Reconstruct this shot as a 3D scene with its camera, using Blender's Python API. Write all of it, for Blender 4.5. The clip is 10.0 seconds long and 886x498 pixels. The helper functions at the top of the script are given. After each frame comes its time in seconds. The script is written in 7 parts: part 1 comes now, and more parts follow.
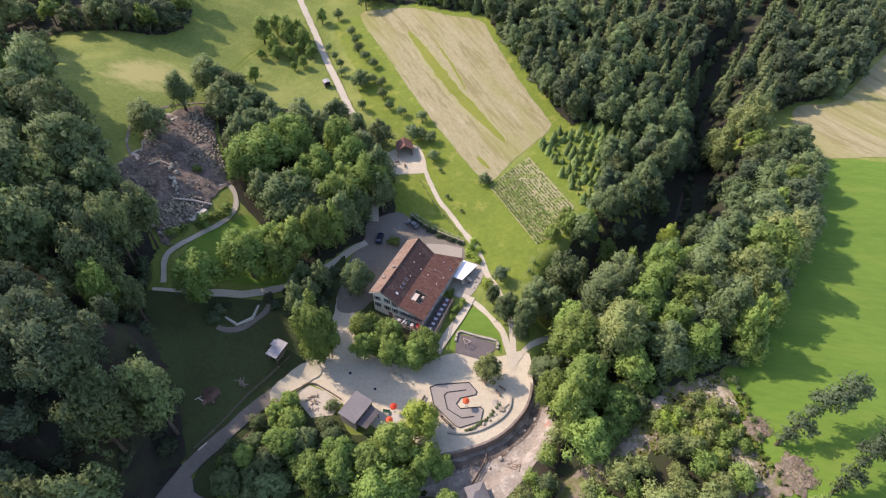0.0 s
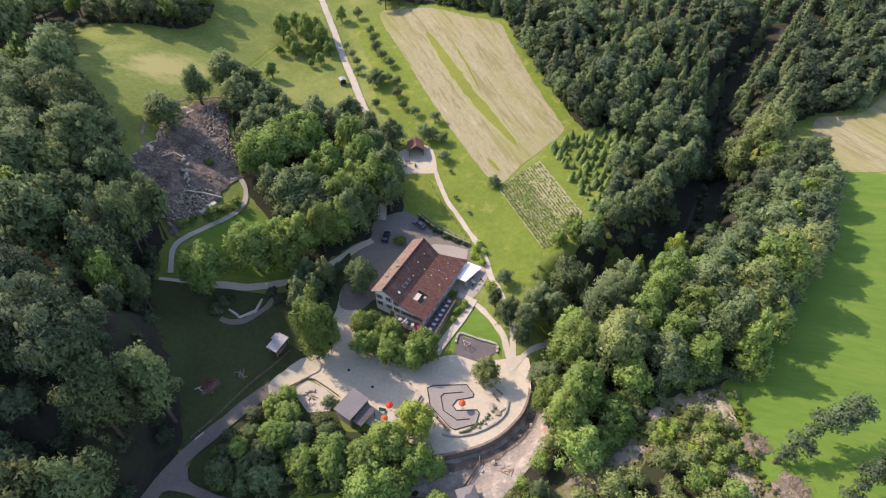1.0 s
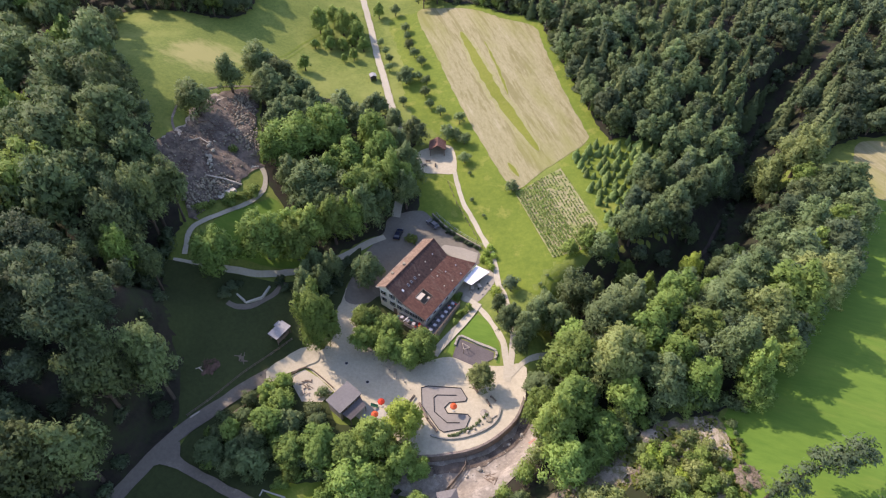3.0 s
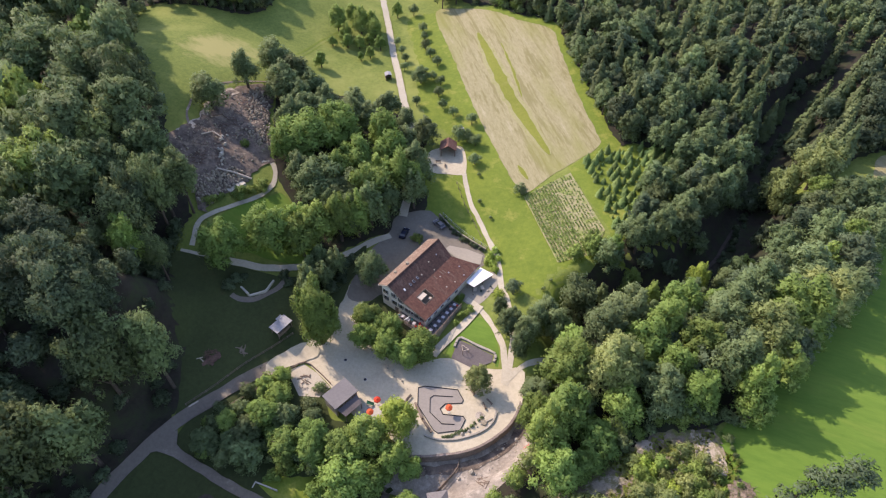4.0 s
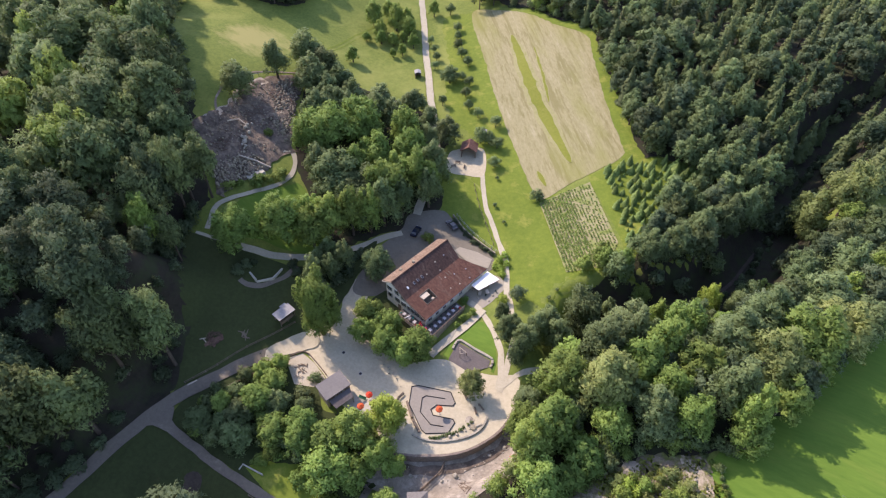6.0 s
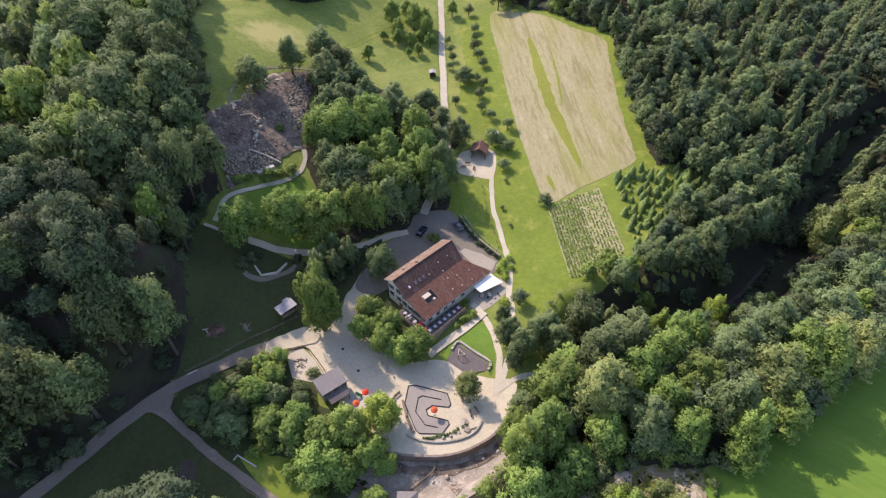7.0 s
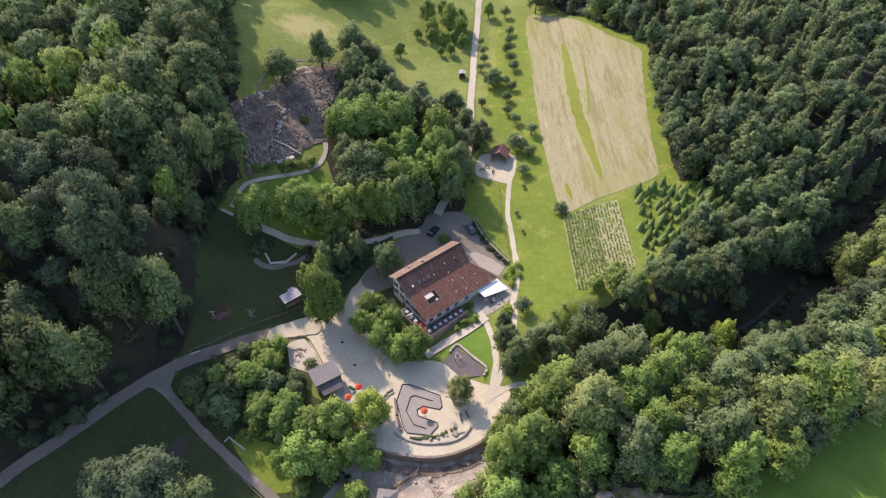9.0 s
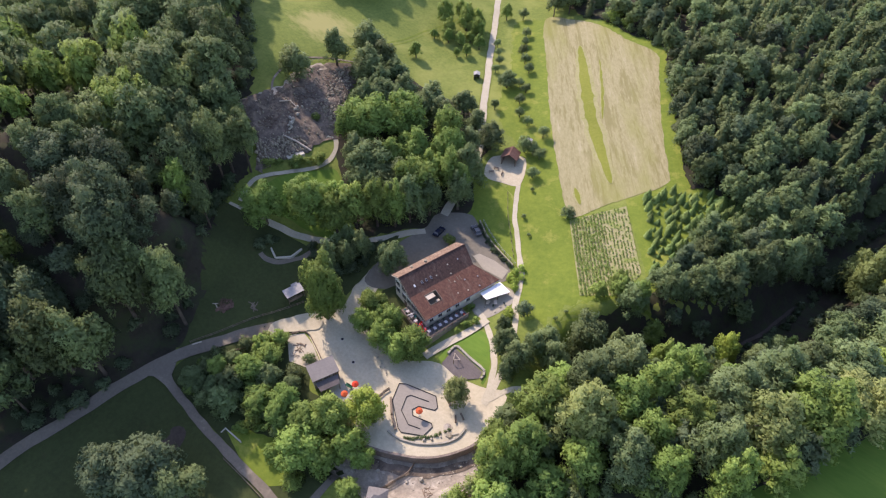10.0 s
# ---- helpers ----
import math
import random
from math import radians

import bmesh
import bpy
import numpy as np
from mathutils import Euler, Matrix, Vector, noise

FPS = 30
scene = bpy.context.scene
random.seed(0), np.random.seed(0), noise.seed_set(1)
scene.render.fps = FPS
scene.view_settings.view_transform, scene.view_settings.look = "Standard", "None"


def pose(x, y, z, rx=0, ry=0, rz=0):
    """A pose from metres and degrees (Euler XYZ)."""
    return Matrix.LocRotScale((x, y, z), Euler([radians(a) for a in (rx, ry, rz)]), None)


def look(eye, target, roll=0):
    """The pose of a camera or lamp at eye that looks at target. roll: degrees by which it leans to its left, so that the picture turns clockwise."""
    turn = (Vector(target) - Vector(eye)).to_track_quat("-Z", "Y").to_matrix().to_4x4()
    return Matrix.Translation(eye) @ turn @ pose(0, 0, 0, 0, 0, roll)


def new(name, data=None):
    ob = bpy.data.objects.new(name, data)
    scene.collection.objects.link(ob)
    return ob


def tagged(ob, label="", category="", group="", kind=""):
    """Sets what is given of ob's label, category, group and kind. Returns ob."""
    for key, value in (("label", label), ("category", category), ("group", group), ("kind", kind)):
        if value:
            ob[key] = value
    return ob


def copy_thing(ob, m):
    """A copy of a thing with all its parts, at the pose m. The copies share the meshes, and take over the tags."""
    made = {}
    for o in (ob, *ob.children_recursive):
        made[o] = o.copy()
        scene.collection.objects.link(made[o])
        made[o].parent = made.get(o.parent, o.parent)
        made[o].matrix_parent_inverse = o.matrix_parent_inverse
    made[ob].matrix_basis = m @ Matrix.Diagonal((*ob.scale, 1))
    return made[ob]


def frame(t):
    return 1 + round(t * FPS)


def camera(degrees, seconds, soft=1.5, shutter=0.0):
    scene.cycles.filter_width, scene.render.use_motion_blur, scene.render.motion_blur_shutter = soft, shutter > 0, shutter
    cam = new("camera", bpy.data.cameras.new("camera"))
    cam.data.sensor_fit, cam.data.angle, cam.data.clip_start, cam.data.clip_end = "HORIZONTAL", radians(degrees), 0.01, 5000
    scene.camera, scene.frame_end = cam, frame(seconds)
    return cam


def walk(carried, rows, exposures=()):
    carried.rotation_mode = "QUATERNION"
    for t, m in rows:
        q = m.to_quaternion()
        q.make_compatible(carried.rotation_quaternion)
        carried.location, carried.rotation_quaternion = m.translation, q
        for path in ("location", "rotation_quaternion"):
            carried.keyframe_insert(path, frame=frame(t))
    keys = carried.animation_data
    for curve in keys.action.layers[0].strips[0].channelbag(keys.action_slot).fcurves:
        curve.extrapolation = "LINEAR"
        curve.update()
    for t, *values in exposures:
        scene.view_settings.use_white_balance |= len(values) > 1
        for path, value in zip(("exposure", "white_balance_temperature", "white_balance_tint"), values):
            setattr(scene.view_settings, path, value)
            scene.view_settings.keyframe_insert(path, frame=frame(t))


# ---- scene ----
cam = camera(76.2, 10.0, 1.2)
METRES, EYE, TILT, LEAN, TURN = 40.0, 114.5, -45.0, 0.0, 0.0
ROWS = [
    (0.0, 0.0, 0.0, 0.0, 0.0, 0.0, -0.0),
    (0.5, 0.0497, 0.0022, 0.0038, 1.01, -0.02, -1.07),
    (1.0, 0.1004, 0.0052, 0.0064, 2.02, -0.02, -2.13),
    (1.5, 0.1496, 0.0091, 0.011, 3.01, -0.07, -3.19),
    (2.0, 0.1994, 0.0135, 0.0166, 4.0, -0.13, -4.24),
    (2.5, 0.2489, 0.019, 0.0228, 5.0, -0.22, -5.29),
    (4.0, 0.3946, 0.0412, 0.0465, 7.99, -0.57, -8.43),
    (4.5, 0.4432, 0.0508, 0.0562, 8.99, -0.73, -9.47),
    (5.0, 0.4908, 0.0611, 0.0671, 10.0, -0.92, -10.51),
    (5.5, 0.5384, 0.0723, 0.0789, 11.01, -1.14, -11.54),
    (7.0, 0.6764, 0.1104, 0.116, 14.04, -1.81, -14.62),
    (7.5, 0.722, 0.1246, 0.1319, 15.09, -2.11, -15.63),
    (8.0, 0.7667, 0.1394, 0.148, 16.14, -2.41, -16.63),
    (8.5, 0.8111, 0.1549, 0.1652, 17.2, -2.72, -17.63),
    (9.0, 0.8551, 0.1713, 0.1836, 18.28, -3.06, -18.63),
    (9.5, 0.8985, 0.1885, 0.2026, 19.37, -3.41, -19.61),
    (10.0, 0.9408, 0.2061, 0.2232, 20.47, -3.81, -20.6),
]
walk(cam, [(t, pose(0, 0, EYE, TILT, LEAN, TURN) @ pose(METRES * x, METRES * y, METRES * z, 90 + pitch, roll, yaw)) for t, x, y, z, yaw, pitch, roll in ROWS], exposures=[(0.0, 1.29, 6850, 29.0)])
from mathutils.geometry import delaunay_2d_cdt


# ---- world, sun ----
SUN_AZ, SUN_EL = 153.0, 41.0  # degrees: direction to the sun in the plan (from +x towards +y), and its height
world = bpy.data.worlds.new("sky")
scene.world = world
world.use_nodes = True
wt = world.node_tree
sky = wt.nodes.new("ShaderNodeTexSky")
sky.sky_type, sky.sun_disc = "NISHITA", False
sky.sun_elevation, sky.sun_rotation = radians(SUN_EL), radians(90 - SUN_AZ)
sky.air_density, sky.dust_density, sky.ozone_density = 1.1, 0.8, 1.6
wt.links.new(sky.outputs[0], wt.nodes["Background"].inputs[0])
wt.nodes["Background"].inputs[1].default_value = 0.138
lamp = bpy.data.lights.new("sun", "SUN")
lamp.energy, lamp.angle, lamp.color = 2.3, radians(0.6), (1.0, 0.90, 0.74)
sun_dir = Vector((math.cos(radians(SUN_AZ)) * math.cos(radians(SUN_EL)), math.sin(radians(SUN_AZ)) * math.cos(radians(SUN_EL)), math.sin(radians(SUN_EL))))
sun = new("sun", lamp)
sun.matrix_world = look(sun_dir * 400, (0, 0, 0))


# ---- materials ----
def material(name, rough=0.9, metal=0.0):
    m = bpy.data.materials.new(name)
    m.use_nodes = True
    b = m.node_tree.nodes["Principled BSDF"]
    b.inputs["Roughness"].default_value, b.inputs["Metallic"].default_value = rough, metal
    b.inputs["Specular IOR Level"].default_value = 0.25
    return m, m.node_tree, b


def node(nt, kind, **values):
    n = nt.nodes.new(kind)
    for key, value in values.items():
        n.inputs[key.replace("_", " ")].default_value = value
    return n


def coords(nt, rot=0.0, scale=(1, 1, 1)):
    """World-place coordinates, turned about z and scaled."""
    g = nt.nodes.new("ShaderNodeNewGeometry")
    turn = nt.nodes.new("ShaderNodeMapping")
    turn.inputs["Rotation"].default_value = (0, 0, radians(rot))
    nt.links.new(g.outputs["Position"], turn.inputs["Vector"])
    mp = nt.nodes.new("ShaderNodeMapping")
    mp.inputs["Scale"].default_value = scale
    nt.links.new(turn.outputs[0], mp.inputs["Vector"])
    return mp.outputs[0]


def ramp(nt, fac, stops):
    r = nt.nodes.new("ShaderNodeValToRGB")
    while len(r.color_ramp.elements) < len(stops):
        r.color_ramp.elements.new(0.5)
    for e, (p, c) in zip(r.color_ramp.elements, stops):
        e.position, e.color = p, (*c, 1)
    nt.links.new(fac, r.inputs[0])
    return r.outputs[0]


def mix(nt, a, b, fac, mode="MIX"):
    n = nt.nodes.new("ShaderNodeMix")
    n.data_type, n.blend_type = "RGBA", mode
    for s, v in ((n.inputs[6], a), (n.inputs[7], b), (n.inputs[0], fac)):
        if isinstance(v, (int, float)):
            s.default_value = v
        elif isinstance(v, tuple):
            s.default_value = (*v, 1)
        else:
            nt.links.new(v, s)
    return n.outputs[2]


def noise_of(nt, vec, scale, detail=4, rough=0.6):
    n = node(nt, "ShaderNodeTexNoise", Scale=scale, Detail=detail, Roughness=rough)
    nt.links.new(vec, n.inputs["Vector"])
    return n.outputs["Fac"]


def bump(nt, b, fac, strength=0.4, distance=0.1):
    n = node(nt, "ShaderNodeBump", Strength=strength, Distance=distance)
    nt.links.new(fac, n.inputs["Height"])
    nt.links.new(n.outputs[0], b.inputs["Normal"])


def surface(name, dark, light, big=0.05, small=1.5, rough=0.92, patch=None, patch_at=(0.55, 0.7), relief=0.3, metal=0.0, rot=0.0, stretch=(1, 1, 1)):
    """Two-scale mottled surface: dark to light by noise, with patches of a third colour."""
    m, nt, b = material(name, rough, metal)
    v = coords(nt, rot, stretch)
    n1, n2 = noise_of(nt, v, big, 5, 0.65), noise_of(nt, v, small, 6, 0.7)
    fac = nt.nodes.new("ShaderNodeMath")
    fac.operation = "MULTIPLY_ADD"
    nt.links.new(n2, fac.inputs[0])
    fac.inputs[1].default_value = 0.55
    h = nt.nodes.new("ShaderNodeMath")
    h.operation, h.inputs[1].default_value = "MULTIPLY", 0.45
    nt.links.new(n1, h.inputs[0])
    nt.links.new(h.outputs[0], fac.inputs[2])
    c = ramp(nt, fac.outputs[0], [(0.32, dark), (0.68, light)])
    if patch:
        p = ramp(nt, noise_of(nt, v, big * 2.3, 6, 0.7), [(patch_at[0], (0, 0, 0)), (patch_at[1], (1, 1, 1))])
        c = mix(nt, c, patch, p)
    nt.links.new(c, b.inputs["Base Color"])
    bump(nt, b, n2, relief, 0.15)
    return m


def leaf_material(name, dark, light, spread=0.3, passing=0.40, gaps=0.46):
    """Foliage: leafy grain with gaps, varies from spray to spray and from tree to tree, lets light pass."""
    m, nt, b = material(name, 0.7)
    g = nt.nodes.new("ShaderNodeNewGeometry")
    o = nt.nodes.new("ShaderNodeObjectInfo")
    a = nt.nodes.new("ShaderNodeAttribute")
    a.attribute_name = "tone"
    s = nt.nodes.new("ShaderNodeMath")
    s.operation = "ADD"
    nt.links.new(o.outputs["Random"], s.inputs[0])
    nt.links.new(a.outputs["Fac"], s.inputs[1])
    f = nt.nodes.new("ShaderNodeMath")
    f.operation = "FRACT"
    nt.links.new(s.outputs[0], f.inputs[0])
    grain = noise_of(nt, g.outputs["Position"], 3.0, 4, 0.75)
    clump = noise_of(nt, g.outputs["Position"], 0.55, 2, 0.5)
    both = mix(nt, grain, clump, 0.4)
    c = ramp(nt, both, [(0.28, dark), (0.72, light)])
    c = mix(nt, c, ramp(nt, g.outputs["Random Per Island"], [(0.0, (0.94, 0.95, 0.94)), (1.0, (1.06, 1.05, 1.06))]), 1.0, "MULTIPLY")
    hsv = nt.nodes.new("ShaderNodeHueSaturation")
    hue = nt.nodes.new("ShaderNodeMapRange")
    hue.inputs[3].default_value, hue.inputs[4].default_value = 0.488, 0.512
    val = nt.nodes.new("ShaderNodeMapRange")
    val.inputs[3].default_value, val.inputs[4].default_value = 1 - spread, 1 + spread
    w = nt.nodes.new("ShaderNodeMath")
    w.operation, w.inputs[1].default_value = "PINGPONG", 0.37
    nt.links.new(f.outputs[0], w.inputs[0])
    hue.inputs[2].default_value = 0.37
    nt.links.new(w.outputs[0], hue.inputs[0])
    nt.links.new(f.outputs[0], val.inputs[0])
    nt.links.new(hue.outputs[0], hsv.inputs["Hue"])
    nt.links.new(val.outputs[0], hsv.inputs["Value"])
    nt.links.new(c, hsv.inputs["Color"])
    nt.links.new(hsv.outputs[0], b.inputs["Base Color"])
    t = nt.nodes.new("ShaderNodeBsdfTranslucent")
    nt.links.new(hsv.outputs[0], t.inputs["Color"])
    x = nt.nodes.new("ShaderNodeMixShader")
    x.inputs[0].default_value = passing
    nt.links.new(b.outputs[0], x.inputs[1])
    nt.links.new(t.outputs[0], x.inputs[2])
    out = x
    if gaps:
        hole = nt.nodes.new("ShaderNodeMath")
        hole.operation, hole.inputs[1].default_value = "LESS_THAN", gaps
        nt.links.new(noise_of(nt, g.outputs["Position"], 2.9, 3, 0.65), hole.inputs[0])
        out = nt.nodes.new("ShaderNodeMixShader")
        nt.links.new(hole.outputs[0], out.inputs[0])
        nt.links.new(x.outputs[0], out.inputs[1])
        nt.links.new(nt.nodes.new("ShaderNodeBsdfTransparent").outputs[0], out.inputs[2])
    nt.links.new(out.outputs[0], nt.nodes["Material Output"].inputs[0])
    return m


def plain(name, colour, rough=0.7, metal=0.0):
    """Small painted or plastic things, with faint wear."""
    m, nt, b = material(name, rough, metal)
    v = coords(nt)
    n = noise_of(nt, v, 3.0, 5, 0.7)
    c = ramp(nt, n, [(0.3, tuple(0.82 * k for k in colour)), (0.7, tuple(min(1, 1.1 * k) for k in colour))])
    nt.links.new(c, b.inputs["Base Color"])
    return m


def pasture_material():
    """Rough pasture: green with yellower drifts and one broad dry patch on the crest."""
    m, nt, b = material("pasture_grass", 0.95)
    v = coords(nt)
    n1, n2, n3 = noise_of(nt, v, 0.035, 6, 0.65), noise_of(nt, v, 0.9, 6, 0.75), noise_of(nt, v, 0.012, 3, 0.5)
    c = ramp(nt, mix(nt, n2, n1, 0.45), [(0.34, (0.085, 0.127, 0.024)), (0.64, (0.192, 0.240, 0.052))])
    c = mix(nt, c, (0.250, 0.272, 0.074), ramp(nt, n1, [(0.50, (0, 0, 0)), (0.68, (0.8, 0.8, 0.8))]))
    d = nt.nodes.new("ShaderNodeVectorMath")
    d.operation, d.inputs[1].default_value = "DISTANCE", (-99.0, 172.0, 22.0)
    nt.links.new(v, d.inputs[0])
    far = nt.nodes.new("ShaderNodeMapRange")
    far.inputs[1].default_value, far.inputs[2].default_value, far.inputs[3].default_value, far.inputs[4].default_value = 3.0, 19.0, 0.62, 0.0
    nt.links.new(d.outputs["Value"], far.inputs[0])
    add = nt.nodes.new("ShaderNodeMath")
    nt.links.new(far.outputs[0], add.inputs[0])
    nt.links.new(noise_of(nt, coords(nt, 20, (0.5, 1, 1)), 0.22, 6, 0.7), add.inputs[1])
    c = mix(nt, c, (0.325, 0.305, 0.115), ramp(nt, add.outputs[0], [(0.72, (0, 0, 0)), (1.02, (0.85, 0.85, 0.85))]))
    nt.links.new(c, b.inputs["Base Color"])
    bump(nt, b, n2, 0.4, 0.15)
    return m


GRASS = pasture_material()
MEADOW = surface("meadow_grass", (0.072, 0.149, 0.019), (0.126, 0.217, 0.030), 0.09, 1.1, patch=(0.150, 0.212, 0.036), patch_at=(0.52, 0.75), relief=0.3, rot=14, stretch=(0.22, 1, 1))
SLOPE_GRASS = surface("slope_grass", (0.085, 0.137, 0.017), (0.177, 0.229, 0.031), 0.07, 0.7, patch=(0.255, 0.268, 0.058), patch_at=(0.55, 0.72))
# grass lowered to a dark green: tree shade is put into its colour
SHADED_LAWN = surface("shaded_lawn_grass", (0.027, 0.040, 0.013), (0.056, 0.074, 0.024), 0.08, 1.2, patch=(0.055, 0.055, 0.022), patch_at=(0.62, 0.75))
STRIP = surface("uncut_grass", (0.135, 0.160, 0.022), (0.205, 0.225, 0.040), 0.1, 1.4, patch=(0.25, 0.25, 0.085), patch_at=(0.56, 0.76))
STRIP_EDGE = surface("thin_uncut_grass", (0.22, 0.22, 0.095), (0.32, 0.305, 0.155), 0.2, 1.6, patch=(0.20, 0.215, 0.06), patch_at=(0.55, 0.7))
# litter brown cut to near black, so the colour carries the woods' shade
SHADED_FLOOR = surface("forest_floor", (0.018, 0.016, 0.012), (0.044, 0.039, 0.027), 0.1, 1.0, patch=(0.032, 0.042, 0.018), patch_at=(0.45, 0.6))
GRAVEL = surface("light_gravel", (0.376, 0.340, 0.242), (0.556, 0.507, 0.370), 0.06, 1.4, patch=(0.345, 0.315, 0.235), patch_at=(0.52, 0.75), relief=0.15)
ROAD = surface("worn_asphalt_gravel", (0.123, 0.109, 0.087), (0.205, 0.181, 0.142), 0.08, 1.6, patch=(0.273, 0.243, 0.186), patch_at=(0.58, 0.72), relief=0.15)
ASPHALT = surface("grey_plaza_asphalt", (0.249, 0.232, 0.187), (0.334, 0.311, 0.250), 0.09, 2.0, patch=(0.371, 0.347, 0.277), patch_at=(0.55, 0.75), relief=0.1)
PATH = surface("pale_path_gravel", (0.345, 0.32, 0.235), (0.50, 0.465, 0.36), 0.15, 1.8, patch=(0.30, 0.29, 0.16), patch_at=(0.62, 0.75), relief=0.2)
YARD = surface("grey_yard_paving", (0.133, 0.123, 0.098), (0.202, 0.187, 0.147), 0.1, 1.2, patch=(0.267, 0.240, 0.182), patch_at=(0.6, 0.75), relief=0.15)
SOIL = surface("bare_earth", (0.13, 0.105, 0.085), (0.27, 0.225, 0.18), 0.12, 1.0, patch=(0.36, 0.32, 0.27), patch_at=(0.52, 0.68), relief=0.8)
DARK_SOIL = surface("dark_grey_earth", (0.036, 0.030, 0.025), (0.215, 0.176, 0.140), 0.16, 0.8, patch=(0.225, 0.182, 0.135), patch_at=(0.53, 0.62), relief=1.0)
# earth kept dark: the shade on trail and lawn patch is in the colour
TRAIL_SOIL = surface("shaded_trail_earth", (0.040, 0.033, 0.026), (0.085, 0.070, 0.055), 0.2, 1.2, relief=0.4)
BANK = surface("pale_eroded_earth", (0.30, 0.255, 0.19), (0.56, 0.50, 0.41), 0.12, 1.0, patch=(0.24, 0.20, 0.14), patch_at=(0.5, 0.65), relief=0.9)
BED = surface("stony_stream_soil", (0.16, 0.14, 0.112), (0.36, 0.322, 0.262), 0.15, 1.3, patch=(0.44, 0.40, 0.33), patch_at=(0.5, 0.66), relief=0.7)
CHALK = surface("white_sandy_earth", (0.22, 0.19, 0.14), (0.47, 0.42, 0.335), 0.3, 1.0, patch=(0.17, 0.165, 0.085), patch_at=(0.48, 0.6), relief=0.8)
DECKING = surface("dark_decking", (0.09, 0.08, 0.08), (0.16, 0.145, 0.14), 0.4, 3.0)
SAND = surface("play_sand", (0.345, 0.315, 0.24), (0.49, 0.45, 0.35), 0.2, 2.5, relief=0.3)
STRAW_SOIL = surface("straw_covered_soil", (0.20, 0.20, 0.095), (0.34, 0.31, 0.175), 0.15, 1.6, patch=(0.16, 0.21, 0.05), patch_at=(0.46, 0.66))
STONE = surface("limestone", (0.220, 0.207, 0.168), (0.460, 0.433, 0.353), 0.5, 3.0, relief=0.5)
DARK_STONE = surface("grey_boulder_stone", (0.128, 0.114, 0.082), (0.390, 0.349, 0.256), 0.45, 2.5, relief=0.6)
CONCRETE = surface("weathered_concrete", (0.360, 0.345, 0.290), (0.520, 0.502, 0.422), 0.3, 3.0, relief=0.2)
PLASTER = surface("cream_plaster", (0.693, 0.658, 0.544), (0.882, 0.844, 0.703), 0.3, 3.0, relief=0.1)
WALL_STONE = surface("brown_wall_stone", (0.13, 0.105, 0.085), (0.30, 0.25, 0.205), 0.5, 3.0, relief=0.6)
WOOD = surface("weathered_wood", (0.13, 0.10, 0.075), (0.26, 0.21, 0.16), 0.6, 5.0, relief=0.3)
PALE_WOOD = surface("pale_timber", (0.36, 0.31, 0.24), (0.56, 0.50, 0.41), 0.6, 4.0, relief=0.2)
BARK = surface("bark", (0.045, 0.036, 0.028), (0.13, 0.105, 0.08), 0.8, 6.0, relief=0.6)
MAT = surface("grey_rubber_mat", (0.221, 0.207, 0.180), (0.304, 0.284, 0.246), 0.2, 2.0, relief=0.1)
BLACK = plain("black_rubber", (0.025, 0.025, 0.027), 0.8)
WHITE = plain("white_canvas", (0.82, 0.82, 0.80), 0.7)
TABLE_TOP = plain("pale_grey_table", (0.42, 0.41, 0.43), 0.6)
RED = plain("red_canvas", (0.60, 0.055, 0.025), 0.7)
ORANGE = plain("orange_canvas", (0.55, 0.10, 0.035), 0.7)
GREEN = plain("green_plastic", (0.04, 0.18, 0.09), 0.4)
SHUTTER = plain("dark_green_paint", (0.03, 0.06, 0.045), 0.5)
GLASS, _nt, _b = material("window_glass", 0.08)
_b.inputs["Base Color"].default_value, _b.inputs["Specular IOR Level"].default_value = (0.03, 0.035, 0.04, 1), 0.7
CAR_PAINT = plain("dark_blue_car_paint", (0.018, 0.022, 0.04), 0.25)
GREY_PAINT = plain("grey_car_paint", (0.12, 0.12, 0.125), 0.3)
TYRE = plain("tyre_rubber", (0.02, 0.02, 0.02), 0.9)
BITUMEN = surface("grey_roof_felt", (0.15, 0.145, 0.14), (0.215, 0.205, 0.195), 0.25, 2.0, relief=0.1)
SHEET_ROOF = surface("pale_sheet_roof", (0.25, 0.25, 0.25), (0.40, 0.40, 0.40), 0.5, 3.0, relief=0.1)
METAL = plain("galvanised_steel", (0.42, 0.42, 0.43), 0.45, 0.6)


def straw_material():
    """Mown hay field: pale swaths along the field, greener bands between."""
    m, nt, b = material("mown_straw", 0.95)
    n1 = noise_of(nt, coords(nt, -25, (1.0, 0.03, 1)), 0.55, 6, 0.7)
    n2 = noise_of(nt, coords(nt, -26, (1.0, 0.35, 1)), 1.4, 6, 0.75)
    n3 = noise_of(nt, coords(nt, -26, (1, 0.22, 1)), 0.07, 5, 0.6)
    base = ramp(nt, n2, [(0.3, (0.225, 0.210, 0.106)), (0.7, (0.330, 0.305, 0.172))])
    c = mix(nt, base, (0.185, 0.172, 0.070), ramp(nt, n1, [(0.50, (0, 0, 0)), (0.60, (0.75, 0.75, 0.75))]))
    c = mix(nt, c, (0.41, 0.38, 0.25), ramp(nt, n1, [(0.28, (0.6, 0.6, 0.6)), (0.42, (0, 0, 0))]))
    c = mix(nt, c, (0.205, 0.215, 0.060), ramp(nt, n3, [(0.48, (0, 0, 0)), (0.66, (0.75, 0.75, 0.75))]))
    nt.links.new(c, b.inputs["Base Color"])
    bump(nt, b, n2, 0.5, 0.2)
    return m


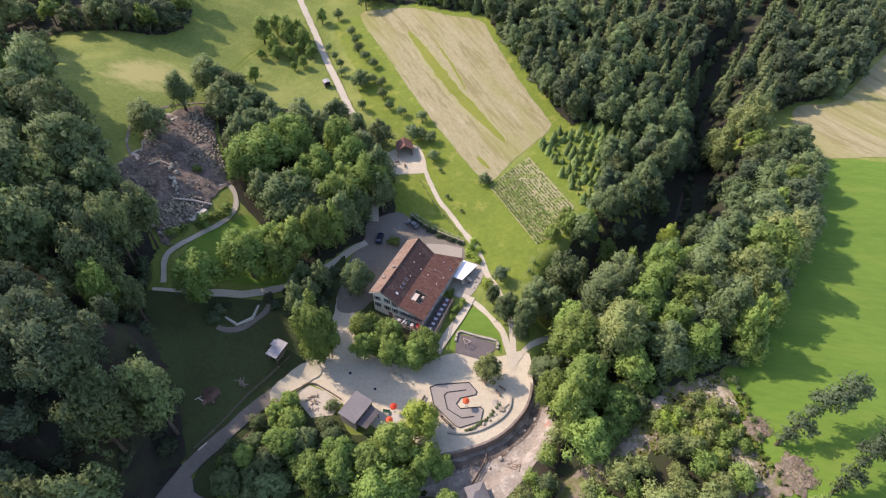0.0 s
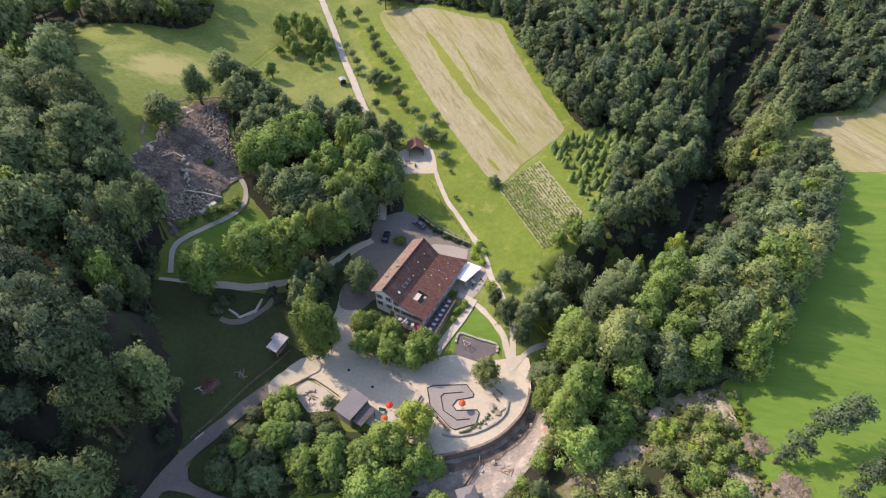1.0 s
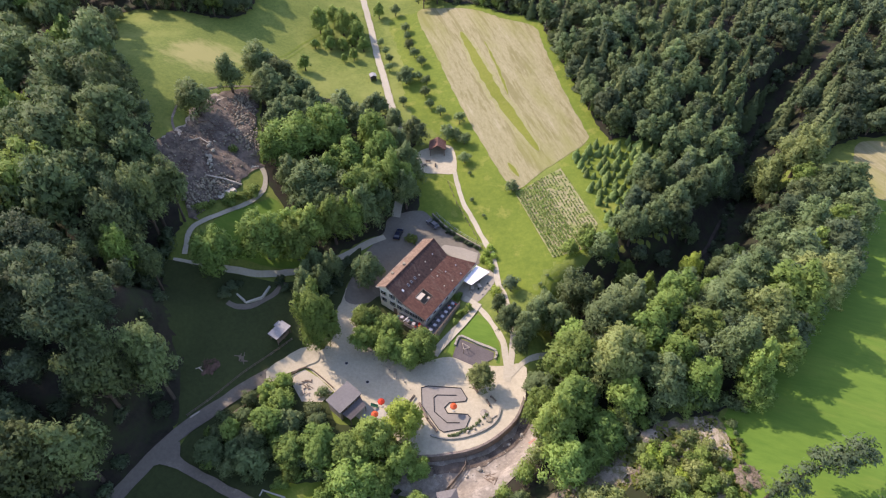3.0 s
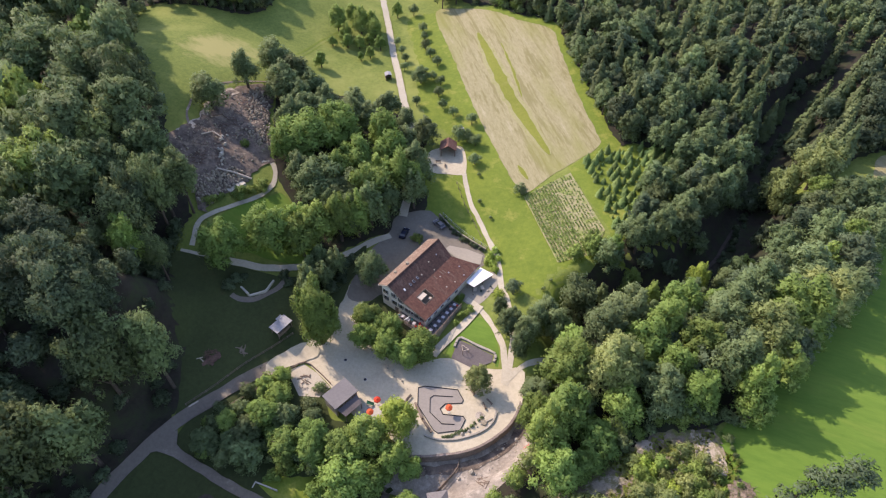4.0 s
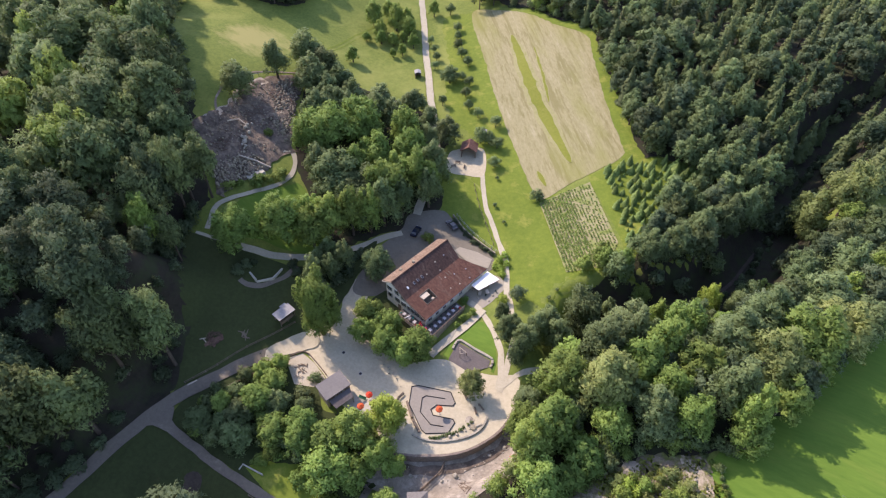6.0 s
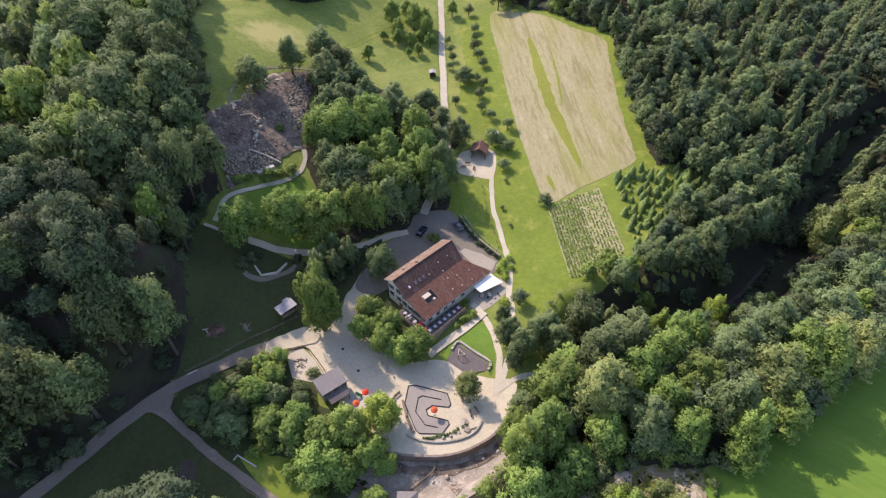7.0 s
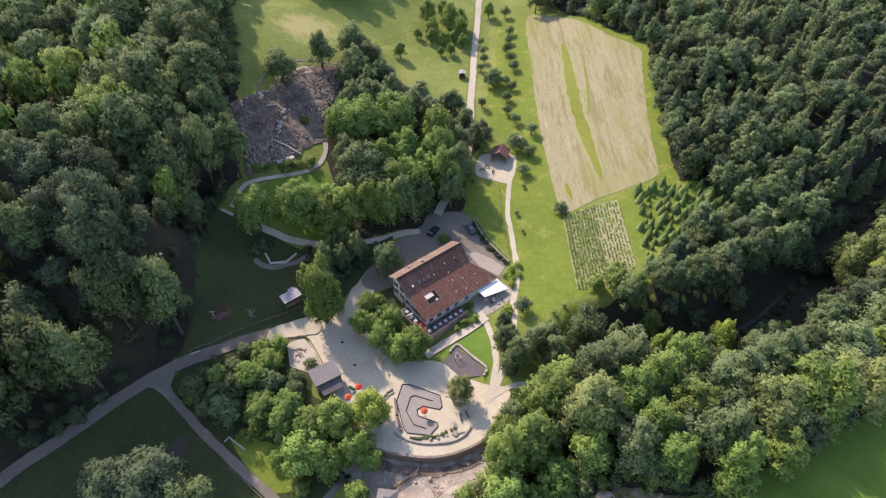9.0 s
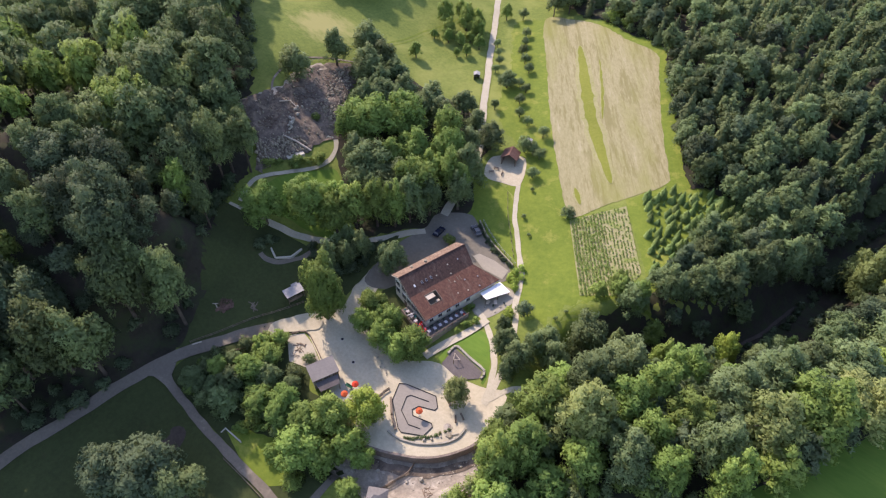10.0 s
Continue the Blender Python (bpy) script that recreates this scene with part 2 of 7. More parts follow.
def overgrown(name, bare_dark, bare_light, green_dark, green_light, scale, at):
    """Bare earth with patches of grass and weeds."""
    m, nt, b = material(name, 0.95)
    v = coords(nt)
    n1, n2, n3 = noise_of(nt, v, scale, 7, 0.72), noise_of(nt, v, 1.3, 6, 0.75), noise_of(nt, v, 0.3, 4, 0.6)
    bare = ramp(nt, mix(nt, n2, n3, 0.4), [(0.33, bare_dark), (0.66, bare_light)])
    green = ramp(nt, n2, [(0.3, green_dark), (0.7, green_light)])
    nt.links.new(mix(nt, bare, green, ramp(nt, n1, [(at - 0.05, (0, 0, 0)), (at + 0.07, (1, 1, 1))])), b.inputs["Base Color"])
    bump(nt, b, n2, 0.9, 0.3)
    return m


def roof_material(name, dark, light, worn):
    """Clay tiles: courses across the slope as fine relief, lighter worn patches."""
    m, nt, b = material(name, 0.85)
    tc = nt.nodes.new("ShaderNodeTexCoord")
    v = tc.outputs["Object"]
    st = nt.nodes.new("ShaderNodeMapping")
    st.inputs["Scale"].default_value = (0.35, 1.0, 1.0)
    nt.links.new(v, st.inputs["Vector"])
    n1, n2 = noise_of(nt, st.outputs[0], 0.5, 6, 0.75), noise_of(nt, st.outputs[0], 2.2, 6, 0.75)
    br = node(nt, "ShaderNodeTexBrick", Scale=1.0, Mortar_Size=0.02)
    br.inputs["Brick Width"].default_value, br.inputs["Row Height"].default_value = 0.36, 0.42
    br.inputs["Color1"].default_value, br.inputs["Color2"].default_value, br.inputs["Mortar"].default_value = (0.75, 0.75, 0.75, 1), (1.15, 1.15, 1.15, 1), (0.5, 0.5, 0.5, 1)
    nt.links.new(v, br.inputs["Vector"])
    c = ramp(nt, n2, [(0.3, dark), (0.7, light)])
    c = mix(nt, c, worn, ramp(nt, n1, [(0.54, (0, 0, 0)), (0.72, (0.75, 0.75, 0.75))]))
    c = mix(nt, c, br.outputs["Color"], 0.8, "MULTIPLY")
    nt.links.new(c, b.inputs["Base Color"])
    bump(nt, b, br.outputs["Fac"], 0.4, -0.05)
    return m


BANK_MIX = overgrown("overgrown_sandy_earth", (0.115, 0.094, 0.07), (0.32, 0.272, 0.205), (0.09, 0.115, 0.03), (0.19, 0.21, 0.065), 0.26, 0.50)
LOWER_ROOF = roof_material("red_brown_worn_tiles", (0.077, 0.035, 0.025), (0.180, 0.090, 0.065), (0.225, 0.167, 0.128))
STRAW = straw_material()
# darker tiles for the steep slope, some of its shade put into the brown
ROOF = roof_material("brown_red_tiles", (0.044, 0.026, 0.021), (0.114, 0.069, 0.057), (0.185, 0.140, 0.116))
# lighter copy of the tiles: paints the sunlight on the sun-facing slope
SUNLIT_ROOF = roof_material("sunlit_slope_tiles", (0.17, 0.105, 0.075), (0.30, 0.225, 0.165), (0.38, 0.31, 0.235))
HUT_ROOF = roof_material("red_tiles", (0.135, 0.068, 0.05), (0.23, 0.122, 0.09), (0.24, 0.165, 0.125))
LEAF = leaf_material("broad_leaves", (0.098, 0.151, 0.061), (0.233, 0.323, 0.138))
LEAF_LIGHT = leaf_material("fresh_green_leaves", (0.143, 0.229, 0.053), (0.310, 0.445, 0.115), 0.25)
LEAF_BRIGHT = leaf_material("bright_yellow_green_leaves", (0.241, 0.364, 0.055), (0.459, 0.605, 0.130), 0.12)
TUFT = leaf_material("grass_blades", (0.12, 0.16, 0.03), (0.23, 0.27, 0.06), 0.2, 0.3, 0)
LEAF_VIVID = leaf_material("vivid_green_leaves", (0.086, 0.150, 0.034), (0.195, 0.300, 0.072), 0.1)
LEAF_GREY = leaf_material("grey_green_leaves", (0.108, 0.165, 0.070), (0.251, 0.333, 0.146), 0.22)
LEAF_PALE = leaf_material("pale_blossoming_leaves", (0.174, 0.232, 0.067), (0.369, 0.448, 0.174), 0.2)
LEAF_DEEP = leaf_material("deep_green_leaves", (0.066, 0.106, 0.055), (0.163, 0.229, 0.120), 0.3)
NEEDLE_YOUNG = leaf_material("young_spruce_needles", (0.096, 0.164, 0.044), (0.215, 0.318, 0.090), 0.25, 0.2, 0.40)
NEEDLE = leaf_material("spruce_needles", (0.064, 0.097, 0.037), (0.159, 0.212, 0.079), 0.3, 0.2, 0.40)


# ---- landform ----
HILLS_X, HILLS_Y, HILL_R, BASE = (-130, -85, -40, 5, 50, 95, 140), (20, 65, 110, 155, 200, 245), 38.0, 10.0
HILLS = [3.8, -7.3, -2.0, -10.7, 0.2, 7.8, -2.4, 8.5, -2.3, 0.7, -3.3, 3.4, 0.6, -3.6, -0.4, 5.3, -3.0, -5.6, 1.1, 0.9, 6.7, 15.6, 5.2, 0.2, -3.1, 7.1, -7.6, 3.5, -0.4, -5.4, -2.0, 1.1, 6.2, -3.0, 7.3, 21.1, 3.5, 1.0, 10.2, 3.8, 1.5, 5.4]
WALL_LINE = [(-9, 50.6), (-1.4, 52.9), (3.2, 53.75), (6.3, 54.75), (9.7, 55.95), (13.4, 58.15), (16.8, 61.4), (19.2, 64.75), (20.5, 68.5), (21.05, 72), (21.3, 76)]
WALL_FOOT = [(x - 1.5 * x / math.hypot(x, y - 72), y - 1.5 * (y - 72) / math.hypot(x, y - 72)) for x, y in WALL_LINE]  # the cut starts behind the wall
BANK_FOOT = [(27, 78), (26.4, 70), (25.4, 62.5), (22.5, 56), (16.5, 50.2), (10.5, 46.2), (3, 44.6), (-9, 44)]


def step(a, b, v):
    v = np.clip((v - a) / (b - a), 0, 1)
    return v * v * (3 - 2 * v)


def away(line, x, y):
    """Distance in the plan from points to a polyline."""
    best = np.full(np.shape(x), 1e9)
    for (ax, ay), (bx, by) in zip(line, line[1:]):
        dx, dy = bx - ax, by - ay
        t = np.clip(((x - ax) * dx + (y - ay) * dy) / (dx * dx + dy * dy), 0, 1)
        best = np.minimum(best, np.hypot(x - ax - t * dx, y - ay - t * dy))
    return best


def inside(poly, x, y):
    x, y = np.asarray(x, float), np.asarray(y, float)
    r = np.zeros(x.shape, bool)
    for (ax, ay), (bx, by) in zip(poly, poly[1:] + poly[:1]):
        if ay != by:
            r ^= ((ay > y) != (by > y)) & (x < (bx - ax) * (y - ay) / (by - ay) + ax)
    return r


def uncut_z(x, y):
    """Height of the land without the stream's channel: broad hills and the levelled plaza."""
    x, y = np.asarray(x, float), np.asarray(y, float)
    z = np.full(np.shape(x), BASE)
    for i, h in enumerate(HILLS):
        z = z + h * np.exp(-((x - HILLS_X[i % 7]) ** 2 + (y - HILLS_Y[i // 7]) ** 2) / (2 * HILL_R ** 2))
    z = z + 18.0 * step(57.0, 69.0, -x) * step(-82.0, -66.0, -y) * step(30, 50, y) * step(-150, -105, x)
    return z * step(0.75, 1.25, np.hypot((x + 6) / 34, (y - 66) / 17))


RAVINE = [(23, 82), (27, 90), (33, 97), (42, 102), (52, 105), (61, 110), (69.5, 120), (75.5, 134), (82, 149), (88, 166), (97, 188), (108, 206), (126, 222)]


def ravine(x, y):
    """Depth of the wooded ravine that comes down to the stream."""
    return 10.5 * step(20, 34, np.asarray(x, float)) * step(-126, -104, -np.asarray(x, float)) * step(-12.0, -3.0, -away(RAVINE, x, y))


def ground_z(x, y):
    """Height of the land with the stream's channel and the ravine."""
    x, y = np.asarray(x, float), np.asarray(y, float)
    z = uncut_z(x, y) - ravine(x, y)
    cut = inside(WALL_FOOT + BANK_FOOT, x, y)
    return z - 2.4 * np.where(cut, step(0, 0.7, away(WALL_FOOT, x, y)) * step(0, 3.2, away(BANK_FOOT, x, y)), 0)


def gz(x, y):
    return float(ground_z(x, y))


# ---- mesh helpers ----
def mesh_from(name, verts, faces, mats, tone=None, normals=None):
    """Mesh from arrays: verts (n,3); faces: list of integer arrays (k,3) or (k,4)."""
    me = bpy.data.meshes.new(name)
    verts = np.asarray(verts, np.float32)
    faces = [np.asarray(f, np.int32) for f in faces if len(f)]
    me.vertices.add(len(verts))
    me.vertices.foreach_set("co", verts.ravel())
    sizes = np.concatenate([np.full(len(f), f.shape[1], np.int32) for f in faces])
    loops = np.concatenate([f.ravel() for f in faces])
    me.loops.add(len(loops))
    me.loops.foreach_set("vertex_index", loops)
    me.polygons.add(len(sizes))
    me.polygons.foreach_set("loop_start", np.concatenate([[0], np.cumsum(sizes)[:-1]]).astype(np.int32))
    for m in mats:
        me.materials.append(m)
    if tone is not None:
        at = me.attributes.new("tone", "FLOAT", "POINT")
        at.data.foreach_set("value", np.asarray(tone, np.float32))
    me.update(calc_edges=True)
    me.validate()
    if normals is not None:
        me.polygons.foreach_set("use_smooth", np.ones(len(me.polygons), bool))
        me.normals_split_custom_set_from_vertices(np.asarray(normals, np.float32))
    return me


def part(name, bm, mat, parent=None, label=""):
    """Links a bmesh as one mesh object, under a thing or a part."""
    me = bpy.data.meshes.new(name)
    bm.to_mesh(me)
    bm.free()
    me.materials.append(mat)
    ob = new(name, me)
    if parent is not None:
        ob.parent = parent
    if label:
        ob["label"] = label
    return ob


def thing(name, m, label, category, group=""):
    """An Empty at a thing's base."""
    ob = new(name)
    ob.matrix_world = m
    return tagged(ob, label, category, group)


def add_box(bm, x0, x1, y0, y1, z0, z1, bevel=0.0, m=None):
    r = bmesh.ops.create_cube(bm, size=1)
    vs = r["verts"]
    bmesh.ops.transform(bm, verts=vs, matrix=Matrix.LocRotScale(((x0 + x1) / 2, (y0 + y1) / 2, (z0 + z1) / 2), None, (x1 - x0, y1 - y0, z1 - z0)))
    if bevel:
        es = list({e for v in vs for e in v.link_edges})
        vs = list({v for f in bmesh.ops.bevel(bm, geom=es, offset=bevel, segments=1, affect="EDGES")["faces"] for v in f.verts} | {v for v in vs if v.is_valid})
    if m is not None:
        bmesh.ops.transform(bm, verts=vs, matrix=m)
    return bm


def box(x0, x1, y0, y1, z0, z1, bevel=0.02, m=None):
    return add_box(bmesh.new(), x0, x1, y0, y1, z0, z1, bevel, m)


def add_tube(bm, pts, radii, sides=6, cap=True):
    """A tapered tube through points."""
    rings, pts = [], [Vector(p) for p in pts]
    for i, p in enumerate(pts):
        d = (pts[min(i + 1, len(pts) - 1)] - pts[max(i - 1, 0)]).normalized()
        a = d.orthogonal().normalized()
        b = d.cross(a)
        rings.append([bm.verts.new(p + radii[i] * (math.cos(k * math.tau / sides) * a + math.sin(k * math.tau / sides) * b)) for k in range(sides)])
    for r, s in zip(rings, rings[1:]):
        for k in range(sides):
            bm.faces.new((r[k], r[(k + 1) % sides], s[(k + 1) % sides], s[k]))
    if cap:
        bm.faces.new(rings[0][::-1])
        bm.faces.new(rings[-1])
    return bm


def tube(pts, radii, sides=6):
    if isinstance(radii, (int, float)):
        radii = [radii] * len(pts)
    return add_tube(bmesh.new(), pts, radii, sides)


def prism(poly, z0, z1):
    """An upright block over a plan polygon; z0 and z1 are numbers or functions of x, y."""
    f0, f1 = (z if callable(z) else (lambda x, y, z=z: z) for z in (z0, z1))
    bm = bmesh.new()
    lo = [bm.verts.new((x, y, f0(x, y))) for x, y in poly]
    hi = [bm.verts.new((x, y, f1(x, y))) for x, y in poly]
    bm.faces.new(lo[::-1])
    bm.faces.new(hi)
    for i in range(len(poly)):
        j = (i + 1) % len(poly)
        bm.faces.new((lo[i], lo[j], hi[j], hi[i]))
    bmesh.ops.recalc_face_normals(bm, faces=bm.faces)
    bmesh.ops.triangulate(bm, faces=[f for f in bm.faces if len(f.verts) > 4])
    return bm


def smooth(pts, closed=False, gap=1.5):
    """A rounded line through points, about gap metres between its points."""
    out, n = [], len(pts)
    for i in range(n if closed else n - 1):
        p = [pts[k % n] if closed else pts[min(max(k, 0), n - 1)] for k in (i - 1, i, i + 1, i + 2)]
        m = max(1, round(math.dist(p[1], p[2]) / gap))
        for k in range(m):
            t = k / m
            out.append(tuple(0.5 * (2 * b + (c - a) * t + (2 * a - 5 * b + 4 * c - d) * t * t + (3 * b - a - 3 * c + d) * t ** 3) for a, b, c, d in zip(*p)))
    return out if closed else out + [tuple(pts[-1])]


def sheet(name, poly, mat, label, category, lift=0.06, cell=2.0, soft=0.0, rounded=True, kind="structure", humps=0.0, height=ground_z):
    """A surface laid over the land inside an outline whose edge wanders by soft metres."""
    out = smooth(poly, True, 0.7 if 1 < soft < 2 else 1.5) if rounded else list(poly)
    if soft:
        out = [(x + soft * noise.noise((x * 0.45, y * 0.45, 3)), y + soft * noise.noise((x * 0.45, y * 0.45, 9))) for x, y in out]
        out = [(x + 0.35 * soft * noise.noise((x * 1.6, y * 1.6, 3)), y + 0.35 * soft * noise.noise((x * 1.6, y * 1.6, 9))) for x, y in out]
    xs, ys = [p[0] for p in out], [p[1] for p in out]
    gx, gy = np.meshgrid(np.arange(min(xs), max(xs), cell), np.arange(min(ys), max(ys), cell))
    keep = inside(out, gx, gy) & (away(out + out[:1], gx, gy) > cell * 0.35)
    pts = [Vector(p) for p in out] + [Vector(p) for p in zip(gx[keep], gy[keep])]
    n = len(out)
    from_cdt = delaunay_2d_cdt(pts, [], [list(range(n))], 1, 1e-4)
    v2 = np.array([tuple(p) for p in from_cdt[0]])
    v = np.column_stack([v2, height(v2[:, 0], v2[:, 1]) + lift])
    if humps:
        v[n:, 2] += [max(-0.1, humps * (0.4 + noise.fractal((x * 0.22, y * 0.22, 2), 0.8, 2.1, 5))) for x, y in v2[n:]]
    tri = np.array([f for f in from_cdt[2] if len(f) == 3])
    a, b, c = v[tri[:, 0]], v[tri[:, 1]], v[tri[:, 2]]
    flip = np.cross(b - a, c - a)[:, 2] < 0
    tri[flip] = tri[flip][:, ::-1]
    me = mesh_from(name, v, [tri], [mat])
    me.polygons.foreach_set("use_smooth", np.ones(len(me.polygons), bool))
    return tagged(new(name, me), label, category, kind=kind)


def ribbon(name, line, width, mat, label, category, lift=0.09, wander=0.25, pointed=False):
    """A road or path along a line, laid over the land."""
    pts = smooth(line, False, 1.2)
    left, right = [], []
    for i, (x, y) in enumerate(pts):
        (ax, ay), (bx, by) = pts[max(i - 1, 0)], pts[min(i + 1, len(pts) - 1)]
        d = math.hypot(bx - ax, by - ay)
        nx, ny = -(by - ay) / d, (bx - ax) / d
        taper = math.sqrt(max(0.02, math.sin(math.pi * i / (len(pts) - 1)))) if pointed else 1.0
        wl = width / 2 + wander * noise.noise((x * 0.3, y * 0.3, 1))
        wr = width / 2 + wander * noise.noise((x * 0.3, y * 0.3, 5))
        wl, wr = wl * taper, wr * taper
        left.append((x + nx * wl, y + ny * wl)), right.append((x - nx * wr, y - ny * wr))
    v, f = [], []
    for l, r in zip(left, right):
        for k in range(5):
            x, y = l[0] + (r[0] - l[0]) * k / 4, l[1] + (r[1] - l[1]) * k / 4
            v.append((x, y))
    for i in range(len(pts) - 1):
        for k in range(4):
            f.append((i * 5 + k, i * 5 + k + 5, i * 5 + k + 6, i * 5 + k + 1))
    v = np.array(v)
    v = np.column_stack([v, ground_z(v[:, 0], v[:, 1]) + lift])
    me = mesh_from(name, v, [np.array(f)], [mat])
    me.polygons.foreach_set("use_smooth", np.ones(len(me.polygons), bool))
    return tagged(new(name, me), label, category, kind="structure")


# ---- land ----
def axis(fine0, fine1, a, b, fine, coarse):
    mid = np.arange(fine0, fine1 + 1e-6, fine)
    lo, hi = np.arange(a, fine0 - coarse * 0.5, coarse), np.arange(fine1 + coarse, b + 1e-6, coarse)
    far = np.array([15, 40, 80, 150, 300, 600, 1200, 2400], float)
    return np.concatenate([a - far[::-1], lo, mid, hi, b + far])


AX, AY = axis(-84, 62, -170, 190, 1.0, 2.5), axis(20, 130, -20, 275, 1.0, 2.5)
gx, gy = np.meshgrid(AX, AY)
gv = np.column_stack([gx.ravel(), gy.ravel(), ground_z(gx.ravel(), gy.ravel())])
nx, ny = len(AX), len(AY)
ii = (np.arange(ny - 1)[:, None] * nx + np.arange(nx - 1)[None]).ravel()
land = mesh_from("ground", gv, [np.column_stack([ii, ii + 1, ii + nx + 1, ii + nx])], [GRASS])
land.polygons.foreach_set("use_smooth", np.ones(len(land.polygons), bool))
tagged(new("ground", land), "rolling valley land of rough yellow-green pasture grass", "ground", kind="structure")

FIELD = [(-34, 233), (-18.7, 197.7), (-7.9, 174.3), (5.5, 148.4), (12.0, 137.3), (14.5, 135.5), (20.5, 141.9), (26.5, 147.2), (34.4, 155.6), (31.4, 165.4), (24.8, 183.2), (18.4, 203.0), (14.2, 214.6), (1, 222.5), (-10.9, 231.5), (-24, 235.5)]
PLOT = [(13.8, 134.4), (26.6, 143.6), (37.0, 121.5), (34.8, 112.9), (25.4, 109.8)]
WEST_WOOD = [(-66, 4), (-63.6, 20), (-60.5, 31), (-56.5, 40), (-53.6, 46), (-52.4, 53), (-55.4, 62), (-59.2, 68), (-64, 76), (-69.5, 85), (-73, 91), (-71.5, 97), (-74, 103), (-81, 108), (-88, 116), (-92, 127), (-103, 139), (-116, 150), (-128, 161), (-138, 179), (-138, 194), (-119, 199), (-104, 202.5), (-98, 213), (-100, 226), (-114, 252), (-268, 252), (-268, 120), (-185, 50), (-120, 4), (-100, 2)]
EAST_WOOD = [(40, 157), (35.0, 168), (28.5, 184), (21.0, 204), (15, 219), (1, 226), (-10, 235), (-22, 240), (-34, 262), (-20, 310), (60, 370), (150, 370), (225, 290), (200, 225), (186, 215), (163, 200), (134, 172), (117, 168.5), (98, 156), (84, 146), (73, 131), (63, 117.5), (53, 110), (41, 113), (44, 121), (50, 137), (56, 150), (46, 156)]
BAND = [(104, 145), (106, 136), (97, 111), (80, 89), (68, 74), (58, 65.5), (47, 63), (37, 56), (26, 49), (24.5, 56), (24.5, 66), (27, 80), (31, 90), (29, 101), (38, 111), (52, 108), (62, 114), (72, 128), (88, 143)]
sheet("meadow", [(106, 140), (95, 112), (79, 90), (67, 75), (59, 65), (57.5, 55), (57, 44), (60, 28), (80, 5), (150, 5), (178, 60), (178, 118), (150, 127), (130, 134)], MEADOW, "bright green mown meadow on the plateau beside the trees", "meadow", 0.06, 3.0, 0.5)
sheet("hay_field", [(112.5, 141.5), (130, 136.5), (150, 130), (176, 122), (185, 212), (163, 197), (133, 169), (117, 166)], STRAW, "pale mown hay field with swath lines", "field", 0.10, 3.0, 0.4)
sheet("field", FIELD, STRAW, "pale mown hay field with greener bands", "field", 0.10, 2.5, 0.5)
sheet("slope", [(-26, 172), (-12, 158), (-8, 142), (0, 128), (8, 114), (13, 101), (25, 98), (31, 109), (19, 137.5), (-4, 176), (-15, 199), (-30, 232), (-44, 228), (-36, 205)], SLOPE_GRASS, "bright yellow-green grass slope with young fruit trees", "meadow", 0.04, 2.5, 2.5)
sheet("slope", [(36, 154.5), (27, 147), (26.5, 144.5), (38, 121.5), (37, 115), (27, 109), (24, 99), (36, 100), (48, 118), (56, 135), (56, 150), (46, 156)], SLOPE_GRASS, "rough bright grass between young spruces", "meadow", 0.05, 2.0, 0.4)
sheet("slope", [(-9, 140.5), (-3, 134), (5, 121), (8, 113.5), (6.5, 113.5), (-1, 117.5), (-9, 123), (-14, 127.5), (-19, 141)], SLOPE_GRASS, "bright grass below the pavilion", "meadow", 0.055, 2.0, 0.3)
sheet("lawn", [(-35, 80), (-32, 74.5), (-37.2, 67.2), (-43.4, 59.4), (-48.4, 52.6), (-53.4, 44), (-52.6, 51), (-56.8, 62), (-60.5, 68.5), (-65, 76), (-70.5, 84), (-72, 88), (-55, 89.5), (-44, 90.5), (-36, 94.5), (-30, 98), (-27.6, 94), (-27.6, 86), (-29, 80.5)], SHADED_LAWN, "green lawn beside the road, darkened as if in shade", "lawn", 0.25, 1.2, 0.4)
sheet("lawn", [(-28, 38.6), (-21, 37.6), (-12, 36), (-4, 33), (-2, 20), (-62, 8), (-61, 24), (-58, 34.5), (-54.0, 43.5), (-45, 42.3), (-37, 41.1)], SHADED_LAWN, "lawn between the two roads, darkened as if in shade", "lawn", 0.17, 2.0, 0.4)
sheet("lawn", [(-66, 92), (-55, 94), (-44, 95), (-38, 100), (-45, 108), (-53, 116), (-57, 113), (-64, 105)], MEADOW, "sunlit lawn inside the looping path", "lawn", 0.12, 2.0, 0.3)
sheet("lawn", [(2.9, 84.9), (5.2, 88.6), (7.0, 90.9), (9.4, 90.2), (11.6, 87), (13.4, 83.4), (14.2, 80.6), (14.2, 78.2), (13.4, 78.4), (13.6, 80.8), (8.5, 83.3), (4.3, 84.9), (3.1, 84.2), (2.8, 79.1), (1.1, 80.0)], MEADOW, "small clipped lawn round the sunken play pit", "lawn", 0.05, 1.0, 0.0)
# dark sheets over the pasture grass that paint the shade under these trees
sheet("planted_bed", [(-21, 83.5), (-15, 77.8), (-6, 76), (-2, 78.3), (-5, 84), (-10, 88), (-14.5, 91.5), (-18, 94), (-20.8, 90)], SHADED_LAWN, "ground under the terrace trees, shade put into its colour", "planted bed", 0.09, 1.0, 0.4)
sheet("planted_bed", [(-41, 93.8), (-35, 98.2), (-29.6, 104), (-26.8, 108), (-26.2, 101), (-27.6, 94), (-29, 88), (-34, 90)], SHADED_LAWN, "ground under the trees beside the drive, shade put into its colour", "planted bed", 0.29, 1.0, 0.4)
